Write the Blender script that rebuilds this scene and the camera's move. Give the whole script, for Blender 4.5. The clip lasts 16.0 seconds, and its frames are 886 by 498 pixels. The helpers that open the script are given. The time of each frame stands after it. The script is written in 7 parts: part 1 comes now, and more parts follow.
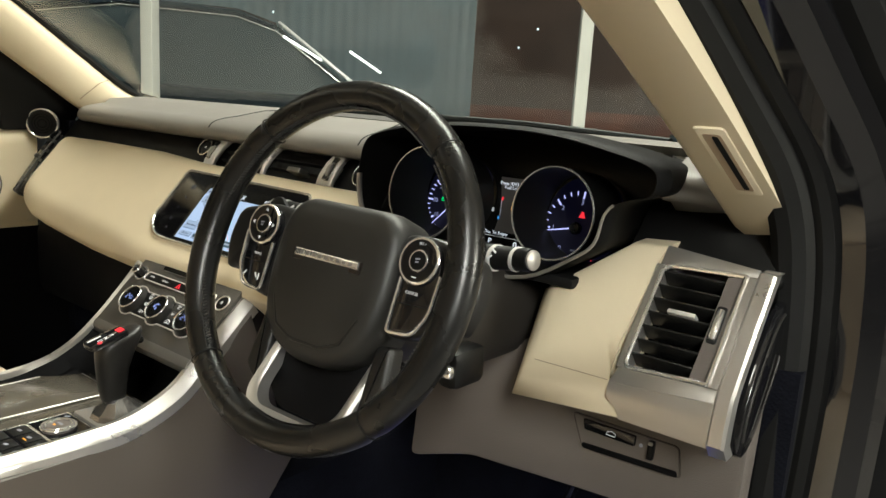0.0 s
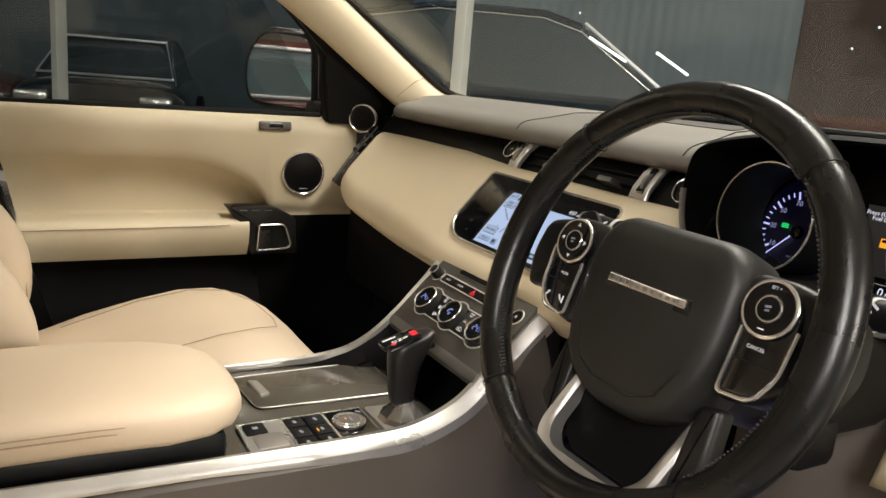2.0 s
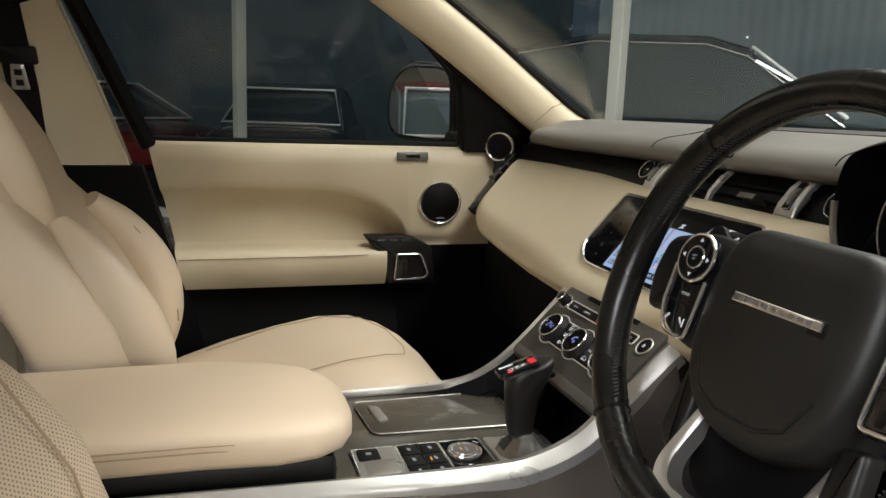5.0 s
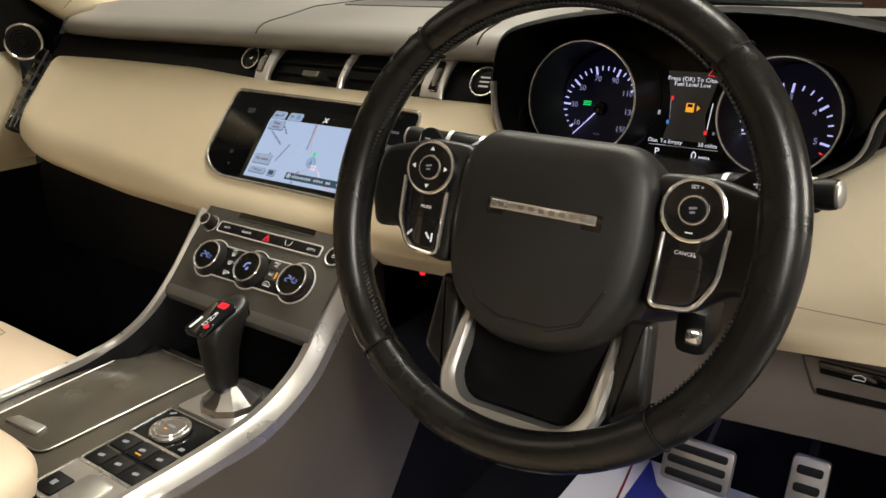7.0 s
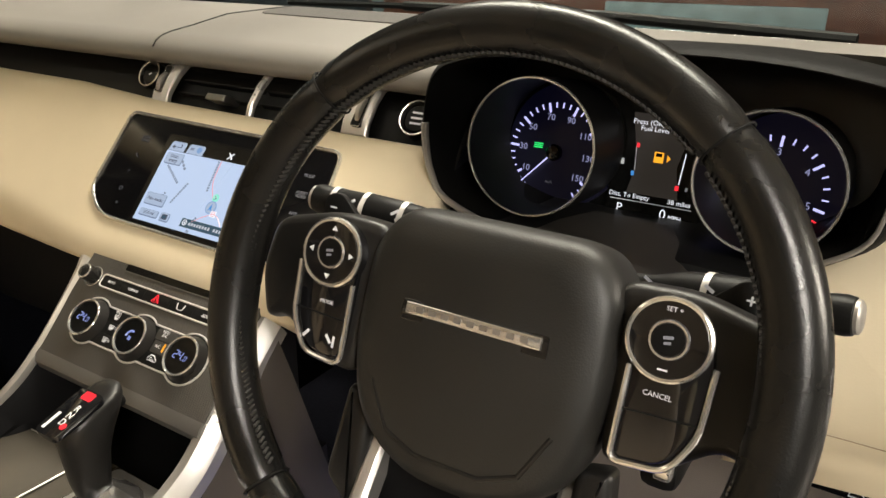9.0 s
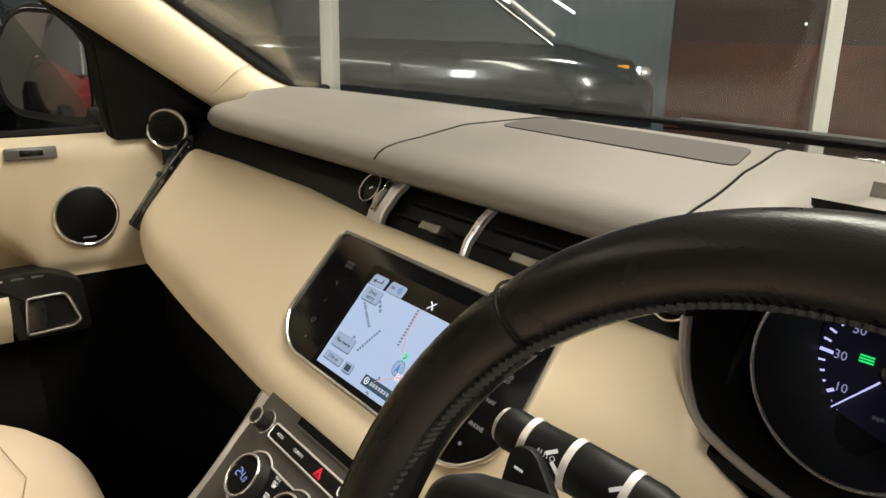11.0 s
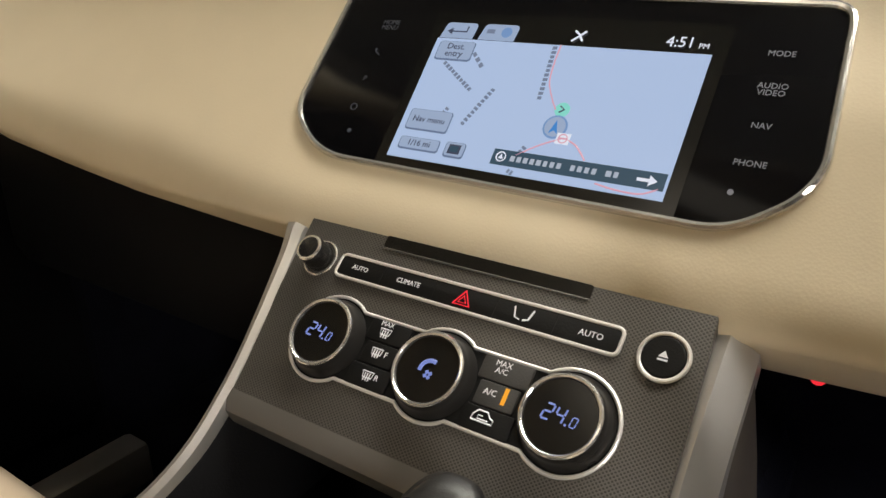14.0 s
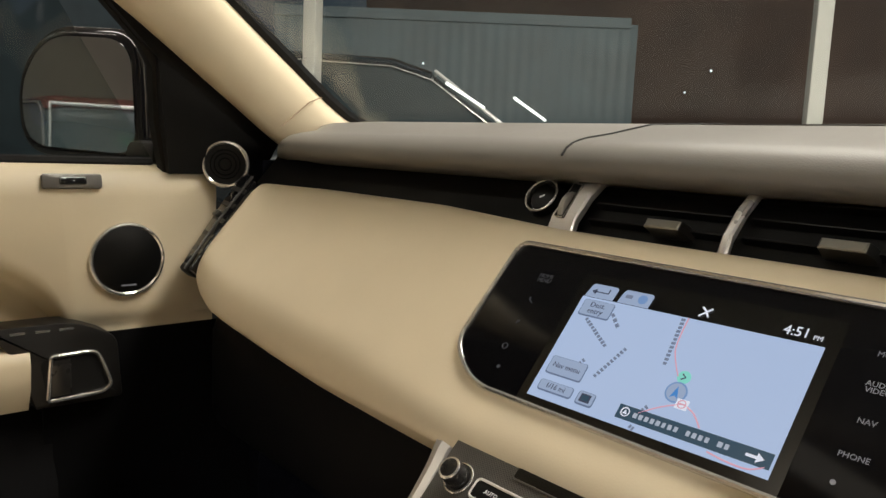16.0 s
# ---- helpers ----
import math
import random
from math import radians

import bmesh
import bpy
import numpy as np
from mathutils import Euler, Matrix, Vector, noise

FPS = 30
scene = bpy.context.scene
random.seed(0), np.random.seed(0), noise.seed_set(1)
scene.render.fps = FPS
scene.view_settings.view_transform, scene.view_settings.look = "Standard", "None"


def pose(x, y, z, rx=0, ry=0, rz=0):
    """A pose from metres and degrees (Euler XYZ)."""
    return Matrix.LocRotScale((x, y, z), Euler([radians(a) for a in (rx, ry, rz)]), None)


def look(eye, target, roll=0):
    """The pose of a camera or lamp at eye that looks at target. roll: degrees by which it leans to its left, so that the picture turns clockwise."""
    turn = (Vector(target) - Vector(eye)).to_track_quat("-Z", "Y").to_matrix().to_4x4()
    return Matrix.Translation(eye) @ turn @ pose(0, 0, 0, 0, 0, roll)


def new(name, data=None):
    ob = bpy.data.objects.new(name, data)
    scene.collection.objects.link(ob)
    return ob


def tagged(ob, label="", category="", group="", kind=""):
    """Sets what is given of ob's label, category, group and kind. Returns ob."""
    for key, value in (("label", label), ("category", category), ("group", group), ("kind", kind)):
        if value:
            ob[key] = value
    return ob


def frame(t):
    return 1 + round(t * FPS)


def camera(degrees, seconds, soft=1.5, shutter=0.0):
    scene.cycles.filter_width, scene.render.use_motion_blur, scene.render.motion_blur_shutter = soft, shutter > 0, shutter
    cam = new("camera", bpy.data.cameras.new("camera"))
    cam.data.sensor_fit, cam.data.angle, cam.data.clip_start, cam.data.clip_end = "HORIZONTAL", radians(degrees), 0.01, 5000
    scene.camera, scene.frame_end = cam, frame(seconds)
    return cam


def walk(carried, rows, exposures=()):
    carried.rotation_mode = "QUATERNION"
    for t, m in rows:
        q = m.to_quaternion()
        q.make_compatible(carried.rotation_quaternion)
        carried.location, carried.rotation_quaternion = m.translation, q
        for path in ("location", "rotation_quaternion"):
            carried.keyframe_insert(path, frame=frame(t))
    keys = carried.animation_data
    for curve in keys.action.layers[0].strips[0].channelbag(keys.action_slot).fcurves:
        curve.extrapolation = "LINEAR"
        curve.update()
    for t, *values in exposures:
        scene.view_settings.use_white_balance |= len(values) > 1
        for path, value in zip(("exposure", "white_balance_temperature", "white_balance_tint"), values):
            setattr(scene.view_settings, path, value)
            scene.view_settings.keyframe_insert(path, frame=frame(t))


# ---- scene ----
cam = camera(60.4, 16.0)
PATH = [
    (0, (0.903, -0.452, 1.261), (-0.33, 1.075, 0.877), 3.6),
    (0.5, (0.845, -0.469, 1.276), (-0.402, 1.03, 0.831), 2.2),
    (1, (0.824, -0.465, 1.277), (-0.433, 1.015, 0.796), 2.7),
    (1.5, (0.803, -0.449, 1.266), (-0.634, 0.861, 0.8), 4.0),
    (2, (0.808, -0.41, 1.258), (-0.887, 0.558, 0.826), 4.7),
    (2.5, (0.829, -0.375, 1.252), (-1.03, 0.248, 0.857), 4.3),
    (3, (0.851, -0.344, 1.243), (-1.087, 0.022, 0.909), 4.1),
    (3.2, (0.855, -0.334, 1.239), (-1.099, -0.037, 0.937), 4.2),
    (5.3, (0.773, -0.355, 1.237), (-1.04, 0.389, 0.838), 1.0),
    (5.5, (0.752, -0.36, 1.242), (-0.974, 0.549, 0.8), 0.4),
    (6, (0.707, -0.39, 1.252), (-0.757, 0.84, 0.665), -1.0),
    (6.5, (0.663, -0.416, 1.265), (-0.58, 0.999, 0.592), -1.7),
    (7, (0.62, -0.44, 1.274), (-0.462, 1.09, 0.576), -0.9),
    (7.5, (0.588, -0.438, 1.283), (-0.372, 1.153, 0.543), -0.6),
    (8, (0.582, -0.42, 1.294), (-0.316, 1.196, 0.529), -0.9),
    (8.2, (0.576, -0.405, 1.299), (-0.301, 1.22, 0.531), -0.8),
    (10.3, (0.523, -0.128, 1.296), (-0.896, 1.144, 0.688), 3.0),
    (10.5, (0.507, -0.122, 1.305), (-0.97, 1.092, 0.718), 2.4),
    (11, (0.45, -0.13, 1.316), (-1.074, 1.042, 0.762), 1.1),
    (11.5, (0.397, -0.158, 1.284), (-1.086, 1.057, 0.713), 0.2),
    (12, (0.34, -0.191, 1.215), (-1.064, 1.095, 0.602), -0.9),
    (12.5, (0.265, -0.179, 1.189), (-1.028, 1.198, 0.53), -3.1),
    (13, (0.21, -0.177, 1.187), (-0.95, 1.279, 0.455), -3.7),
    (13.5, (0.185, -0.184, 1.176), (-0.902, 1.3, 0.391), -2.7),
    (14, (0.176, -0.177, 1.148), (-0.893, 1.348, 0.42), -0.6),
    (14.5, (0.181, -0.174, 1.144), (-0.908, 1.4, 0.563), 0.8),
    (15, (0.19, -0.164, 1.159), (-0.962, 1.408, 0.711), 1.6),
    (15.5, (0.202, -0.181, 1.196), (-1.095, 1.305, 0.864), 2.1),
    (16, (0.228, -0.21, 1.196), (-1.258, 1.103, 0.936), 2.5),
]
walk(cam, [(t, look(eye, target, roll)) for t, eye, target, roll in PATH], ((0.0, 0.20, 6350, 2), (1.0, 0.17, 6500, 9), (2.0, 0.0, 6500, 10), (3.0, -0.15, 6500, 11),
                                                                      (5.5, -0.35, 5950, 7), (6.5, -0.22, 6200, 7), (7.2, -0.02, 6750, 9), (8.0, 0.13, 6850, 10), (10.5, 0.32, 6800, 6), (11.2, 0.0, 6650, 10),
                                                                      (13.0, 0.0, 6450, 10), (13.6, -0.22, 6350, 10), (14.5, 0.02, 6700, 9), (16.0, -0.20, 6500, 10)))

# ---------------------------------------------------------------- light
world = bpy.data.worlds.new("world")
scene.world = world
world.use_nodes = True
wn = world.node_tree.nodes
wn["Background"].inputs[0].default_value = (0.30, 0.38, 0.46, 1)
wn["Background"].inputs[1].default_value = 0.15


def area_lamp(name, eye, target, sx, sy, watts, colour):
    d = bpy.data.lights.new(name, "AREA")
    d.shape, d.size, d.size_y, d.energy, d.color = "RECTANGLE", sx, sy, watts, colour
    ob = new(name, d)
    ob.matrix_world = look(eye, target)
    return ob


WARM = (1.0, 0.93, 0.82)
area_lamp("hall_light", (0.2, 1.2, 3.35), (0.1, 0.9, 0), 3.2, 0.5, 152, WARM)
area_lamp("hall_light", (-0.6, -1.6, 3.35), (-0.6, -1.6, 0), 3.2, 0.5, 60, WARM)
area_lamp("hall_light", (2.6, -2.0, 3.35), (0.6, 0.1, 1.0), 0.5, 2.6, 235, (1.0, 0.95, 0.90))
# added to brighten the seats through the open driver's door
area_lamp("hall_light", (6.5, 2.0, 3.35), (0.0, -0.3, 1.1), 0.5, 3.0, 440, WARM)
# added to light the red car that the door mirror shows
area_lamp("hall_light", (-3.4, -4.4, 3.35), (-3.4, -5.4, 0), 2.6, 0.5, 130, WARM)
# unseen fill under the roof, added to brighten seats and dashboard
area_lamp("cabin_fill", (-0.01, -0.22, 1.50), (-0.10, -0.30, 0.9), 0.34, 0.2, 0.36, (1.0, 0.91, 0.76))
# two added lamps that brighten container, wall and parked cars outside
area_lamp("yard_fill_lamp", (-1.9, 4.15, 3.95), (-4.8, 8.2, 1.0), 0.6, 0.3, 240, (1.0, 0.93, 0.85))
area_lamp("yard_fill_lamp", (-5.2, 0.6, 3.95), (-9.2, 1.2, 0.6), 0.6, 0.3, 260, (1.0, 0.95, 0.88))
area_lamp("footwell_lamp", (0.47, 0.40, 0.84), (0.45, 0.36, 0.5), 0.05, 0.03, 0.22, (0.55, 0.58, 1.0))


# ---------------------------------------------------------------- materials
def material(name, colour, rough=0.5, metal=0.0, grain=0.0, grain_size=400.0, vary=0.12, vary_size=6.0, coat=0.0, emit=None, power=0.0, spec=0.5):
    m = bpy.data.materials.new(name)
    m.use_nodes = True
    n, l = m.node_tree.nodes, m.node_tree.links
    b = n["Principled BSDF"]
    b.inputs["Roughness"].default_value = rough
    b.inputs["Metallic"].default_value = metal
    b.inputs["Coat Weight"].default_value = coat
    b.inputs["Specular IOR Level"].default_value = spec
    b.inputs["Base Color"].default_value = (*colour, 1)
    if emit:
        b.inputs["Emission Color"].default_value = (*emit, 1)
        b.inputs["Emission Strength"].default_value = power
    if vary or grain:
        co = n.new("ShaderNodeTexCoord")
    if vary:
        big = n.new("ShaderNodeTexNoise")
        big.inputs["Scale"].default_value = vary_size
        big.inputs["Detail"].default_value = 5
        l.new(co.outputs["Object"], big.inputs["Vector"])
        ramp = n.new("ShaderNodeMapRange")
        ramp.inputs[1].default_value, ramp.inputs[2].default_value = 0.3, 0.7
        ramp.inputs[3].default_value, ramp.inputs[4].default_value = 1 - vary, 1 + vary * 0.5
        l.new(big.outputs["Fac"], ramp.inputs[0])
        mul = n.new("ShaderNodeMix")
        mul.data_type, mul.blend_type = "RGBA", "MULTIPLY"
        mul.inputs[0].default_value = 1
        mul.inputs[6].default_value = (*colour, 1)
        l.new(ramp.outputs[0], mul.inputs[7])
        l.new(mul.outputs[2], b.inputs["Base Color"])
        rr = n.new("ShaderNodeMapRange")
        rr.inputs[1].default_value, rr.inputs[2].default_value = 0.3, 0.7
        rr.inputs[3].default_value, rr.inputs[4].default_value = max(rough - 0.07, 0.02), min(rough + 0.07, 1)
        l.new(big.outputs["Fac"], rr.inputs[0])
        l.new(rr.outputs[0], b.inputs["Roughness"])
    if grain:
        fine = n.new("ShaderNodeTexVoronoi")
        fine.inputs["Scale"].default_value = grain_size
        l.new(co.outputs["Object"], fine.inputs["Vector"])
        bump = n.new("ShaderNodeBump")
        bump.inputs["Strength"].default_value = grain
        bump.inputs["Distance"].default_value = 0.001
        l.new(fine.outputs["Distance"], bump.inputs["Height"])
        l.new(bump.outputs[0], b.inputs["Normal"])
    return m


def brushed(name, colour, rough=0.32, stretch=(4, 900, 900), strength=0.08):
    m = material(name, colour, rough, 1.0, vary=0.06, vary_size=14)
    n, l = m.node_tree.nodes, m.node_tree.links
    co, mp, no, bu = (n.new(k) for k in ("ShaderNodeTexCoord", "ShaderNodeMapping", "ShaderNodeTexNoise", "ShaderNodeBump"))
    mp.inputs["Scale"].default_value = stretch
    no.inputs["Scale"].default_value = 1.0
    bu.inputs["Strength"].default_value, bu.inputs["Distance"].default_value = strength, 0.0006
    l.new(co.outputs["Object"], mp.inputs[0])
    l.new(mp.outputs[0], no.inputs["Vector"])
    l.new(no.outputs["Fac"], bu.inputs["Height"])
    l.new(bu.outputs[0], n["Principled BSDF"].inputs["Normal"])
    return m


def dotted(name, colour, dark, size=420.0, rough=0.4, metal=0.4, threshold=0.33, lean=(0.0, 0.0, 1.0)):
    """Small regular pits in a plain sheet."""
    m = material(name, colour, rough, metal, vary=0)
    n, l = m.node_tree.nodes, m.node_tree.links
    b = n["Principled BSDF"]
    co, vo, lt, mx, bu = (n.new(k) for k in ("ShaderNodeTexCoord", "ShaderNodeTexVoronoi", "ShaderNodeMath", "ShaderNodeMix", "ShaderNodeBump"))
    vo.inputs["Scale"].default_value, vo.inputs["Randomness"].default_value = size, 0.0
    lt.operation = "LESS_THAN"
    lt.inputs[1].default_value = threshold
    mx.data_type = "RGBA"
    mx.inputs[6].default_value, mx.inputs[7].default_value = (*colour, 1), (*dark, 1)
    sp, cb, mp = (n.new(k) for k in ("ShaderNodeSeparateXYZ", "ShaderNodeCombineXYZ", "ShaderNodeMapping"))
    mp.inputs["Rotation"].default_value[2] = radians(45)
    mp.inputs["Scale"].default_value = (1, 1.2, 1)
    vo.voronoi_dimensions = "2D"
    l.new(co.outputs["Object"], sp.inputs[0])
    dt = n.new("ShaderNodeVectorMath")
    dt.operation = "DOT_PRODUCT"
    dt.inputs[1].default_value = lean
    l.new(co.outputs["Object"], dt.inputs[0])
    l.new(sp.outputs[0], cb.inputs[0])
    l.new(dt.outputs["Value"], cb.inputs[1])
    l.new(cb.outputs[0], mp.inputs[0])
    l.new(mp.outputs[0], vo.inputs["Vector"])
    l.new(vo.outputs["Distance"], lt.inputs[0])
    l.new(lt.outputs[0], mx.inputs[0])
    l.new(mx.outputs[2], b.inputs["Base Color"])
    bu.inputs["Strength"].default_value, bu.inputs["Distance"].default_value = 0.3, 0.0005
    l.new(vo.outputs["Distance"], bu.inputs["Height"])
    l.new(bu.outputs[0], b.inputs["Normal"])
    return m


def glass(name, tint=(1, 1, 1), rough=0.0, gloss=0.10):
    m = bpy.data.materials.new(name)
    m.use_nodes = True
    n, l = m.node_tree.nodes, m.node_tree.links
    n.remove(n["Principled BSDF"])
    tr, gl, mx, lw, pw, ad = (n.new(k) for k in ("ShaderNodeBsdfTransparent", "ShaderNodeBsdfGlossy", "ShaderNodeMixShader", "ShaderNodeLayerWeight", "ShaderNodeMath", "ShaderNodeMath"))
    tr.inputs[0].default_value = (*tint, 1)
    gl.inputs["Roughness"].default_value = rough
    pw.operation, ad.operation = "POWER", "MULTIPLY_ADD"
    pw.inputs[1].default_value, ad.inputs[1].default_value, ad.inputs[2].default_value = 4.0, gloss * 3, 0.02
    l.new(lw.outputs["Facing"], pw.inputs[0])
    l.new(pw.outputs[0], ad.inputs[0])
    l.new(ad.outputs[0], mx.inputs[0])
    l.new(tr.outputs[0], mx.inputs[1])
    l.new(gl.outputs[0], mx.inputs[2])
    l.new(mx.outputs[0], n["Material Output"].inputs[0])
    return m


CREAM = material("cream_leather", (0.69, 0.60, 0.43), 0.46, grain=0.05, grain_size=700, vary=0.05, vary_size=9)
SEATLEATHER = material("seat_leather", (0.565, 0.460, 0.337), 0.5, grain=0.07, grain_size=520, vary=0.07, vary_size=7)
PERFORATED = dotted("perforated_leather", (0.565, 0.460, 0.337), (0.16, 0.11, 0.08), 240, 0.52, 0.0, 0.22)
BLACKLEATHER = material("black_leather", (0.011, 0.0105, 0.010), 0.38, grain=0.07, grain_size=900, vary=0.25, vary_size=12, spec=0.4)
HUBLEATHER = material("hub_leather", (0.0150, 0.0145, 0.0132), 0.48, grain=0.09, grain_size=900, vary=0.2, vary_size=14, spec=0.42)
HOODBLACK = material("hood_black", (0.0040, 0.0039, 0.0037), 0.60, grain=0.2, grain_size=700, vary=0.2, vary_size=10, spec=0.10)
WORNLEATHER = material("worn_wheel_leather", (0.0100, 0.0098, 0.0094), 0.27, grain=0.08, grain_size=900, vary=0.3, vary_size=18, spec=0.40)
DASHTOP = material("dash_top_leather", (0.178, 0.168, 0.152), 0.46, grain=0.10, grain_size=700, vary=0.1, vary_size=8)
DARKDASH = dotted("speaker_mesh", (0.060, 0.056, 0.050), (0.02, 0.018, 0.016), 420, 0.6, 0.0, 0.3, (0.0, 1.0, 0.0))
BLACKPLASTIC = material("black_plastic", (0.0055, 0.0055, 0.0055), 0.45, grain=0.08, grain_size=900, vary=0.2, spec=0.2)
DARKTRIM = material("dark_trim", (0.0055, 0.0055, 0.006), 0.55, grain=0.1, grain_size=900, vary=0.2, spec=0.06)
GLOSSBLACK = material("gloss_black", (0.006, 0.006, 0.007), 0.07, vary=0, coat=0.5)
TAUPE = material("taupe_plastic", (0.120, 0.104, 0.094), 0.45, grain=0.2, grain_size=800, vary=0.08)
FLANK = material("dark_taupe", (0.062, 0.052, 0.044), 0.38, grain=0.1, grain_size=900, vary=0.08)
COLUMNTAUPE = material("column_taupe", (0.024, 0.021, 0.018), 0.5, grain=0.15, grain_size=800, vary=0.1)
DARKMETAL = material("dark_metal", (0.045, 0.043, 0.040), 0.3, metal=0.5, vary=0.1)
TAUPEGLOSS = material("taupe_lacquer", (0.105, 0.095, 0.078), 0.22, metal=0.35, vary=0.06, vary_size=20)
PANEL = dotted("dotted_panel", (0.112, 0.106, 0.097), (0.045, 0.042, 0.038), 600, 0.36, 0.45, 0.32, (0.0, 0.7314, 0.682))
PANELPLAIN = material("panel_grey", (0.15, 0.143, 0.132), 0.38, metal=0.5, vary=0.06)
ALU = brushed("satin_aluminium", (0.56, 0.545, 0.52), 0.32)
ALU.node_tree.nodes["Principled BSDF"].inputs["Metallic"].default_value = 0.82
BRIGHTALU = brushed("bright_aluminium", (0.78, 0.765, 0.74), 0.34)
BRIGHTALU.node_tree.nodes["Principled BSDF"].inputs["Metallic"].default_value = 0.55
SATIN = brushed("dark_satin_aluminium", (0.43, 0.41, 0.38), 0.36)
SATIN.node_tree.nodes["Principled BSDF"].inputs["Metallic"].default_value = 0.78
SCREENPANEL = material("screen_surround", (0.004, 0.004, 0.005), 0.14, vary=0, spec=0.13)
CHROME = material("chrome", (0.80, 0.79, 0.77), 0.17, 0.86, vary=0.04, vary_size=40)
RUBBER = material("rubber", (0.007, 0.007, 0.007), 0.7, vary=0.2, vary_size=30, spec=0.2)
CARPET = material("carpet", (0.007, 0.0075, 0.011), 0.95, grain=0.8, grain_size=300, vary=0.3, vary_size=25, spec=0.05)
STITCH = material("thread", (0.36, 0.27, 0.18), 0.8, vary=0)
DARKSTITCH = material("dark_thread", (0.03, 0.028, 0.026), 0.8, vary=0)
FAINTPRINT = material("faint_print", (0.05, 0.055, 0.07), 0.5, vary=0, emit=(0.5, 0.55, 0.8), power=0.012)
LITKEY = material("lit_key", (0.035, 0.034, 0.032), 0.45, grain=0.1, grain_size=900, vary=0.1)
KNOBSKIRT = material("knob_skirt", (0.020, 0.019, 0.018), 0.28, metal=0.3, vary=0.1)
TABMETAL = brushed("tab_metal", (0.40, 0.39, 0.36), 0.35)
SLATGREY = material("slat_grey", (0.012, 0.012, 0.011), 0.35, vary=0.1, spec=0.5)
BOOTMETAL = material("boot_metal", (0.30, 0.29, 0.28), 0.18, 0.9, vary=0.2, vary_size=60)
PAPER = material("paper", (0.78, 0.78, 0.82), 0.7, vary=0.04)
PAPERBLUE = material("printed_blue", (0.03, 0.04, 0.28), 0.6, vary=0.05)
PAPERRED = material("printed_red", (0.5, 0.03, 0.05), 0.6, vary=0)
PRINT = material("white_print", (0.70, 0.70, 0.70), 0.5, vary=0, emit=(0.8, 0.85, 1.0), power=0.12)
DIMPRINT = material("dim_print", (0.22, 0.23, 0.27), 0.5, vary=0, emit=(0.6, 0.65, 0.8), power=0.05)
MAP = material("map_screen", (0.02, 0.02, 0.02), 0.25, vary=0, emit=(0.44, 0.56, 0.80), power=0.95)
MAPBUTTON = material("map_button", (0.02, 0.02, 0.02), 0.25, vary=0, emit=(0.33, 0.42, 0.60), power=0.95)
MAPBAR = material("map_bar", (0.02, 0.02, 0.02), 0.25, vary=0, emit=(0.02, 0.06, 0.10), power=1.0)
MAPDARK = material("map_ink", (0.02, 0.02, 0.02), 0.25, vary=0, emit=(0.04, 0.05, 0.09), power=1.0)
MAPNAME = material("map_name", (0.02, 0.02, 0.02), 0.25, vary=0, emit=(0.16, 0.20, 0.30), power=1.0)
MAPROAD = material("map_road", (0.02, 0.02, 0.02), 0.25, vary=0, emit=(0.75, 0.38, 0.48), power=0.9)
MAPGREEN = material("map_green", (0.02, 0.02, 0.02), 0.25, vary=0, emit=(0.25, 0.75, 0.65), power=0.9)
MAPBLUE = material("map_blue", (0.02, 0.02, 0.02), 0.25, vary=0, emit=(0.05, 0.25, 0.65), power=0.9)
MAPEDGE = material("map_edge", (0.02, 0.02, 0.02), 0.25, vary=0, emit=(0.13, 0.18, 0.30), power=0.95)
MAPGLOBE = material("map_globe", (0.02, 0.02, 0.02), 0.25, vary=0, emit=(0.18, 0.32, 0.60), power=0.9)
STRIPPRINT = material("strip_print", (0.02, 0.02, 0.02), 0.3, vary=0, emit=(0.45, 0.50, 0.60), power=0.9)
GLOWWHITE = material("display_white", (0.02, 0.02, 0.02), 0.3, vary=0, emit=(0.85, 0.88, 1.0), power=0.9)
GLOWBLUE = material("dial_blue", (0.02, 0.02, 0.02), 0.3, vary=0, emit=(0.50, 0.50, 1.0), power=1.1)
NUMERAL = material("numeral_blue", (0.02, 0.02, 0.02), 0.3, vary=0, emit=(0.40, 0.42, 0.75), power=0.55)
DIGITBLUE = material("digit_blue", (0.02, 0.02, 0.02), 0.3, vary=0, emit=(0.27, 0.35, 0.85), power=0.7)
GLOWRED = material("lamp_red", (0.02, 0.0, 0.0), 0.3, vary=0, emit=(1.0, 0.03, 0.05), power=1.0)
GLOWGREEN = material("lamp_green", (0.0, 0.02, 0.0), 0.3, vary=0, emit=(0.02, 0.9, 0.2), power=0.9)
GLOWAMBER = material("lamp_amber", (0.02, 0.01, 0.0), 0.3, vary=0, emit=(1.0, 0.42, 0.03), power=1.0)
DIALFACE = material("dial_face", (0.006, 0.006, 0.012), 0.35, vary=0, emit=(0.02, 0.02, 0.10), power=0.04)
DISPLAYFACE = material("display_face", (0.004, 0.004, 0.004), 0.2, vary=0)
BLINDPANEL = material("display_grey", (0.02, 0.02, 0.02), 0.3, vary=0, emit=(0.20, 0.17, 0.15), power=0.09)
MIRRORGLASS = material("mirror_glass", (0.85, 0.87, 0.88), 0.02, 1.0, vary=0)
SCREENGLASS = glass("clear_glass", (0.90, 0.93, 0.92))
WINDOWGLASS = glass("tinted_glass", (0.72, 0.76, 0.76))


# ---------------------------------------------------------------- shape helpers
X = Vector((1, 0, 0))


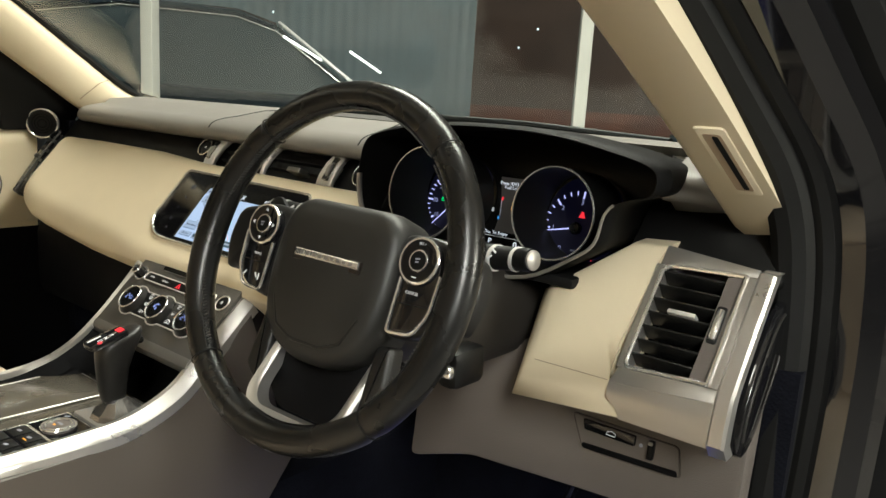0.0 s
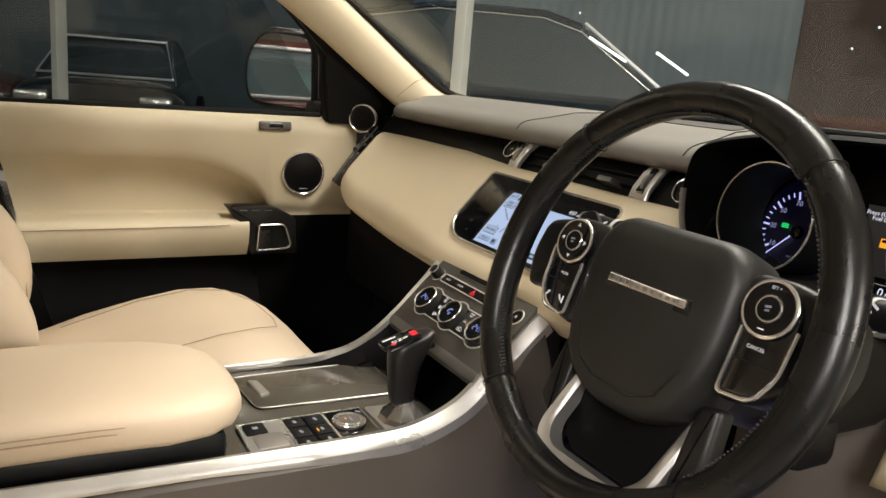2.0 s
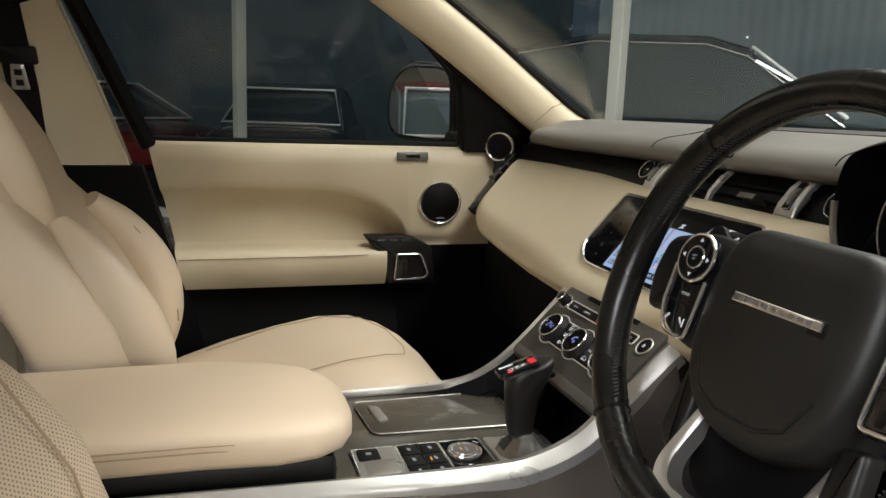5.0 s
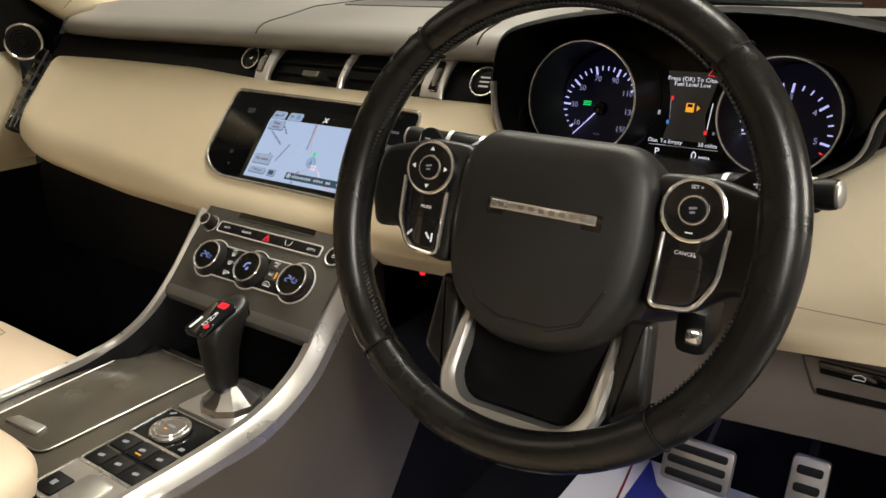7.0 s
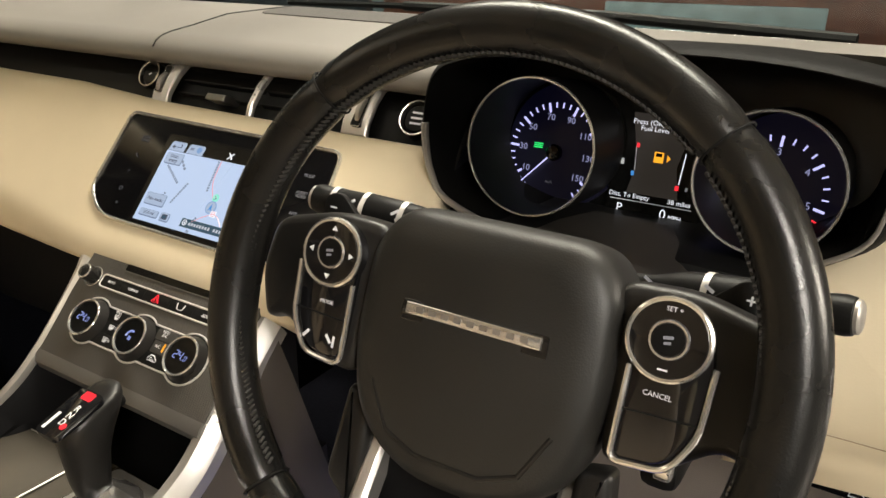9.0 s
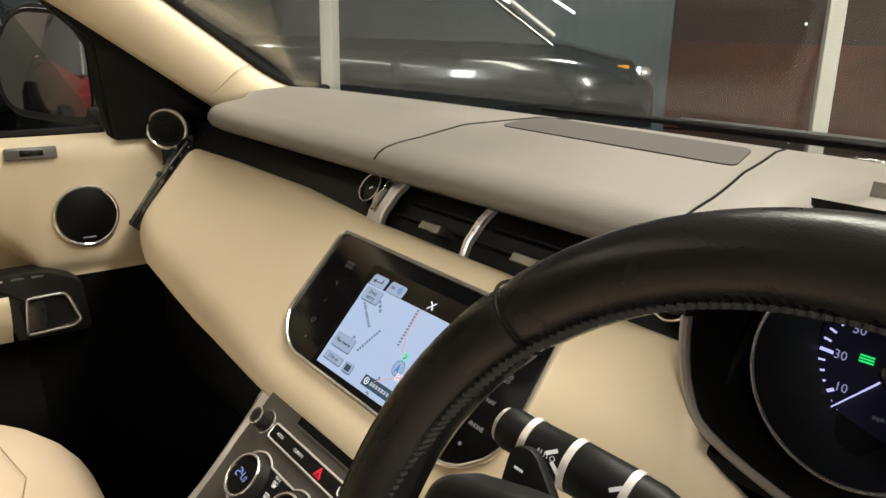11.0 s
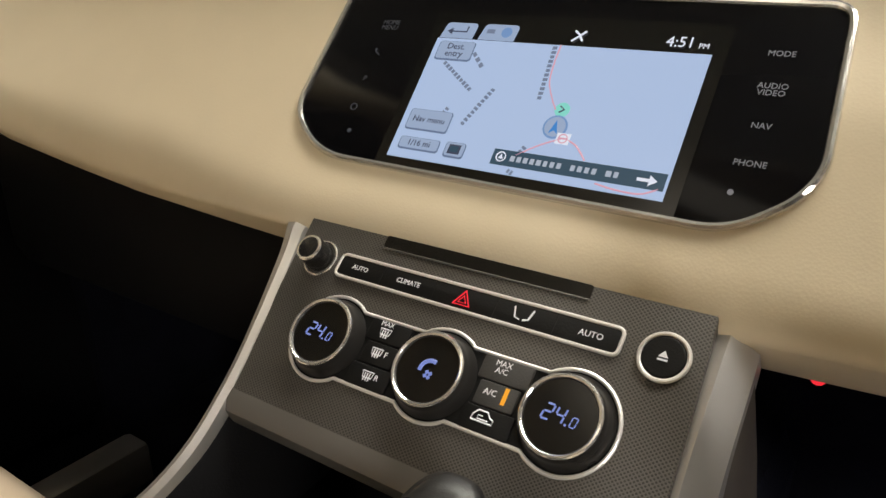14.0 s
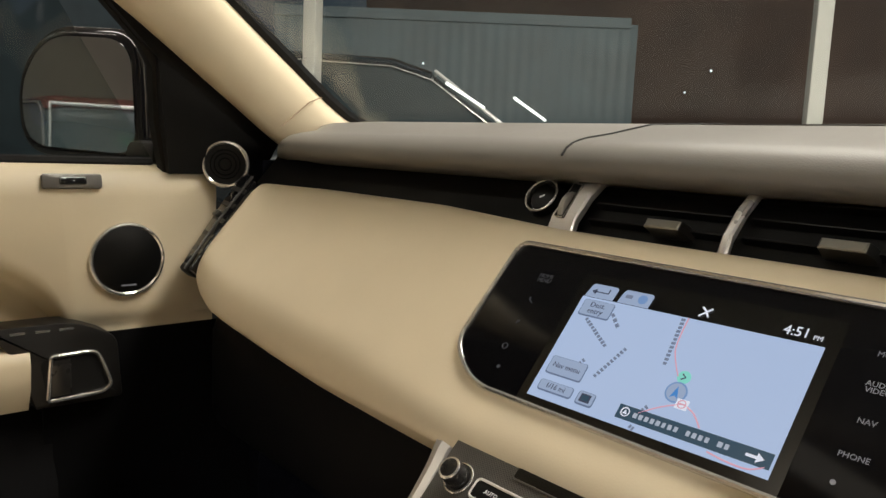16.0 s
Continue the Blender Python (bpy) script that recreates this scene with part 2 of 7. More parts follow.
def fr(o, a, b):
    """A frame at o with its first two axes along a and b; the third stands on both."""
    a, b = Vector(a).normalized(), Vector(b).normalized()
    c = a.cross(b)
    return Matrix(((a.x, b.x, c.x, o[0]), (a.y, b.y, c.y, o[1]), (a.z, b.z, c.z, o[2]), (0, 0, 0, 1)))


def part(name, bm, mat, parent=None, label="", smooth=35.0):
    me = bpy.data.meshes.new(name)
    bmesh.ops.recalc_face_normals(bm, faces=bm.faces[:])
    bm.to_mesh(me)
    bm.free()
    me.materials.append(mat)
    if smooth:
        for p in me.polygons:
            p.use_smooth = True
        me.set_sharp_from_angle(angle=radians(smooth))
    ob = new(name, me)
    if parent is not None:
        ob.parent = parent
    if label:
        ob["label"] = label
    return ob


def thing(name, label, category, group="", kind=""):
    return tagged(new(name), label, category, group, kind)


def rpoly(pts, radii, seg=5):
    """A closed outline with its corners rounded."""
    if not isinstance(radii, (list, tuple)):
        radii = [radii] * len(pts)
    out = []
    for i, r in enumerate(radii):
        p, a, b = Vector(pts[i]), Vector(pts[i - 1]), Vector(pts[(i + 1) % len(pts)])
        u, v = (a - p), (b - p)
        r = min(r, 0.49 * u.length, 0.49 * v.length)
        if r <= 0:
            out.append(tuple(p))
            continue
        s, e = p + u.normalized() * r, p + v.normalized() * r
        for k in range(seg + 1):
            t = k / seg
            out.append(tuple(s * (1 - t) ** 2 + p * 2 * t * (1 - t) + e * t * t))
    return out


def rrect(cx, cy, w, h, r=0.0, seg=4):
    return rpoly([(cx - w / 2, cy - h / 2), (cx + w / 2, cy - h / 2), (cx + w / 2, cy + h / 2), (cx - w / 2, cy + h / 2)], r, seg)


def circle(cx, cy, r, n=32):
    return [(cx + r * math.cos(2 * math.pi * k / n), cy + r * math.sin(2 * math.pi * k / n)) for k in range(n)]


def prism(poly, z0, z1, m=None, bevel=0.0, seg=2, bm=None):
    """A plate with the outline poly from height z0 to z1 in the frame m; bevel rounds its upper rim."""
    own = bmesh.new()
    n = len(poly)
    levels = [(z0, 0.0)]
    if bevel:
        for k in range(seg + 1):
            a = math.pi / 2 * k / seg
            levels.append((z1 - bevel + bevel * math.sin(a), bevel * (1 - math.cos(a))))
    else:
        levels.append((z1, 0.0))
    area = sum(poly[i][0] * poly[(i + 1) % n][1] - poly[(i + 1) % n][0] * poly[i][1] for i in range(n))
    sign = 1 if area > 0 else -1
    normals = []
    for i in range(n):
        a, p, b = Vector(poly[i - 1]), Vector(poly[i]), Vector(poly[(i + 1) % n])
        d = ((p - a).normalized() if (p - a).length > 1e-9 else Vector((0, 0))) + ((b - p).normalized() if (b - p).length > 1e-9 else Vector((0, 0)))
        d = d.normalized() if d.length > 1e-9 else Vector((1, 0))
        normals.append(Vector((-d.y, d.x)) * sign)
    rings = []
    for z, inset in levels:
        rings.append([own.verts.new((poly[i][0] + normals[i].x * inset, poly[i][1] + normals[i].y * inset, z)) for i in range(n)])
    own.faces.new(rings[0][::-1])
    own.faces.new(rings[-1])
    for r0, r1 in zip(rings, rings[1:]):
        for i in range(n):
            j = (i + 1) % n
            own.faces.new((r0[i], r0[j], r1[j], r1[i]))
    if m is not None:
        own.transform(m)
    return merge(bm, own)


def merge(bm, own):
    if bm is None:
        return own
    me = bpy.data.meshes.new("tmp")
    own.to_mesh(me)
    own.free()
    bm.from_mesh(me)
    bpy.data.meshes.remove(me)
    return bm


def loft(rings, cap=True, closed=True, bm=None, around=False):
    own = bmesh.new()
    vs = [[own.verts.new(p) for p in r] for r in rings]
    n = len(rings[0])
    pairs = list(zip(vs, vs[1:])) + ([(vs[-1], vs[0])] if around else [])
    for a, b in pairs:
        for i in range(n if closed else n - 1):
            j = (i + 1) % n
            own.faces.new((a[i], a[j], b[j], b[i]))
    if cap and not around:
        own.faces.new(vs[0][::-1])
        own.faces.new(vs[-1])
    return merge(bm, own)


def spline(pts, n=24, closed=False):
    """A smooth line through the points."""
    p = [Vector(q) for q in pts]
    m = len(p)
    out = []
    spans = m if closed else m - 1
    for i in range(spans):
        a, b, c, d = (p[(i - 1) % m] if closed or i else p[0] * 2 - p[1], p[i], p[(i + 1) % m], p[(i + 2) % m] if closed or i < m - 2 else p[-1] * 2 - p[-2])
        k = max(2, n // spans)
        for s in range(k):
            t = s / k
            out.append(0.5 * ((2 * b) + (c - a) * t + (2 * a - 5 * b + 4 * c - d) * t * t + (3 * b - a - 3 * c + d) * t ** 3))
    if not closed:
        out.append(p[-1])
    return out


def tube(pts, r, closed=False, n=8, bm=None, flat=1.0, radii=None):
    pts = [Vector(p) for p in pts]
    m = len(pts)
    rings, side = [], None
    for i in range(m):
        a = pts[i - 1] if closed or i else pts[i]
        b = pts[(i + 1) % m] if closed or i < m - 1 else pts[i]
        d = (b - a).normalized()
        if side is None:
            side = d.orthogonal().normalized()
        side = (side - d * side.dot(d)).normalized()
        up = d.cross(side)
        q = radii[i] if radii else r
        rings.append([pts[i] + side * q * math.cos(2 * math.pi * k / n) + up * q * flat * math.sin(2 * math.pi * k / n) for k in range(n)])
    return loft(rings, cap=not closed, bm=bm, around=closed)


def outline_tube(poly, z, r, m, n=6, bm=None):
    return tube([m @ Vector((x, y, z)) for x, y in poly], r, True, n, bm)


def lathe(profile, m, n=36, bm=None, ring=False):
    """Turns (radius, height) round the frame's third axis; the ends close on it."""
    rings = [[m @ Vector((r * math.cos(2 * math.pi * k / n), r * math.sin(2 * math.pi * k / n), h)) for k in range(n)] for r, h in profile]
    return loft(rings, cap=not ring, bm=bm, around=ring)


def block(c, s, bevel=0.004, m=None, bm=None, seg=2):
    own = bmesh.new()
    bmesh.ops.create_cube(own, size=1.0)
    for v in own.verts:
        v.co = Vector((c[0] + v.co.x * s[0], c[1] + v.co.y * s[1], c[2] + v.co.z * s[2]))
    if bevel:
        bmesh.ops.bevel(own, geom=own.edges[:], offset=min(bevel, 0.45 * min(s)), segments=seg, profile=0.5, affect="EDGES")
    if m is not None:
        own.transform(m)
    return merge(bm, own)


def superloop(cx, cy, rx, ry, p, n=28):
    out = []
    for k in range(n):
        a = 2 * math.pi * k / n
        c, s = math.cos(a), math.sin(a)
        out.append((cx + rx * math.copysign(abs(c) ** (2 / p), c), cy + ry * math.copysign(abs(s) ** (2 / p), s)))
    return out


def shift(m, x, y, z=0.0):
    return m @ Matrix.Translation((x, y, z))


def words(text, size, m, mat, parent, name="lettering", turn=0.0, thick=0.0001):
    c = bpy.data.curves.new(name, "FONT")
    c.body, c.size, c.extrude, c.resolution_u = text, size, thick, 2
    c.align_x, c.align_y = "CENTER", "CENTER"
    c.space_line = 0.85
    tmp = bpy.data.objects.new(name, c)
    me = bpy.data.meshes.new_from_object(tmp)
    bpy.data.objects.remove(tmp)
    bpy.data.curves.remove(c)
    me.transform(m @ Matrix.Rotation(radians(turn), 4, "Z"))
    me.materials.clear()
    me.materials.append(mat)
    ob = new(name, me)
    ob.parent = parent
    return ob


def bar(x, y, w, h, m, mat, parent, name="bar", z=0.0, turn=0.0, r=0.0):
    return part(name, prism(rrect(0, 0, w, h, r), z, z + 0.0003, m @ Matrix.Translation((x, y, 0)) @ Matrix.Rotation(radians(turn), 4, "Z")), mat, parent)


# ---------------------------------------------------------------- frames of the cabin
MID = -0.012                                            # the car's middle line
PAD = fr((0, 0.126, 1.005), X, (0, 0.656, 0.755))       # sloping dashboard face
HV = fr((-0.0075, 0.1319, 1.005), X, (0, 0.7314, 0.682))   # climate panel
WH = fr((0.3795, 0.016, 1.117), (1, 0.039, -0.0142), (0, 0.342, 0.940))    # steering wheel
VENT = fr((0, 0.258, 1.145), X, (0, 0.656, 0.755))      # middle vents
RP = fr((0, 0.170, 0.995), X, (0, 0.6, 0.8))          # dashboard face by the driver's door
CL = fr((0.38, 0.325, 1.13), X, (0, 0.2, 0.98))         # dial faces
CON = fr((0, 0, 0.853), X, (0, 1, 0))                   # console top


# ---------------------------------------------------------------- dashboard
def dashboard():
    d = thing("dashboard", "two-tone dashboard with cream leather face and dark grey stitched top", "dashboard")
    # top, in sections across the car
    rings = []
    for k in range(101):
        x = -0.715 + 1.405 * k / 100
        e = abs(x - MID)
        back = 0.480 - 0.10 * e * e
        bend = 2.2 * max(0.0, e - 0.54) ** 2
        drop = 1.2 * max(0.0, e - 0.60) ** 2
        f = 0.256 + bend + 0.09 * min(1.0, max(0.0, (x - 0.211) / 0.010)) * min(1.0, max(0.0, (0.592 - x) / 0.016))
        rings.append([(x, f + 0.034, 1.173 - drop), (x, f + 0.014, 1.176 - drop), (x, f + 0.004, 1.181 - drop), (x, f, 1.1875 - drop), (x, f + 0.001, 1.194 - drop), (x, f + 0.006, 1.2005 - drop), (x, f + 0.014, 1.2055 - drop), (x, f + 0.027, 1.2092 - drop), (x, f + 0.055, 1.214 - drop),
                      (x, f + 0.45 * (back - f), 1.224 - drop), (x, f + 0.8 * (back - f), 1.229 - drop), (x, back, 1.226 - drop), (x, back + 0.02, 1.18 - drop), (x, back, 1.10)])
    part("top_pad", loft(rings), DASHTOP, d, "dark grey grained leather top", 60)
    # cream face
    lo_x, lo_s = (-0.662, -0.645, -0.61, -0.575, -0.46, -0.36, -0.25, -0.146, 0.10, 0.235, 0.350), (0.060, 0.040, 0.026, 0.0165, 0.0065, -0.001, -0.005, -0.008, -0.008, -0.002, 0.000)
    hi_x, hi_s = (-0.662, -0.645, -0.50, -0.30, -0.155, 0.125, 0.205, 0.222, 0.236, 0.302, 0.350), (0.180, 0.1905, 0.193, 0.192, 0.183, 0.180, 0.180, 0.165, 0.127, 0.103, 0.088)

    def roll(dist, radius, depth):
        f = max(0.0, 1 - dist / radius)
        return depth * (1 - math.sqrt(max(0.0, 1 - f * f)))
    columns = [-0.662, -0.6612, -0.659, -0.655, -0.650, -0.644, -0.637] + [-0.63 + 0.98 * k / 70 for k in range(71)]
    rings = []
    for x in columns:
        s0, s1 = float(np.interp(x, lo_x, lo_s)), float(np.interp(x, hi_x, hi_s))
        mid = min(1.0, max(0.0, (0.30 - abs(x + 0.01)) / 0.14)) if x < 0 else 1.0
        row = []
        for k in range(33):
            f = 0.5 - 0.5 * math.cos(math.pi * k / 32)
            s_ = s0 + (s1 - s0) * f
            h = -roll(s_ - s0, 0.046 - 0.018 * mid, 0.024 - 0.012 * mid) - roll(s1 - s_, 0.018, 0.010) - roll(x + 0.662, 0.034, 0.014)
            row.append(PAD @ Vector((x, s_, h)))
        rings.append(row + [PAD @ Vector((x, s1, -0.05)), PAD @ Vector((x, s0, -0.05))])
    part("face_panel", loft(rings), CREAM, d, "cream leather face panel", 60)
    under = [(-0.56, 0.020), (-0.15, 0.006), (0.10, 0.012), (0.30, 0.016), (0.30, 0.05), (-0.56, 0.05)]
    part("under_panel", prism(under, -0.054, -0.046, PAD), DARKTRIM, d, "dark underside")
    # black band behind the vents
    band = [(-0.69, 0.150), (0.23, 0.150), (0.23, 0.245), (-0.69, 0.245)]
    part("fascia_band", prism(band, -0.06, -0.018, PAD), BLACKPLASTIC, d, "black band under the top")
    # seams of the top
    def top_z(x, y):
        """Height of the dashboard top."""
        e = abs(x - MID)
        f, b = 0.256 + 2.2 * max(0.0, e - 0.54) ** 2, 0.480 - 0.10 * e * e
        return float(np.interp(y, [f, f + 0.001, f + 0.006, f + 0.014, f + 0.027, f + 0.055, f + 0.45 * (b - f), f + 0.8 * (b - f), b], [1.1875, 1.194, 1.2005, 1.2055, 1.2092, 1.214, 1.224, 1.229, 1.226])) - 1.2 * max(0.0, e - 0.60) ** 2
    for x0, x1 in ((-0.165, -0.115), (0.175, 0.125)):
        pts = []
        for k in range(41):
            t = k / 40
            x, y = x0 + (x1 - x0) * t ** 1.6, 0.2575 + 0.215 * t
            pts.append((x, y, top_z(x, y) + 0.0003))
        part("seam", tube(pts, 0.0011, n=6), BLACKPLASTIC, d)
    corners = rpoly([(-0.120, 0.376), (0.146, 0.368), (0.122, 0.430), (-0.138, 0.452)], [0.014, 0.010, 0.012, 0.010], 5)
    rings = [[(x, y, top_z(x, y) - 0.004) for x, y in corners], [(x, y, top_z(x, y) + 0.0012) for x, y in corners]]
    part("speaker_grille", loft(rings), DARKDASH, d, "dark mesh speaker cover")
    # wall under the dash
    part("bulkhead", block((-0.02, 0.60, 0.80), (1.42, 0.05, 0.62), 0.0), CARPET, d, "dark carpeted bulkhead")
    part("kick_panel", block((-0.735, 0.46, 0.84), (0.04, 0.34, 0.66), 0.0), CARPET, d, "dark carpeted side")
    part("kick_panel", block((0.722, 0.46, 0.78), (0.04, 0.34, 0.5), 0.0), CARPET, d, "dark carpeted side")
    part("glovebox", block((-0.44, 0.34, 0.90), (0.52, 0.28, 0.16), 0.03), DARKTRIM, d, "black lower glovebox")
    # black trim over the driver's side, beyond the dials
    part("end_cap", prism(rpoly([(0.555, 0.165), (0.715, 0.160), (0.715, 0.245), (0.56, 0.245)], 0.006), -0.09, -0.022, RP, 0.004), BLACKPLASTIC, d, "black upper trim")
    # cream panel by the driver's vent: a flat front with a bevelled inner and lower side
    outer = [(0.4930, -0.0150, -0.030), (0.6165, -0.0065, -0.0180), (0.6020, 0.0200, 0.0), (0.5985, 0.0600, 0.0), (0.6075, 0.1715, -0.0005), (0.5710, 0.1715, -0.004), (0.4830, 0.1050, -0.022)]
    inner = [(0.5165, 0.0185, 0.0), (0.6030, 0.0200, 0.0), (0.6010, 0.0300, 0.001), (0.5980, 0.0600, 0.001), (0.6060, 0.1660, 0.001), (0.5730, 0.1640, 0.0005), (0.5080, 0.1040, 0.0)]
    mid = [((a[0] + b[0]) / 2, (a[1] + b[1]) / 2, (a[2] + b[2]) / 2 + 0.0018) for a, b in zip(outer, inner)]
    rings = [[RP @ Vector((x, y, h)) + Vector((0, 0.07, 0.004)) for x, y, h in outer]] + [[RP @ Vector(q) for q in r] for r in (outer, mid, inner)] + [[RP @ Vector((0.565 + (x - 0.565) * 0.5, 0.09 + (y - 0.09) * 0.5, h + 0.0008)) for x, y, h in inner]]
    part("side_face_panel", loft(rings), CREAM, d, "cream leather panel by the driver's vent", 70)
    part("seam", tube([RP @ Vector((x, 0.0190 + 0.0015 * (x - 0.5165) / 0.087, 0.0008)) for x in (0.520, 0.55, 0.58, 0.600)], 0.0004, n=5), STITCH, d)
    part("red_lamp", prism(circle(0, 0, 0.004, 12), 0, 0.002, fr((0.140, 0.199, 0.949), X, (0, 0.3, 0.95))), GLOWRED, d, "small red lamp")
    fp = part("flap", prism(rrect(0.245, 0.018, 0.034, 0.022, 0.004), 0, 0.0012, PAD, 0.0006), CREAM, d, "cream sensor cover with slots")
    for k in range(3):
        bar(0.243, 0.012 + 0.006 * k, 0.014, 0.0028, PAD, RUBBER, fp, "slot", 0.0011, 0, 0.0008)
    return d


def side_vent():
    v = thing("side_air_vent", "narrow black air vent with chrome edge at the dashboard end", "air vent")
    p = rpoly([(-0.684, 0.056), (-0.650, 0.046), (-0.664, 0.188), (-0.704, 0.202), (-0.714, 0.182)], 0.006)
    part("housing", prism(p, -0.06, -0.004, PAD, 0.003), GLOSSBLACK, v)
    for k in range(5):
        s = 0.075 + 0.024 * k
        xl, xr = -0.682 - 0.030 * (s - 0.06) / 0.12 + 0.004, -0.648 - 0.016 * (s - 0.048) / 0.138 - 0.003
        part("slat", prism([(xl, s), (xr, s - 0.004), (xr, s + 0.002), (xl, s + 0.006)], -0.010, -0.0030, PAD), DARKMETAL, v)
    part("chrome_edge", tube([PAD @ Vector(q) for q in ((-0.652, 0.046, 0.001), (-0.660, 0.12, 0.003), (-0.6685, 0.192, 0.001))], 0.0019, n=8), DARKMETAL, v, "dark metal edge")
    part("adjuster", block((-0.686, 0.130, -0.001), (0.012, 0.009, 0.007), 0.002, PAD), DARKMETAL, v, "small metal adjuster")
    part("foot", block((-0.667, 0.052, -0.014), (0.032, 0.012, 0.02), 0.004, PAD), BLACKPLASTIC, v)


def middle_vents():
    v = thing("middle_air_vents", "pair of black slatted air vents between satin metal fins", "air vent")
    part("back", prism([(-0.150, -0.012), (0.13, -0.012), (0.13, 0.050), (-0.150, 0.050)], -0.062, -0.050, VENT), RUBBER, v)
    for x0, x1 in ((-0.141, -0.0215), (-0.0145, 0.1025)):
        for s in (0.006, 0.022, 0.038):
            part("slat", block(((x0 + x1) / 2, s, -0.0150), (x1 - x0, 0.0020, 0.024), 0.0008, VENT), BLACKPLASTIC, v)
        part("upper_frame", block(((x0 + x1) / 2, 0.0490, -0.006), (x1 - x0, 0.0022, 0.014), 0.0009, VENT), GLOSSBLACK, v, "gloss black upper frame")
        for k in range(5):
            part("vane", block((x0 + (x1 - x0) * (k + 0.5) / 5, 0.021, -0.034), (0.0016, 0.052, 0.018), 0.0006, VENT), RUBBER, v)
    for xc in (-0.0660, 0.0535):
        rings = [[VENT @ Vector((xc + x, s, h)) for x, s, h in ((-w, s0, h0), (w, s0, h0), (w, s1, h0), (-w, s1, h0))] for w, s0, s1, h0 in ((0.0160, 0.0025, 0.0095, -0.014), (0.0150, -0.0005, 0.0070, 0.000), (0.0135, -0.0035, 0.0040, 0.009), (0.0125, -0.0030, 0.0030, 0.0100))]
        part("tab", loft(rings), TABMETAL, v, "satin metal vent tab", 25)

    def fin(bl, br, tl, tr, name):
        """A tapering metal fin between the lower and the upper edge of the vents."""
        rows = [(-0.012, 0.0, 0.0010), (0.0, 0.17, 0.0055), (0.022, 0.62, 0.0065), (0.038, 0.90, 0.0035), (0.0445, 1.0, -0.0020), (0.0450, 1.0, -0.008)]
        rings = []
        for s, f, h in rows:
            x0, x1 = bl + (tl - bl) * f, br + (tr - br) * f
            e = min(0.0016, (x1 - x0) * 0.3)
            rings.append([VENT @ Vector(q) for q in ((x0 + e, s, h - 0.008), (x0, s, h - e), (x0 + e, s, h), (x1 - e, s, h), (x1, s, h - e), (x1 - e, s, h - 0.008))])
        return part(name, loft(rings), BRIGHTALU, v, "satin aluminium fin", 40)
    fin(-0.0235, -0.0165, -0.0205, -0.0130, "fin")
    left = fin(-0.1700, -0.1445, -0.1630, -0.1405, "fin")
    right = fin(0.1020, 0.1325, 0.1040, 0.1315, "fin")
    for fin_, x0, x1, b in ((right, 0.1152, 0.1258, 0.0), (left, -0.1640, -0.1545, 0.004)):
        part("slot", prism(rpoly([(x0, -0.006 + b), (x1, -0.006 + b), (x1, 0.031), (x0, 0.032)], 0.002), 0.0, 0.0068, VENT), BLACKPLASTIC, fin_)
        part("slot_rim", outline_tube(rpoly([(x0, -0.006 + b), (x1, -0.006 + b), (x1, 0.031), (x0, 0.032)], 0.002), 0.0066, 0.0006, VENT, 5), CHROME, fin_)
        m = VENT @ Matrix.Translation(((x0 + x1) / 2, 0.011, -0.004)) @ Matrix.Rotation(radians(90), 4, "Y")
        part("thumb_wheel", lathe([(0.0150, -0.0028), (0.0160, -0.0020), (0.0160, 0.0020), (0.0150, 0.0028)], m, 40), SATIN, fin_, "ribbed thumb wheel")


def round_button(name, label, m, r, mark):
    b = thing(name, label, "button")
    part("surround", lathe([(r * 1.3, -0.012), (r * 1.3, 0.0), (r * 1.22, 0.003), (r * 1.02, 0.001), (r, -0.002), (r, -0.012)], m, 32), BLACKPLASTIC, b)
    part("ring", outline_tube(circle(0, 0, r * 1.22, 32), 0.0028, 0.0010, m), CHROME, b, "thin chrome ring")
    part("cap", lathe([(r, -0.012), (r, -0.001), (r * 0.9, 0.001), (0.0005, 0.0012)], m, 32), BLACKPLASTIC, b)
    if mark == "bars":
        for k in (-1, 0, 1):
            bar(0, k * r * 0.38, r * 0.9, r * 0.14, m, PRINT, b, "marking", 0.0012)
    else:
        bar(0, 0, r * 0.4, r * 0.12, m, PRINT, b, "marking", 0.0012, 30)


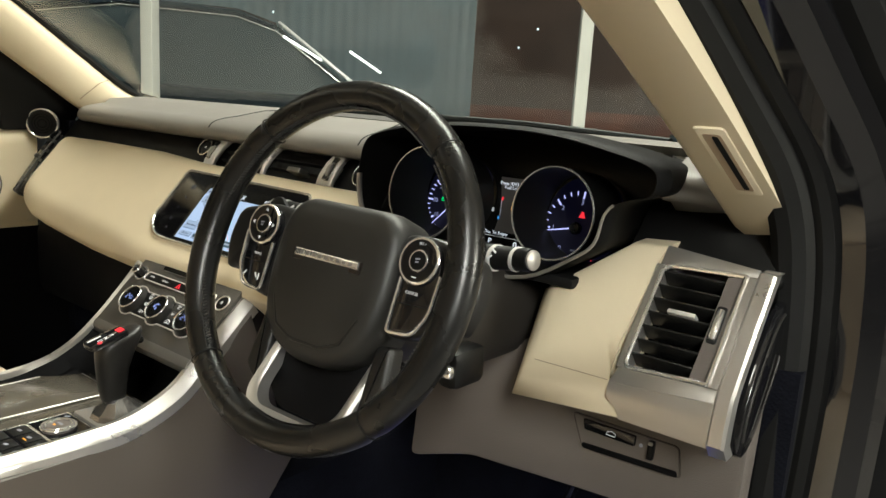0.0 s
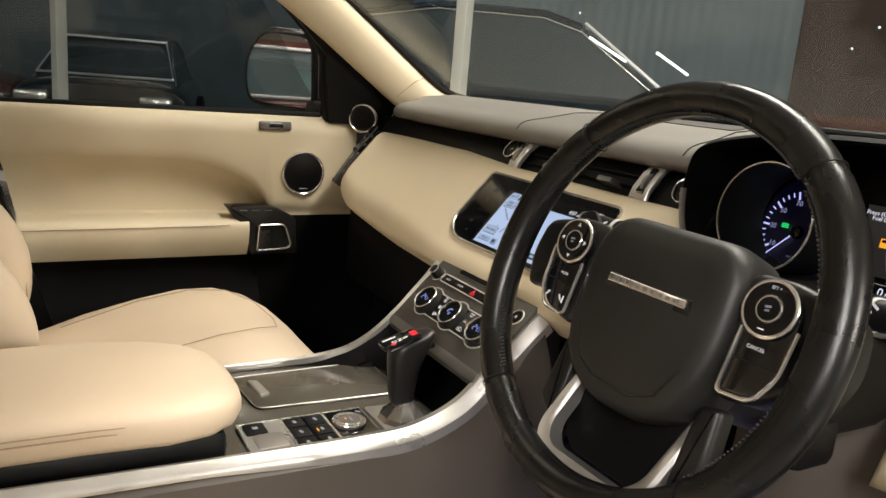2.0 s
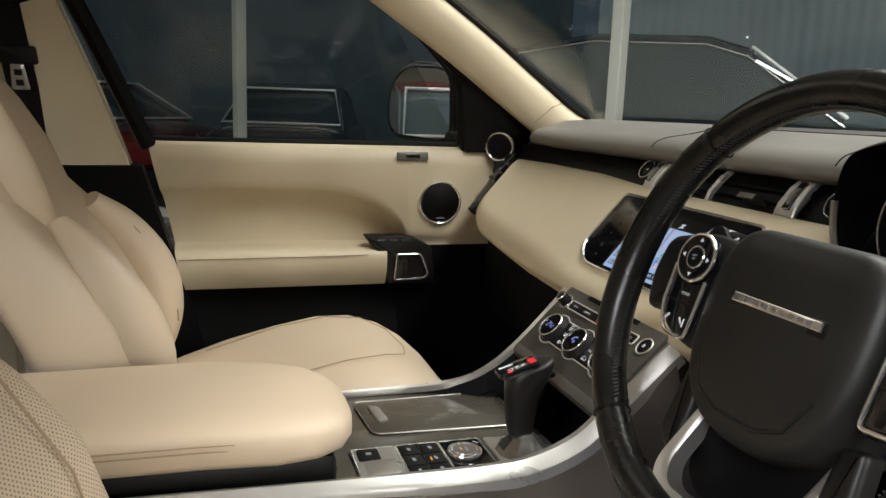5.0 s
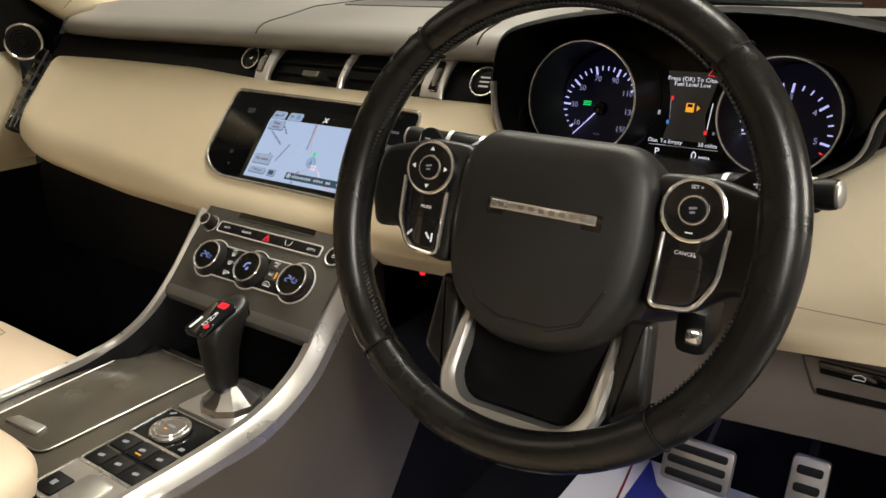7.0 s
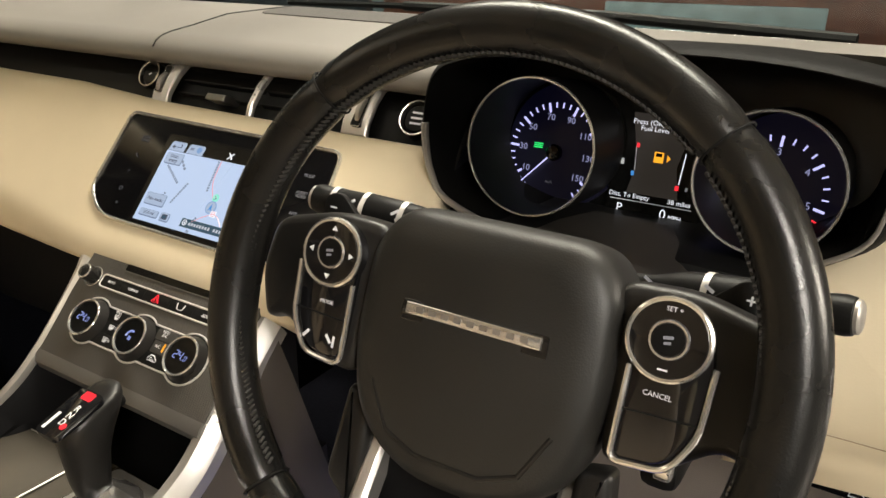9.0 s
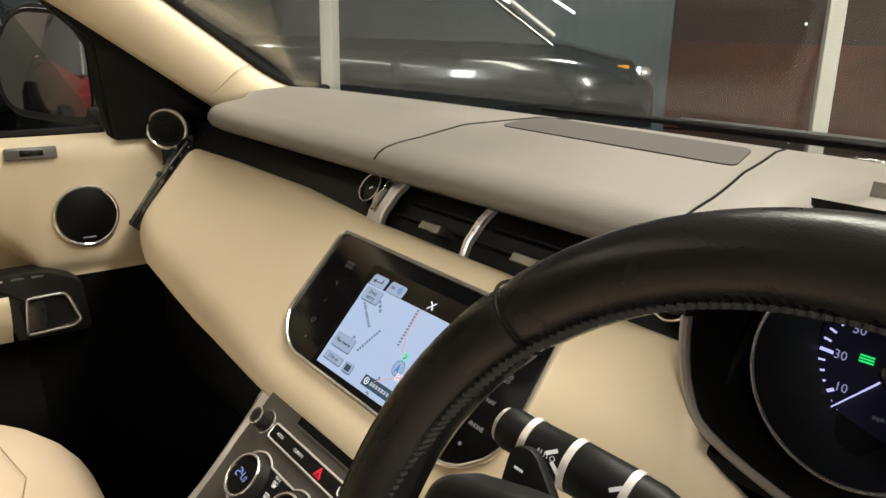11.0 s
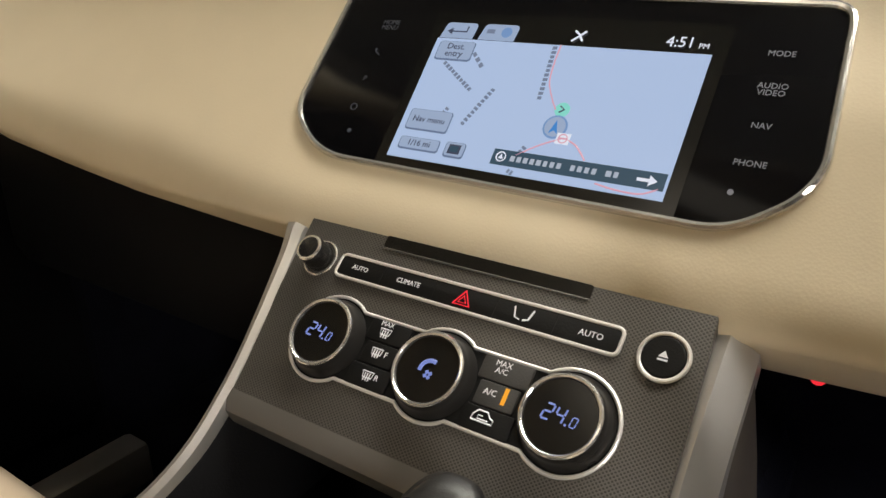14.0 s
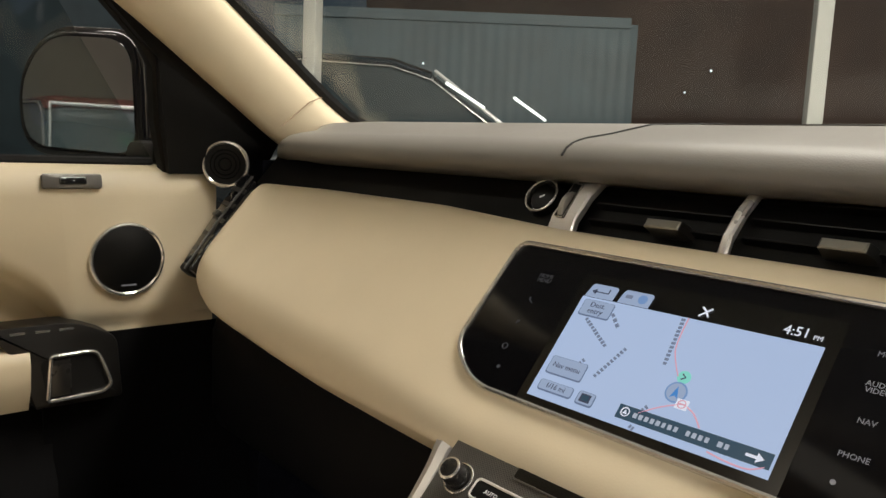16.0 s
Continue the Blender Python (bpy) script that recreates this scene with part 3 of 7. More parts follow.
# ---------------------------------------------------------------- touch screen
def touch_screen():
    t = thing("touch_screen", "lit navigation screen in gloss black surround with chrome rim", "screen")
    o = rpoly([(-0.1765, 0.1600), (-0.1795, 0.0660), (-0.1570, 0.0465), (-0.1360, 0.0385), (0.0985, 0.0362), (0.1225, 0.0555), (0.1300, 0.0710), (0.1235, 0.1560)], [0.010, 0.014, 0.014, 0.020, 0.018, 0.014, 0.012, 0.011], 6)
    part("panel", prism(o, -0.012, 0.0015, PAD, 0.001), SCREENPANEL, t, "gloss black glass panel")
    part("rim", outline_tube(o, 0.0010, 0.0021, PAD, 8), CHROME, t, "chrome rim")
    part("recess", prism(rrect(-0.0135, 0.0895, 0.176, 0.106, 0.003), 0.0012, 0.0019, PAD), DISPLAYFACE, t)
    sx0, sx1, s0, s1 = -0.0945, 0.0675, 0.0445, 0.1243
    disp = part("display", prism([(sx0, s0), (sx1, s0), (sx1, s1), (sx0, s1)], 0.0016, 0.0022, PAD), MAP, t, "pale blue map picture")
    S = shift(PAD, 0, 0, 0.0022)
    for x0, x1 in ((-0.0930, -0.0705), (-0.0665, -0.0430)):
        part("tab", prism(rpoly([(x0, 0.1246), (x1, 0.1246), (x1 + 0.001, 0.1352), (x0 + 0.002, 0.1352)], [0, 0, 0.003, 0.003]), 0, 0.0003, S), MAPBUTTON, disp)
    part("back_mark", tube([S @ Vector(q) for q in ((-0.0755, 0.1325, 0.0005), (-0.0755, 0.1290, 0.0005), (-0.0870, 0.1290, 0.0005))], 0.0005, n=4), MAPDARK, disp)
    part("back_mark", prism([(-0.0890, 0.1290), (-0.0855, 0.1312), (-0.0855, 0.1268)], 0.0004, 0.0007, S), MAPDARK, disp)
    part("globe", prism(circle(-0.0490, 0.1300, 0.0034, 16), 0.0004, 0.0006, S), MAPGLOBE, disp)
    bar(-0.0595, 0.1302, 0.0050, 0.0026, S, MAPNAME, disp, "mark", 0.0004)
    part("mark", tube([S @ Vector(q) for q in ((-0.0080, 0.1270, 0.0005), (-0.0010, 0.1335, 0.0005))], 0.0007, n=4), GLOWWHITE, disp)
    part("mark", tube([S @ Vector(q) for q in ((-0.0075, 0.1335, 0.0005), (-0.0045, 0.1312, 0.0005), (-0.0020, 0.1275, 0.0005))], 0.0006, n=4), GLOWWHITE, disp)
    words("4:51", 0.0086, shift(S, 0.0505, 0.1300, 0.0004), GLOWWHITE, disp, "clock")
    words("PM", 0.0041, shift(S, 0.0625, 0.1284, 0.0004), GLOWWHITE, disp, "clock")

    def road(pts, mat, r=0.0005):
        part("road", tube([S @ Vector((p.x, p.y, 0.0003)) for p in spline([(a, b, 0) for a, b in pts], 20)], r, n=4), mat, disp)
    road([(-0.0130, 0.1240), (-0.0128, 0.1120), (-0.0113, 0.1010), (-0.0060, 0.0910), (-0.0018, 0.0850)], MAPROAD)
    road([(0.0085, 0.0690), (0.0020, 0.0665), (-0.0060, 0.0620), (-0.0140, 0.0560)], MAPROAD)
    road([(0.0105, 0.0690), (0.0160, 0.0665), (0.0200, 0.0630), (0.0235, 0.0590)], MAPROAD)
    road([(0.0330, 0.0478), (0.0440, 0.0462), (0.0560, 0.0462), (0.0640, 0.0500)], MAPROAD)

    def name(p, q, n, h=0.0026):
        """An unreadably small name: a row of letter-sized bars from p to q."""
        p, q = Vector(p), Vector(q)
        a = math.degrees(math.atan2(q.y - p.y, q.x - p.x))
        w = (q - p).length / n
        for k in range(n):
            c = p.lerp(q, (k + 0.5) / n)
            bar(c.x, c.y, w * 0.62, h * (1.0 if k % 3 else 0.85), S, MAPNAME, disp, "letter_bar", 0.0002, a)
    name((-0.0135, 0.0895), (-0.0160, 0.1235), 12)
    name((-0.0825, 0.1080), (-0.0570, 0.0910), 10)
    name((-0.0540, 0.0690), (-0.0425, 0.0940), 10)
    name((-0.0655, 0.1160), (-0.0555, 0.1060), 3)
    name((-0.0690, 0.0745), (-0.0665, 0.0790), 2)
    name((-0.0130, 0.0575), (-0.0105, 0.0620), 2)
    name((-0.0160, 0.0470), (-0.0120, 0.0455), 2)
    for x, y, w, h, text, size in ((-0.0783, 0.1157, 0.0250, 0.0130, "Dest.\nentry", 0.0057), (-0.0757, 0.0690, 0.0290, 0.0135, "Nav menu", 0.0053), (-0.0757, 0.0537, 0.0275, 0.0080, "1/16 mi", 0.0052), (-0.0515, 0.0535, 0.0130, 0.0095, "", 0)):
        bar(x, y, w, h, S, MAPEDGE, disp, "button_edge", 0.0001, 0, 0.0022)
        b = bar(x, y + 0.0004, w - 0.0012, h - 0.0014, S, MAPBUTTON, disp, "button", 0.0003, 0, 0.0018)
        if text:
            words(text, size, shift(S, x, y + 0.0004, 0.0007), MAPDARK, disp)
    bar(-0.0515, 0.0538, 0.0075, 0.0056, S, MAPDARK, disp, "icon", 0.0007)
    bar(-0.0515, 0.0538, 0.0050, 0.0034, S, MAPBAR, disp, "icon", 0.0010)
    part("marker", prism(circle(0.0015, 0.0752, 0.0068, 24), 0, 0.0004, S), MAPGLOBE, disp)
    part("marker", prism(circle(0.0015, 0.0752, 0.0058, 24), 0.0003, 0.0005, S), MAPBUTTON, disp)
    part("arrow", prism([(-0.0010, 0.0712), (0.0015, 0.0730), (0.0040, 0.0712), (0.0015, 0.0790)], 0.0005, 0.0007, S), MAPBLUE, disp)
    part("marker", prism(circle(0.0018, 0.0855, 0.0042, 20), 0, 0.0004, S), MAPGREEN, disp)
    part("marker_mark", tube([S @ Vector(q) for q in ((0.0005, 0.0873, 0.0005), (0.0030, 0.0855, 0.0005), (0.0005, 0.0837, 0.0005))], 0.0005, n=4), MAPDARK, disp)
    bar(0.0082, 0.0690, 0.0075, 0.0062, S, GLOWWHITE, disp, "sign", 0.0003)
    part("sign_ring", outline_tube(circle(0.0082, 0.0690, 0.0024, 14), 0.0006, 0.0004, S, 4), MAPROAD, disp)
    bar(0.0082, 0.0690, 0.0045, 0.0009, S, MAPROAD, disp, "sign", 0.0006)
    bar(0.0195, 0.0537, 0.0935, 0.0090, S, MAPBAR, disp, "name_strip", 0.0003)
    for k, w in enumerate((4.6, 4.2, 4.2, 4.0, 4.6, 3.6, 4.0, 4.0, 0, 4.0, 4.2, 4.0, 4.0, 0, 5.0, 4.0)):
        if w:
            bar(-0.0150 + 0.0038 * k, 0.0537, w * 0.00055, 0.0030, S, STRIPPRINT, disp, "letter_bar", 0.0006)
    part("ring", outline_tube(circle(-0.0220, 0.0540, 0.0027, 14), 0.0007, 0.0004, S, 4), GLOWWHITE, disp)
    part("ring_mark", prism([(-0.0234, 0.0528), (-0.0206, 0.0528), (-0.0220, 0.0557)], 0.0006, 0.0008, S), GLOWWHITE, disp)
    part("arrow", prism([(0.0525, 0.0527), (0.0585, 0.0527), (0.0585, 0.0507), (0.0625, 0.0535), (0.0585, 0.0563), (0.0585, 0.0543), (0.0525, 0.0543)], 0.0006, 0.0009, S), GLOWWHITE, disp)
    # touch keys
    K = shift(PAD, 0, 0, 0.0017)
    for text, x, y, size in (("MODE", 0.0985, 0.1275, 0.0044), ("AUDIO\nVIDEO", 0.0990, 0.1082, 0.0043), ("NAV", 0.0993, 0.0890, 0.0044), ("PHONE", 0.0995, 0.0697, 0.0044)):
        words(text, size, shift(K, x, y), DIMPRINT, t)
    words("HOME\nMENU", 0.0046, shift(K, -0.1340, 0.1315), FAINTPRINT, t)
    part("key_mark", tube([K @ Vector(q) for q in ((-0.1365, 0.1140, 0.0003), (-0.1360, 0.1115, 0.0003), (-0.1325, 0.1095, 0.0003))], 0.0005, n=4), FAINTPRINT, t)
    words("P", 0.0050, shift(K, -0.1352, 0.0922), FAINTPRINT, t)
    part("key_mark", outline_tube(circle(-0.1337, 0.0720, 0.0022, 14), 0.0002, 0.0004, K, 4), FAINTPRINT, t)
    for x, y, m in ((-0.1290, 0.0560, FAINTPRINT), (0.0952, 0.0546, DIMPRINT)):
        part("key_light", prism(circle(x, y, 0.0014, 14), 0, 0.0004, K), m, t)
    return t


# ---------------------------------------------------------------- climate panel
def climate_panel():
    c = thing("climate_panel", "grey dotted climate control panel with three round knobs", "control panel")
    part("panel", prism(rpoly([(-0.1245, 0.001), (-0.1190, -0.118), (0.1175, -0.118), (0.1125, 0.001)], [0.001, 0.004, 0.004, 0.001]), -0.02, 0.0, HV, 0.001), PANEL, c, "grey metal sheet with fine dots")
    lip = [(-0.112, 0.0004), (-0.118, 0.0006), (-0.1240, -0.002), (-0.1275, -0.009), (-0.125, -0.026), (-0.112, -0.018)]
    part("lower_lip", loft([[HV @ Vector((x, v, h)) for v, h in lip] for x in (-0.1190, -0.06, 0.0, 0.06, 0.1175)]), PANELPLAIN, c, "plain grey lower lip")
    part("disc_slot", prism(rrect(-0.0055, -0.0080, 0.122, 0.0070, 0.0015), -0.001, 0.0010, HV), DISPLAYFACE, c, "black disc slot")
    part("slot_lip", block((-0.0055, -0.0120, 0.0006), (0.122, 0.0010, 0.0012), 0.0004, HV), PANELPLAIN, c)
    bar_o = rrect(-0.0055, -0.0281, 0.1655, 0.0130, 0.0035)
    bb = part("button_bar", prism(bar_o, -0.002, 0.0018, HV, 0.0008), BLACKPLASTIC, c, "black button bar")
    part("rim", outline_tube(bar_o, 0.0014, 0.0010, HV, 8), BRIGHTALU, bb)
    T = shift(HV, 0, 0, 0.0019)
    for x in (-0.0575, -0.0235, 0.0130, 0.0450):
        bar(x, -0.0281, 0.0005, 0.0105, T, RUBBER, bb, "divider")
    words("AUTO", 0.0039, shift(T, -0.0731, -0.0278), PRINT, bb)
    words("CLIMATE", 0.0038, shift(T, -0.0402, -0.0280), PRINT, bb)
    words("AUTO", 0.0043, shift(T, 0.0630, -0.0283), PRINT, bb)
    part("hazard_mark", outline_tube([(-0.0102, -0.0318), (-0.0008, -0.0318), (-0.0055, -0.0240)], 0.0002, 0.0006, T, 5), GLOWRED, bb, "glowing red triangle")
    part("hazard_mark", outline_tube([(-0.0078, -0.0305), (-0.0032, -0.0305), (-0.0055, -0.0268)], 0.0002, 0.0004, T, 5), GLOWRED, bb)
    for sx in (-1, 1):
        part("seat_mark", tube([T @ Vector((0.0280 + sx * q, v, 0.0001)) for q, v in ((0.0052, -0.0248), (0.0036, -0.0300), (0.0008, -0.0308))], 0.0005, n=4), PRINT, bb)
    # knobs with one chrome line round them and the keys between
    XK, RV, RO, KV = (-0.0712, -0.0028, 0.0665), -0.0690, 0.0238, 0.0188
    cut = math.degrees(math.asin(KV / RO))
    line = []

    def arc(x, a0, a1, n=18):
        line.extend((x + RO * math.cos(radians(a0 + (a1 - a0) * k / n)), RV + RO * math.sin(radians(a0 + (a1 - a0) * k / n))) for k in range(n + 1))
    arc(XK[0], 360 - cut, cut, 30)
    arc(XK[1], 180 - cut, cut, 10)
    arc(XK[2], 180 - cut, cut - 180, 30)
    arc(XK[1], 360 - cut, 180 + cut, 10)
    plate = part("key_plate", prism(line, -0.001, 0.0010, HV), BLACKPLASTIC, c, "black key plate")
    part("rim", outline_tube(line, 0.0012, 0.0010, HV, 8), BRIGHTALU, plate, "thin bright line")
    for i in (0, 1):
        x0, x1 = XK[i] + 0.0170, XK[i + 1] - 0.0170
        for k in range(3):
            v1 = RV + KV - 0.0008 - 0.01225 * k
            b = 0.0045 if k != 1 else 0.0072
            # the two A/C keys are coloured paler for the light on them
            part("key", prism(rpoly([(x0 + b, v1 - 0.0116), (x1 - b, v1 - 0.0116), (x1 - b, v1), (x0 + b, v1)], 0.0010, 3), 0.0008, 0.0024, HV, 0.0006), LITKEY if (i == 1 and k < 2) else BLACKPLASTIC, plate)
    M2 = shift(HV, 0, 0, 0.0025)
    words("MAX", 0.0038, shift(M2, -0.0394, -0.0528), PRINT, c)
    words("F", 0.0042, shift(M2, -0.0325, -0.0682), PRINT, c)
    words("R", 0.0042, shift(M2, -0.0318, -0.0806), PRINT, c)
    for x, y in ((-0.0388, -0.0572), (-0.0383, -0.0680), (-0.0373, -0.0804)):
        part("window_mark", outline_tube([(x - 0.0034, y + 0.0018), (x + 0.0034, y + 0.0018), (x + 0.0026, y - 0.0014), (x - 0.0026, y - 0.0014)], 0.0001, 0.00035, M2, 4), PRINT, c)
        for dx in (-0.0015, 0.0, 0.0015):
            bar(x + dx, y - 0.0010, 0.0005, 0.0042, M2, PRINT, c, "window_mark", 0.0001)
    words("MAX\nA/C", 0.0040, shift(M2, 0.0298, -0.0556), PRINT, c)
    words("A/C", 0.0042, shift(M2, 0.0285, -0.0682), PRINT, c)
    bar(0.0363, -0.0680, 0.0020, 0.0080, M2, GLOWAMBER, c, "lamp", 0)
    part("car_mark", outline_tube([(0.0245, -0.0822), (0.0355, -0.0822), (0.0355, -0.0800), (0.0335, -0.0794), (0.0318, -0.0772), (0.0270, -0.0772), (0.0248, -0.0796)], 0.0001, 0.00040, M2, 4), PRINT, c)
    part("car_mark", tube([M2 @ Vector(q) for q in ((0.0330, -0.0812, 0.0002), (0.0275, -0.0812, 0.0002), (0.0275, -0.0795, 0.0002), (0.0300, -0.0795, 0.0002))], 0.00035, n=4), PRINT, c)
    seg = {"2": "abged", "4": "fgbc", "0": "abcdef"}

    def digit(ch, x, h, m, parent):
        """A slanted seven-segment figure of height h."""
        w, lean = h * 0.55, 0.16
        ends = {"a": ((0, h), (w, h)), "b": ((w, h), (w, h / 2)), "c": ((w, h / 2), (w, 0)), "d": ((0, 0), (w, 0)), "e": ((0, h / 2), (0, 0)), "f": ((0, h), (0, h / 2)), "g": ((0, h / 2), (w, h / 2))}
        for s in seg[ch]:
            p, q = (Vector((x + a + lean * b, b - 0.0034, 0.0002)) for a, b in ends[s])
            part("segment", tube([m @ p.lerp(q, 0.10), m @ p.lerp(q, 0.90)], h * 0.065, n=4), DIGITBLUE, parent)
    for k, xk in enumerate(XK):
        m = shift(HV, xk, RV)
        kn = part("knob", lathe([(0.0222, -0.002), (0.0220, 0.0016), (0.0206, 0.0040), (0.0198, 0.0072), (0.0192, 0.0094), (0.0184, 0.0104), (0.0170, 0.0104), (0.0163, 0.0096), (0.0005, 0.0096)], m, 56), KNOBSKIRT, c, "dark climate knob with lit digits")
        part("rim", outline_tube(circle(0, 0, 0.0178, 48), 0.0103, 0.0011, m, 8), CHROME, kn, "satin chrome ring")
        part("face", lathe([(0.0164, 0.0090), (0.0164, 0.0097), (0.0005, 0.0099)], m, 40), DISPLAYFACE, kn)
        F = shift(m, 0, 0, 0.0099)
        if k != 1:
            digit("2", -0.0082, 0.0070, F, kn)
            digit("4", -0.0024, 0.0070, F, kn)
            digit("0", 0.0052, 0.0044, F, kn)
            bar(0.0035, -0.0032, 0.0009, 0.0009, F, DIGITBLUE, kn, "point", 0.0001)
        else:
            part("fan_mark", tube([F @ Vector((0.0052 * math.cos(radians(a)) + 0.0015, 0.0052 * math.sin(radians(a)) - 0.0008, 0.0002)) for a in range(70, 200, 12)], 0.0011, n=4), DIGITBLUE, kn)
            for a in range(4):
                bar(0.0016 + 0.0014 * math.cos(a * math.pi / 2 + 0.6), -0.0026 + 0.0014 * math.sin(a * math.pi / 2 + 0.6), 0.0017, 0.0017, F, DIGITBLUE, kn, "fan_mark", 0.0001, 30)
    # eject button
    m = shift(HV, 0.0967, -0.0290)
    ej = part("eject_button", lathe([(0.0098, -0.001), (0.0098, 0.0012), (0.0088, 0.0020), (0.0005, 0.0022)], m, 36), BLACKPLASTIC, c, "round eject button")
    part("rim", outline_tube(circle(0, 0, 0.0107, 40), 0.0012, 0.0011, m, 8), BRIGHTALU, ej)
    part("mark", prism([(-0.0022, -0.0004), (0.0022, -0.0004), (0, 0.0026)], 0.0022, 0.0025, m), PRINT, ej)
    bar(0, -0.0016, 0.0044, 0.0008, m, PRINT, ej, "mark", 0.0022)
    # volume knob
    m = shift(HV, -0.1035, -0.0275)
    vk = part("volume_knob", lathe([(0.0082, -0.001), (0.0080, 0.010), (0.0072, 0.0130), (0.0060, 0.0138), (0.0005, 0.0138)], m, 32), KNOBSKIRT, c, "small black volume knob")
    part("rim", outline_tube(circle(0, 0, 0.0104, 36), 0.0006, 0.0008, m), CHROME, vk)
    part("cap_ring", outline_tube(circle(0, 0, 0.0069, 32), 0.0130, 0.0010, m), CHROME, vk)
    return c


# ---------------------------------------------------------------- instrument cluster
def instrument_cluster():
    c = thing("instrument_cluster", "black hooded instrument cluster with two lit round dials", "instrument cluster")
    front = [(0.216, 1.150), (0.217, 1.180), (0.226, 1.206), (0.252, 1.219), (0.315, 1.231), (0.40, 1.236), (0.49, 1.234), (0.565, 1.222), (0.603, 1.212), (0.612, 1.200), (0.606, 1.184),
             (0.576, 1.174), (0.562, 1.160), (0.554, 1.130), (0.530, 1.110), (0.475, 1.080), (0.40, 1.074), (0.30, 1.083), (0.238, 1.101), (0.222, 1.122)]
    loop = [(p.x, p.y) for p in spline([(a, b, 0) for a, b in front], 80, True)]
    cx, cz = 0.385, 1.15

    def ring(y, s, dz=0.0):
        return [(cx + (x - cx) * s, y, cz + (z - cz) * s + dz) for x, z in loop]

    part("hood", loft([ring(0.345, 0.93), ring(0.29, 0.945), ring(0.236, 0.965), ring(0.226, 0.975), ring(0.220, 0.99), ring(0.222, 1.004), ring(0.232, 1.034), ring(0.30, 0.995, 0.0), ring(0.42, 0.90, -0.004), ring(0.50, 0.78, -0.015)], cap=True), HOODBLACK, c, "black grained hood")
    low = [q for q in loop if q[1] < 1.172]
    i0 = next(i for i in range(len(loop)) if loop[i][1] < 1.172 and loop[i - 1][1] >= 1.172)
    low = [loop[(i0 + k) % len(loop)] for k in range(len(low))]
    part("rim", tube([(cx + (x - cx) * 0.985, 0.2205, cz + (z - cz) * 0.985) for x, z in low], 0.0033, n=8, radii=[0.0014 + 0.0020 * k / (len(low) - 1) for k in range(len(low))]), SATIN, c, "dull metal edge")
    part("back_plate", prism([(-0.17, -0.07), (0.19, -0.07), (0.19, 0.09), (-0.17, 0.09)], -0.01, -0.002, CL), DISPLAYFACE, c)
    for x, r, label in ((0.2985, 0.0560, "lit speedometer dial"), (0.4815, 0.0505, "lit rev counter dial")):
        m0 = fr((x, 0.252, 1.1485), X, (0, 0.12, 0.99))
        g = part("dial", lathe([(r, 0.0), (r * 0.985, -0.003), (r * 0.975, -0.068), (r * 0.965, -0.070), (r * 0.965, -0.072), (r * 0.99, -0.071), (r * 1.015, -0.001)], m0, 56, ring=True), BLACKPLASTIC, c, label)
        part("rim", outline_tube(circle(0, 0, r, 56), 0.0008, 0.0012, m0), CHROME, g, "thin chrome ring")
        part("face", prism(circle(x - 0.38, 0.006, r * 0.985, 48), -0.003, 0.0, CL), DIALFACE, g)
        if r > 0.053:
            P, ra, a_of, top, step = (-0.090, -0.002), 0.0445, (lambda v: 231 - 1.8 * v), 160, 5
            labels = [(v, str(v)) for v in (10, 30, 50, 70, 90, 110, 130, 150)]
            needle = 227
        else:
            P, ra, a_of, top, step = (0.0933, -0.006), 0.0435, (lambda v: 236 - 50 * v), 6, 0.25
            labels = [(v, str(v)) for v in range(7)]
            needle = 192
        S = shift(CL, P[0], P[1], 0.0006)
        v = 0
        while v <= top + 1e-6:
            long = (v / step) % 4 == (2 if r > 0.053 else 0)
            a = radians(a_of(v))
            w = 0.0085 if long else 0.0048
            bar((ra - w / 2) * math.cos(a), (ra - w / 2) * math.sin(a), w, 0.0021 if long else 0.0013, S, GLOWRED if (r < 0.053 and v > 5) else GLOWBLUE, g, "tick", 0, math.degrees(a))
            v += step
        for v, s in labels:
            a = radians(a_of(v))
            words(s, 0.0082, shift(S, (ra - 0.0128) * math.cos(a), (ra - 0.0128) * math.sin(a)), NUMERAL, g, "numeral")
        a = radians(needle)
        part("needle", prism([(0.004 * math.cos(a), 0.004 * math.sin(a) - 0.0008), (ra * 0.97 * math.cos(a), ra * 0.97 * math.sin(a) - 0.0004), (ra * 0.97 * math.cos(a), ra * 0.97 * math.sin(a) + 0.0006), (0.004 * math.cos(a), 0.004 * math.sin(a) + 0.0010)], 0.003, 0.0040, S), GLOWBLUE, g, "lit needle")
        part("needle_cap", lathe([(0.0075, 0.0), (0.0075, 0.004), (0.006, 0.0055), (0.0005, 0.006)], S, 24), GLOSSBLACK, g)
        if r > 0.053:
            for k in (-1, 0, 1):
                bar(-0.0165, 0.0045 + 0.0018 * k, 0.0085, 0.0011, S, GLOWGREEN, g, "lamp", 0.0006)
            words("mph", 0.0040, shift(S, -0.002, -0.027), DIMPRINT, g, "unit")
        else:
            part("lamp", prism([(0.001, 0.013), (0.009, 0.013), (0.006, 0.020), (0.004, 0.020)], 0.0005, 0.001, S), GLOWRED, g, "red warning lamp")
            bar(0.008, -0.026, 0.020, 0.0022, S, DIMPRINT, g, "unit")
    # middle display
    d = part("middle_display", prism(rrect(0.004, -0.004, 0.080, 0.105, 0.004), -0.001, 0.0008, CL), DISPLAYFACE, c, "message display with fuel warning")
    S = shift(CL, 0.003, -0.004, 0.0009)
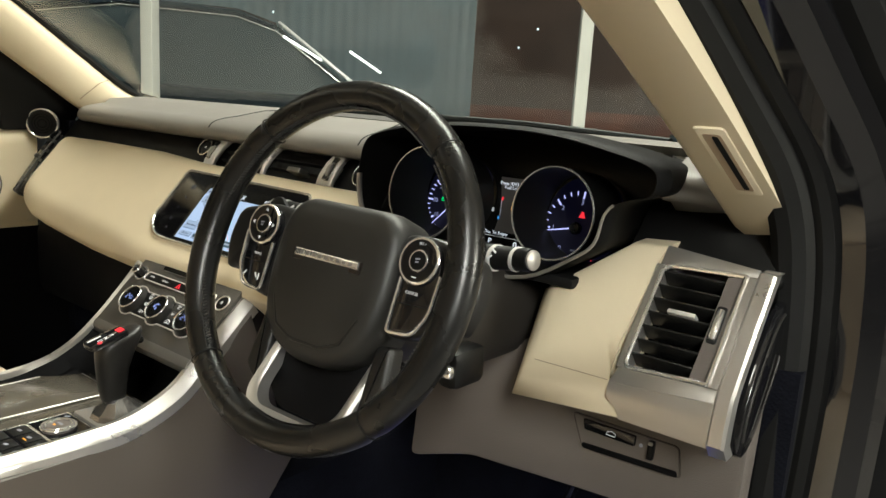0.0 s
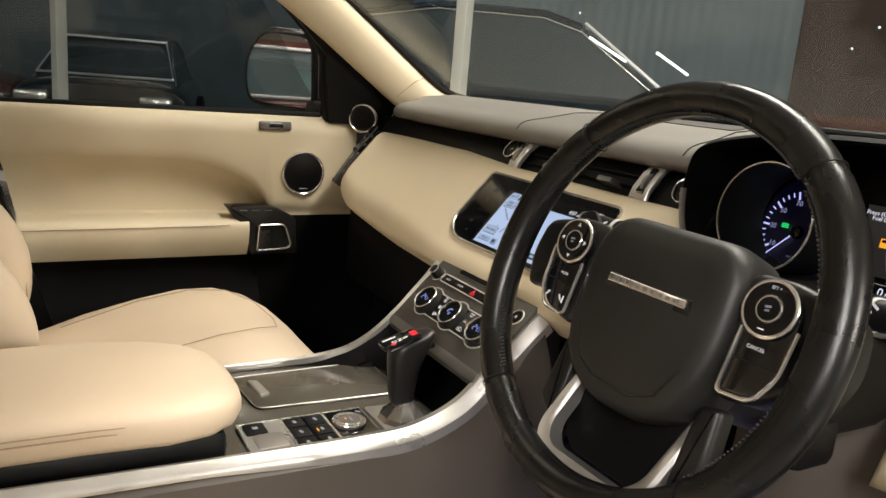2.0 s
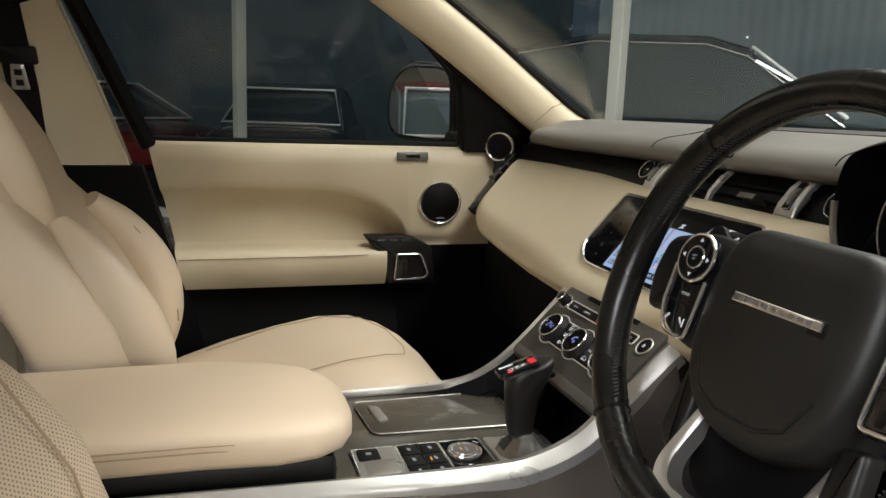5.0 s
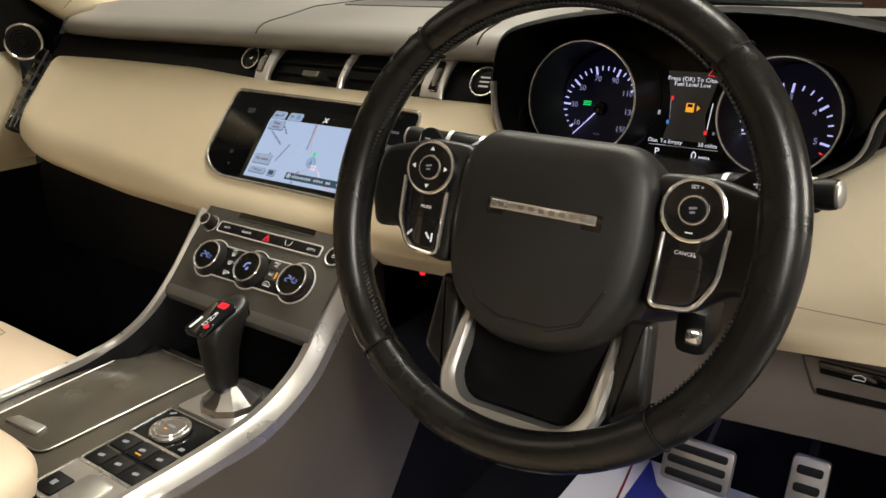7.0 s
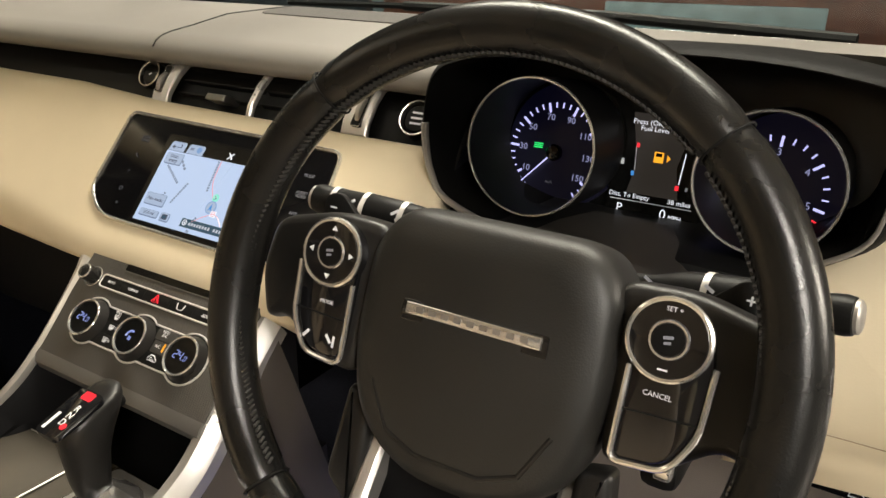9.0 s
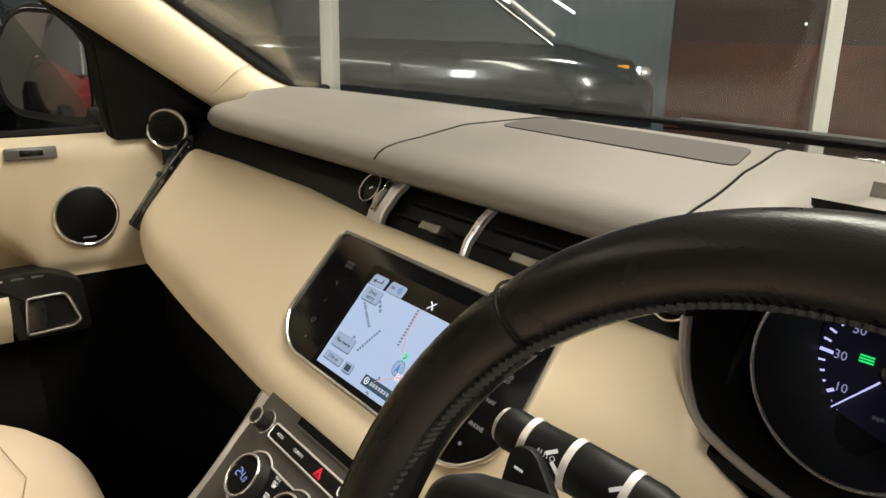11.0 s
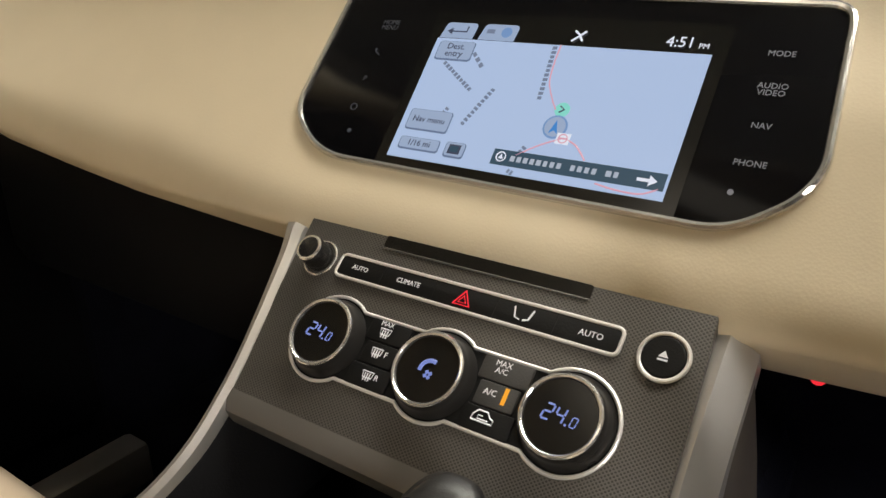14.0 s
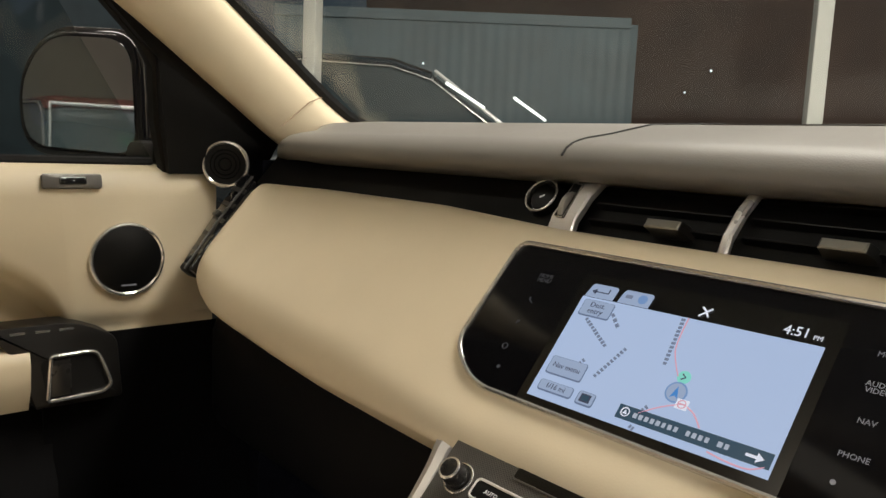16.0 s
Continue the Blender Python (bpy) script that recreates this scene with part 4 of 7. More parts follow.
    part("picture", prism([(-0.026, 0.046), (0.026, 0.046), (0.017, 0.004), (0.022, -0.022), (-0.022, -0.022), (-0.017, 0.004)], 0, 0.0003, S), BLINDPANEL, d)
    words("Press (OK) To Clear\nFuel Level Low", 0.0060, shift(S, 0.0, 0.036, 0.0005), GLOWWHITE, d)
    part("warning", outline_tube([(0.014, 0.043), (0.023, 0.043), (0.0185, 0.051)], 0.0006, 0.0007, S, 5), GLOWRED, d)
    bar(0.001, 0.011, 0.008, 0.009, S, GLOWAMBER, d, "fuel_mark", 0.0005)
    bar(0.001, 0.0130, 0.005, 0.003, S, DISPLAYFACE, d, "fuel_mark", 0.0008)
    part("fuel_mark", prism([(0.008, 0.008), (0.008, 0.014), (0.011, 0.011)], 0.0005, 0.0008, S), GLOWAMBER, d)
    bar(-0.0185, 0.008, 0.0006, 0.020, S, PRINT, d, "gauge", 0.0004, 4)
    bar(-0.018, 0.019, 0.0024, 0.004, S, GLOWRED, d, "gauge", 0.0005, 4)
    bar(-0.0192, -0.005, 0.0026, 0.004, S, MAPBLUE, d, "gauge", 0.0005, 4)
    bar(0.022, 0.004, 0.0008, 0.026, S, GLOWWHITE, d, "gauge", 0.0005, -4)
    bar(0.020, -0.012, 0.003, 0.004, S, GLOWRED, d, "gauge", 0.0005)
    bar(-0.030, 0.004, 0.004, 0.005, S, PRINT, d, "gauge_mark", 0.0005)
    bar(0.028, -0.012, 0.002, 0.003, S, PRINT, d, "gauge_mark", 0.0005)
    words("Dist. To Empty", 0.0058, shift(S, -0.019, -0.0245, 0.0005), GLOWWHITE, d)
    words("38 miles", 0.0058, shift(S, 0.024, -0.0245, 0.0005), GLOWWHITE, d)
    bar(0.0, -0.0285, 0.070, 0.0006, S, PRINT, d, "line", 0.0004)
    words("P", 0.0105, shift(S, -0.026, -0.036, 0.0005), GLOWWHITE, d)
    words("0", 0.0120, shift(S, 0.012, -0.036, 0.0005), GLOWWHITE, d)
    words("MPH", 0.0056, shift(S, 0.0225, -0.0375, 0.0005), GLOWWHITE, d)
    part("ledge", block((0.38, 0.275, 1.083), (0.30, 0.10, 0.012), 0.004), BLACKPLASTIC, c, "black ledge under the dials")


# ---------------------------------------------------------------- steering wheel
def steering_wheel():
    w = thing("steering_wheel", "black leather steering wheel with satin metal lower spoke and button pods", "steering wheel")
    R, r = 0.1625, 0.0143

    WR = shift(WH, 0.0005, -0.0105)

    def at(a, rad=R, h=0.0):
        return WR @ Vector((rad * math.cos(radians(a)), rad * math.sin(radians(a)), h))

    def rim(a0, a1, name, mat, rr):
        rings = []
        n = max(6, int(abs(a1 - a0) / 3))
        for k in range(n + 1):
            a = a0 + (a1 - a0) * k / n
            e = min(k, n - k)
            q = rr - (0.0012 if e == 0 else 0.0)
            side = min(abs((a % 360) - 180), abs(((a + 180) % 360) - 180))
            fat = 1 + 0.10 * math.exp(-(side / 22) ** 2)
            rings.append([WR @ Vector(((R - 0.002 * (fat - 1) * 10 + q * fat * math.cos(t)) * math.cos(radians(a)), (R - 0.002 * (fat - 1) * 10 + q * fat * math.cos(t)) * math.sin(radians(a)), q * 1.06 * math.sin(t))) for t in [2 * math.pi * j / 20 for j in range(20)]])
        return part(name, loft(rings), mat, w)
    rim(47, 134, "rim", WORNLEATHER, r)
    rim(134, 228, "rim", WORNLEATHER, r)
    rim(228, 313, "rim", WORNLEATHER, r)
    rim(313, 407, "rim", WORNLEATHER, r)
    for a in (47, 134, 228, 313):
        ringp = [WR @ Vector(((R + r * 1.005 * math.cos(t)) * math.cos(radians(a)), (R + r * 1.005 * math.cos(t)) * math.sin(radians(a)), r * 1.07 * math.sin(t))) for t in [2 * math.pi * j / 24 for j in range(24)]]
        part("rim_seam", tube(ringp, 0.0007, True, 5), RUBBER, w)
    bm = None
    for a0, a1 in ((49, 226), (315, 405)):
        for k in range(int((a1 - a0) / 1.3)):
            a = a0 + 1.3 * k
            p, q = at(a, R - r * 1.0, 0.003), at(a + 0.9, R - r * 1.0, 0.008)
            bm = tube([p, q], 0.0010, n=4, bm=bm)
    tagged(part("stitching", bm, DARKSTITCH, w, "dark stitching along the inner edge"), kind="stuff")
    # hub
    hubo = rpoly([(-0.060, 0.052), (0.060, 0.052), (0.078, 0.030), (0.081, -0.035), (0.068, -0.082), (0.030, -0.107), (-0.030, -0.107), (-0.068, -0.082), (-0.081, -0.035), (-0.078, 0.030)],
                 [0.02, 0.02, 0.02, 0.04, 0.03, 0.04, 0.04, 0.03, 0.04, 0.02], 4)

    def hub_ring(h, s, dy=0.0):
        return [WH @ Vector((x * s, -0.02 + (y + 0.02) * s + dy, h)) for x, y in hubo]
    part("airbag_cover", loft([hub_ring(-0.070, 0.97), hub_ring(-0.038, 1.0), hub_ring(-0.026, 0.985), hub_ring(-0.018, 0.945), hub_ring(-0.0135, 0.87), hub_ring(-0.0115, 0.70), hub_ring(-0.0105, 0.35)]), HUBLEATHER, w, "black grained airbag cover")
    H = shift(WH, 0, 0, -0.0118)
    part("crease", tube([H @ Vector((x, y, z)) for x, y, z in ((-0.056, -0.052, -0.0015), (-0.042, -0.078, -0.0015), (-0.020, -0.087, -0.0008), (0.020, -0.087, -0.0008), (0.042, -0.078, -0.0012), (0.056, -0.052, -0.0012))], 0.0017, n=8), BLACKLEATHER, w)
    bo = rrect(0, -0.0070, 0.090, 0.0125, 0.002)
    part("badge_recess", prism(bo, -0.0012, 0.0012, H, 0.0006), GLOSSBLACK, w)
    bd = part("badge", prism(rrect(0, -0.0055, 0.083, 0.0072, 0.001), 0.0, 0.0032, H, 0.0010), CHROME, w, "plain chrome badge bar")
    for k in range(9):
        bar(-0.032 + 0.008 * k, -0.0055, 0.0045, 0.0032, H, SATIN, bd, "bar", 0.0031)
    # spokes
    for sx in (-1, 1):
        def mir(pts):
            q = [(sx * x, y) for x, y in pts]
            return q if sx > 0 else q[::-1]
        sp = mir([(0.070, 0.036), (0.110, 0.038), (0.158, 0.026), (0.164, -0.010), (0.154, -0.042), (0.136, -0.036), (0.124, -0.044), (0.112, -0.054), (0.078, -0.060)])
        part("spoke", prism(rpoly(sp, 0.012), -0.046, -0.024, WH, 0.007, 3), BLACKLEATHER, w)
        pad = mir([(0.100, -0.010), (0.122, -0.010), (0.140, 0.026), (0.140, 0.046), (0.128, 0.049), (0.106, 0.030)])
        pdl = part("shift_paddle", prism(rpoly(pad, 0.006), -0.054, -0.049, WH, 0.0015), BLACKPLASTIC, w, "black gear shift paddle")
        bar(sx * 0.132, 0.038, 0.0050, 0.0011, WH, PRINT, pdl, "mark", -0.049)
        if sx > 0:
            bar(sx * 0.132, 0.038, 0.0011, 0.0050, WH, PRINT, pdl, "mark", -0.0489)
        podo = rpoly(mir([(0.084, 0.026), (0.121, 0.026), (0.1265, 0.0), (0.1240, -0.030), (0.113, -0.050), (0.086, -0.0535)]), [0.02, 0.02, 0.01, 0.012, 0.012, 0.006])
        pod = part("button_pod", prism(podo, -0.03, -0.0185, WH, 0.003), GLOSSBLACK, w, "gloss black button pod with satin metal edge")
        edge = mir([(0.0855, -0.004), (0.0850, -0.0540), (0.1135, -0.0515), (0.1250, -0.0305), (0.1265, 0.004)])
        part("edge", tube([WH @ Vector((x, y, -0.0185)) for x, y in rpoly(edge, [0, 0.006, 0.008, 0.008, 0])], 0.0017, n=8), CHROME, pod)
        m = shift(WH, sx * 0.1025, 0.0130, -0.0165)
        ro = part("roundel", lathe([(0.0203, -0.010), (0.0203, 0.0010), (0.0186, 0.0030), (0.0125, 0.0022), (0.0005, 0.0022)], m, 40), GLOSSBLACK, pod, "round four-way button")
        part("rim", outline_tube(circle(0, 0, 0.0201, 40), 0.0016, 0.0016, m, 8), CHROME, ro)
        part("rim", outline_tube(circle(0, 0, 0.0092, 28), 0.0026, 0.0010, m), CHROME, ro)
        part("centre", lathe([(0.0084, 0.001), (0.0080, 0.0038), (0.0005, 0.0042)], m, 28), BLACKPLASTIC, ro)
        bar(0, 0.0012, 0.0050, 0.0016, m, DIMPRINT, ro, "mark", 0.0042, 10, 0.0005)
        bar(0, -0.0016, 0.0036, 0.0014, m, DIMPRINT, ro, "mark", 0.0042, 10, 0.0005)
        P = shift(WH, 0, 0, -0.0184)
        part("key_gap", tube([P @ Vector((sx * 0.086, -0.0266, 0.0)), P @ Vector((sx * 0.124, -0.025, 0.0))], 0.0006, n=4), RUBBER, pod)
        if sx > 0:
            words("SET +", 0.0034, shift(m, 0, 0.0150, 0.0030), PRINT, ro)
            bar(0, -0.0150, 0.005, 0.0009, m, PRINT, ro, "mark", 0.0026)
            words("CANCEL", 0.0038, shift(P, 0.1020, -0.0158, 0.0002), PRINT, pod)
        else:
            for a in (0, 90, 180, 270):
                part("mark", prism([(0.0135 * math.cos(radians(a + 8)), 0.0135 * math.sin(radians(a + 8))), (0.0165 * math.cos(radians(a)), 0.0165 * math.sin(radians(a))), (0.0135 * math.cos(radians(a - 8)), 0.0135 * math.sin(radians(a - 8)))], 0.0024, 0.0030, m), PRINT, ro)
            words("MODE", 0.0036, shift(P, -0.1020, -0.0180, 0.0002), PRINT, pod)
            for x, t in ((-0.113, 50), (-0.096, -50)):
                bar(x, -0.040, 0.006, 0.0018, P, PRINT, pod, "mark", 0.0002, t)
            bar(-0.092, -0.041, 0.0016, 0.007, P, PRINT, pod, "mark", 0.0002)
    # lower spoke: satin U on a black filler
    part("lower_filler", prism(rpoly([(-0.060, -0.070), (-0.062, -0.146), (-0.045, -0.160), (0.045, -0.160), (0.062, -0.146), (0.060, -0.070)], 0.008), -0.062, -0.050, WH, 0.003), DARKTRIM, w)
    for sx in (-1, 1):
        q = [(sx * 0.066, -0.070), (sx * 0.086, -0.066), (sx * 0.092, -0.128), (sx * 0.070, -0.146), (sx * 0.064, -0.135)]
        part("spoke_side", prism(rpoly(q if sx > 0 else q[::-1], 0.006), -0.052, -0.034, WH, 0.006, 3), BLACKLEATHER, w, "black leather side of the lower spoke")
    outer = [(-0.0685, -0.078), (-0.0655, -0.148), (-0.0475, -0.1665), (0.0475, -0.1665), (0.0655, -0.148), (0.0685, -0.078)]
    inner = [(0.0565, -0.082), (0.0535, -0.143), (0.040, -0.1570), (-0.040, -0.1570), (-0.0535, -0.143), (-0.0565, -0.082)]
    oo = rpoly(outer, [0, 0.012, 0.02, 0.02, 0.012, 0], 6)
    ii = rpoly(inner[::-1], [0, 0.012, 0.02, 0.02, 0.012, 0], 6)
    rings = []
    for (ax, ay), (bx, by) in zip(oo, ii):
        e = Vector((bx - ax, by - ay)).normalized() * 0.003
        dip = lambda y: -0.012 - 0.46 * (y + 0.163)
        rings.append([WH @ Vector(q) for q in ((ax, ay, dip(ay) - 0.018), (ax, ay, dip(ay) - 0.003), (ax + e.x, ay + e.y, dip(ay)), (bx - e.x, by - e.y, dip(by)), (bx, by, dip(by) - 0.003), (bx, by, dip(by) - 0.018))])
    part("lower_spoke", loft(rings), ALU, w, "satin metal U-shaped lower spoke")
    # column
    rings = []
    for y, z, rx, rz in ((0.060, 1.075, 0.055, 0.050), (0.10, 1.055, 0.075, 0.060), (0.17, 1.035, 0.085, 0.065), (0.30, 1.03, 0.085, 0.06)):
        rings.append([(0.375 + a, y, z + b) for a, b in superloop(0, 0, rx, rz, 3.2)])
    part("column_cover", loft(rings), COLUMNTAUPE, w, "dark taupe column cover")
    part("release", block((0.470, 0.125, 1.004), (0.026, 0.05, 0.040), 0.008), BLACKPLASTIC, w)
    part("release_lever", block((0.474, 0.098, 1.004), (0.012, 0.010, 0.012), 0.003), CHROME, w, "small chrome lever")


def stalks():
    for sx, tip, base, label in ((-1, (0.2040, 0.1025, 1.1280), (0.335, 0.119, 1.118), "black indicator stalk with white marks"), (1, (0.5540, 0.103, 1.1285), (0.42, 0.120, 1.110), "black wiper stalk with satin metal end")):
        s = thing("column_stalk", label, "control stalk")
        a, b = Vector(tip), Vector(base)
        d = (b - a)
        part("stem", tube([a + d * t for t in (0.10, 0.30, 0.31, 0.52, 0.53, 0.62, 0.70, 0.78, 1.0)], 0.012, n=24, flat=0.85, radii=[0.0112, 0.0118, 0.0128, 0.0128, 0.0124, 0.0120, 0.0098, 0.0070, 0.0065]), BLACKPLASTIC, s)
        part("end", lathe([(0.0098, -0.014), (0.0106, -0.008), (0.0108, -0.003), (0.0100, 0.001), (0.0082, 0.0022), (0.0005, 0.0026)], fr(a, d.orthogonal(), d.orthogonal().cross(d)), 28), BLACKPLASTIC, s)
        for t in (0.10, 0.29, 0.52):
            part("ring", tube([a + d * t, a + d * (t + 0.028)], 0.0119 if t < 0.2 else 0.0132, n=24, flat=0.85), BRIGHTALU, s, "bright metal ring")
        F = fr(a + Vector((0, -0.0112, 0.0048)), d, Vector((0, 0.35, 0.94)) - d.normalized() * Vector((0, 0.35, 0.94)).dot(d.normalized()))
        for k, t in enumerate((0.26, 0.29, 0.52, 0.55, 0.78, 0.82)):
            bar(d.length * t, 0.003 * (-1) ** k, 0.0065, 0.0019, F, PRINT, s, "mark", -0.001, 35 * (-1) ** k)
        if sx < 0:
            words("AUTO", 0.0040, shift(F, d.length * 0.245, 0.0005, 0.0002), PRINT, s)
        part("cap", lathe([(0.0090, 0.0), (0.0090, 0.0035), (0.0074, 0.0046), (0.0005, 0.0048)], fr(a, d.orthogonal(), d.orthogonal().cross(d)), 24), SATIN, s, "satin metal end cap")


# ---------------------------------------------------------------- driver's vent and lower panel
def driver_vent():
    v = thing("driver_air_vent", "black slatted air vent in satin metal end panel", "air vent")
    # metal panel round a recessed opening
    for nm, q in (("lower_panel", [(0.6025, 0.0190), (0.7000, 0.0270), (0.7000, 0.0398), (0.6060, 0.0360)]), ("upper_panel", [(0.6075, 0.1500), (0.7000, 0.1530), (0.7000, 0.1615), (0.6075, 0.1712)]),
                  ("inner_panel", [(0.6030, 0.0362), (0.6110, 0.0362), (0.6110, 0.1498), (0.6030, 0.1498)]), ("outer_panel", [(0.6885, 0.0400), (0.7000, 0.0400), (0.7000, 0.1528), (0.6885, 0.1528)])):
        part(nm, prism(q, -0.020, 0.0018, RP, 0.0006), SATIN, v, "satin metal panel")
    rings = []
    for s, h in ((0.0270, 0.0010), (0.0200, 0.0000), (0.0120, -0.0040), (0.0000, -0.0110), (-0.0080, -0.0180), (0.0280, -0.066), (0.0500, -0.050)):
        rings.append([RP @ Vector((x, s - 0.006 * (0.70 - x) / 0.1 if s > 0.001 else s, h)) for x in (0.6020 + (0.0145 if s < 0.013 else 0.0) * min(1, (0.013 - s) / 0.02), 0.63, 0.66, 0.7000)])
    part("lower_roll", loft([list(r) for r in zip(*rings)]), SATIN, v, "rolled satin metal lower edge")
    o = rpoly([(0.6115, 0.0370), (0.6890, 0.0415), (0.6905, 0.1525), (0.6115, 0.1490)], [0.008, 0.003, 0.003, 0.012], 6)
    part("rim", outline_tube(o, 0.0024, 0.0024, RP, 8), CHROME, v, "bright rim")
    part("opening", prism(rrect(0.6420, 0.094, 0.066, 0.114), -0.055, -0.045, RP), RUBBER, v)
    for k in range(7):
        part("slat", block((0, 0, 0), (0.0600, 0.0018, 0.022), 0.0007, RP @ Matrix.Translation((0.6420, 0.0515 + 0.0150 * k, -0.0105)) @ Matrix.Rotation(radians(-12), 4, "X")), SLATGREY, v)
    for k in range(4):
        part("vane", block((0.622 + 0.0135 * k, 0.094, -0.034), (0.0016, 0.108, 0.018), 0.0006, RP), RUBBER, v)
    part("tab", block((0.6455, 0.1015, 0.000), (0.0280, 0.0050, 0.012), 0.0018, RP), BRIGHTALU, v, "bright vent tab")
    part("plate", prism(rpoly([(0.6715, 0.042), (0.6880, 0.043), (0.6880, 0.151), (0.6735, 0.149)], 0.001), -0.030, 0.0002, RP), TAUPE, v, "taupe plate beside the slats")
    part("thumb_wheel", block((0.6788, 0.0995, 0.0010), (0.0075, 0.032, 0.008), 0.0030, RP), CHROME, v)
    part("thumb_slot", prism(rrect(0.6788, 0.0995, 0.0095, 0.038, 0.003), 0.000, 0.0008, RP), RUBBER, v)
    # bright end strip that rolls over the lower edge
    rings = []
    for s, h in ((0.163, -0.004), (0.158, 0.004), (0.10, 0.006), (0.035, 0.006), (0.028, 0.004), (0.010, -0.004), (-0.006, -0.013), (-0.010, -0.030)):
        rings.append([RP @ Vector(q) for q in ((0.7000, s + 0.010, h - 0.014), (0.7000, s, h - 0.002), (0.7020, s, h), (0.7130, s, h), (0.7155, s, h - 0.003), (0.7155, s + 0.010, h - 0.014))])
    part("end_strip", loft(rings), ALU, v, "bright satin end strip")
    # dark oval end cap
    E = fr((0.7160, 0.235, 1.045), (0, 0.6, 0.8), (0, -0.8, 0.6))
    cap = part("end_cap", prism(superloop(0.0, -0.028, 0.078, 0.030, 2.4, 32), -0.004, 0.004, E, 0.003), GLOSSBLACK, v, "gloss black end cap")
    part("cap_rim", outline_tube(superloop(0.0, -0.028, 0.066, 0.021, 2.4, 32), 0.0042, 0.0014, E), DARKMETAL, cap)


def lower_panel():
    LP = fr((0, 0.250, 0.94), X, (0, 0.10, 0.995))
    p = thing("lower_panel", "taupe lower dashboard panel with small switch insert", "dashboard panel")
    o = rpoly([(0.31, -0.130), (0.40, -0.098), (0.56, -0.084), (0.715, -0.074), (0.715, 0.060), (0.31, 0.060)], 0.012)
    part("panel", prism(o, -0.03, -0.004, LP, 0.004), TAUPE, p, "taupe plastic panel")
    part("shelf_edge", block((0.60, 0.245, 0.9905), (0.22, 0.06, 0.008), 0.003), TAUPE, p)
    io = rpoly([(0.531, -0.0030), (0.5470, -0.0376), (0.6560, -0.0330), (0.6505, -0.0030)], 0.005)
    ins = part("insert", prism(io, -0.006, -0.0025, LP), TAUPE, p, "taupe switch insert")
    part("rim", outline_tube(io, -0.0032, 0.0013, LP), FLANK, ins)
    part("lower_step", prism(rpoly([(0.5490, -0.0370), (0.6540, -0.0325), (0.6520, -0.0270), (0.5470, -0.0315)], 0.002), -0.003, 0.0005, LP, 0.001), DARKTRIM, ins)
    part("boot_switch", prism(rpoly([(0.5480, -0.0165), (0.6060, -0.0165), (0.6060, -0.0050), (0.5450, -0.0050)], 0.002), -0.003, 0.0005, LP, 0.001), GLOSSBLACK, ins, "gloss black switch with white mark")
    part("mark", outline_tube([(0.5740, -0.0135), (0.5840, -0.0135), (0.5840, -0.0105), (0.5800, -0.0085), (0.5750, -0.0105)], 0.0008, 0.0005, LP, 4), PRINT, ins)
    part("toggle", block((0.6235, -0.0145, -0.001), (0.0070, 0.0200, 0.007), 0.002, LP), BLACKPLASTIC, ins)
    part("toggle_tip", block((0.6235, -0.0070, 0.002), (0.005, 0.004, 0.003), 0.001, LP), SATIN, ins)
    part("mark", prism(circle(0.6120, -0.0135, 0.0020, 12), -0.0025, -0.002, LP), DIMPRINT, ins)


def pedals():
    b = thing("brake_pedal", "brake pedal with rubber strips in a steel frame", "pedal")
    m = fr((0.408, 0.42, 0.662), X, (0, 0.35, 0.94))
    part("pad", prism(rrect(0, 0, 0.088, 0.060, 0.008), -0.012, 0.0, m, 0.003), SATIN, b, "brushed steel pad")
    for y in (-0.018, 0.0, 0.018):
        part("rubber_strip", prism(rrect(0, y, 0.074, 0.010, 0.004), -0.001, 0.0035, m, 0.001), RUBBER, b)
    part("arm", tube([m @ Vector((0, 0.0, -0.012)), m @ Vector((0.005, 0.05, -0.05)), m @ Vector((0.01, 0.20, -0.10))], 0.008, n=8), DARKTRIM, b)
    a = thing("accelerator_pedal", "narrow accelerator pedal with rubber strips in a steel frame", "pedal")
    m = fr((0.535, 0.44, 0.640), (1, 0.05, 0), (0, 0.35, 0.94))
    part("pad", prism(rrect(0, 0, 0.044, 0.125, 0.008), -0.012, 0.0, m, 0.003), SATIN, a, "brushed steel pad")
    for k in range(5):
        part("rubber_strip", prism(rrect(0, -0.046 + 0.023 * k, 0.030, 0.011, 0.004), -0.001, 0.0035, m, 0.001), RUBBER, a)
    part("arm", tube([m @ Vector((0, 0.05, -0.012)), m @ Vector((0.0, 0.10, -0.05)), m @ Vector((0.0, 0.22, -0.10))], 0.007, n=8), DARKTRIM, a)
    f = thing("paper_floor_mat", "white paper floor mat printed blue with a red curve", "floor mat")
    F = fr((0, 0, 0.532), X, (0, 1, 0))
    part("sheet", prism(rrect(0.40, 0.33, 0.36, 0.56, 0.01), 0, 0.0015, F), PAPER, f)
    part("print", prism([(0.30, 0.575), (0.33, 0.52), (0.40, 0.46), (0.575, 0.40), (0.575, 0.06), (0.33, 0.06), (0.30, 0.2)], 0.0015, 0.0020, F), PAPERBLUE, f)
    part("red_curve", tube([F @ Vector((0.278, 0.56, 0.002)), F @ Vector((0.292, 0.46, 0.002)), F @ Vector((0.31, 0.35, 0.002)), F @ Vector((0.35, 0.24, 0.002))], 0.004, n=4, flat=0.3), PAPERRED, f)


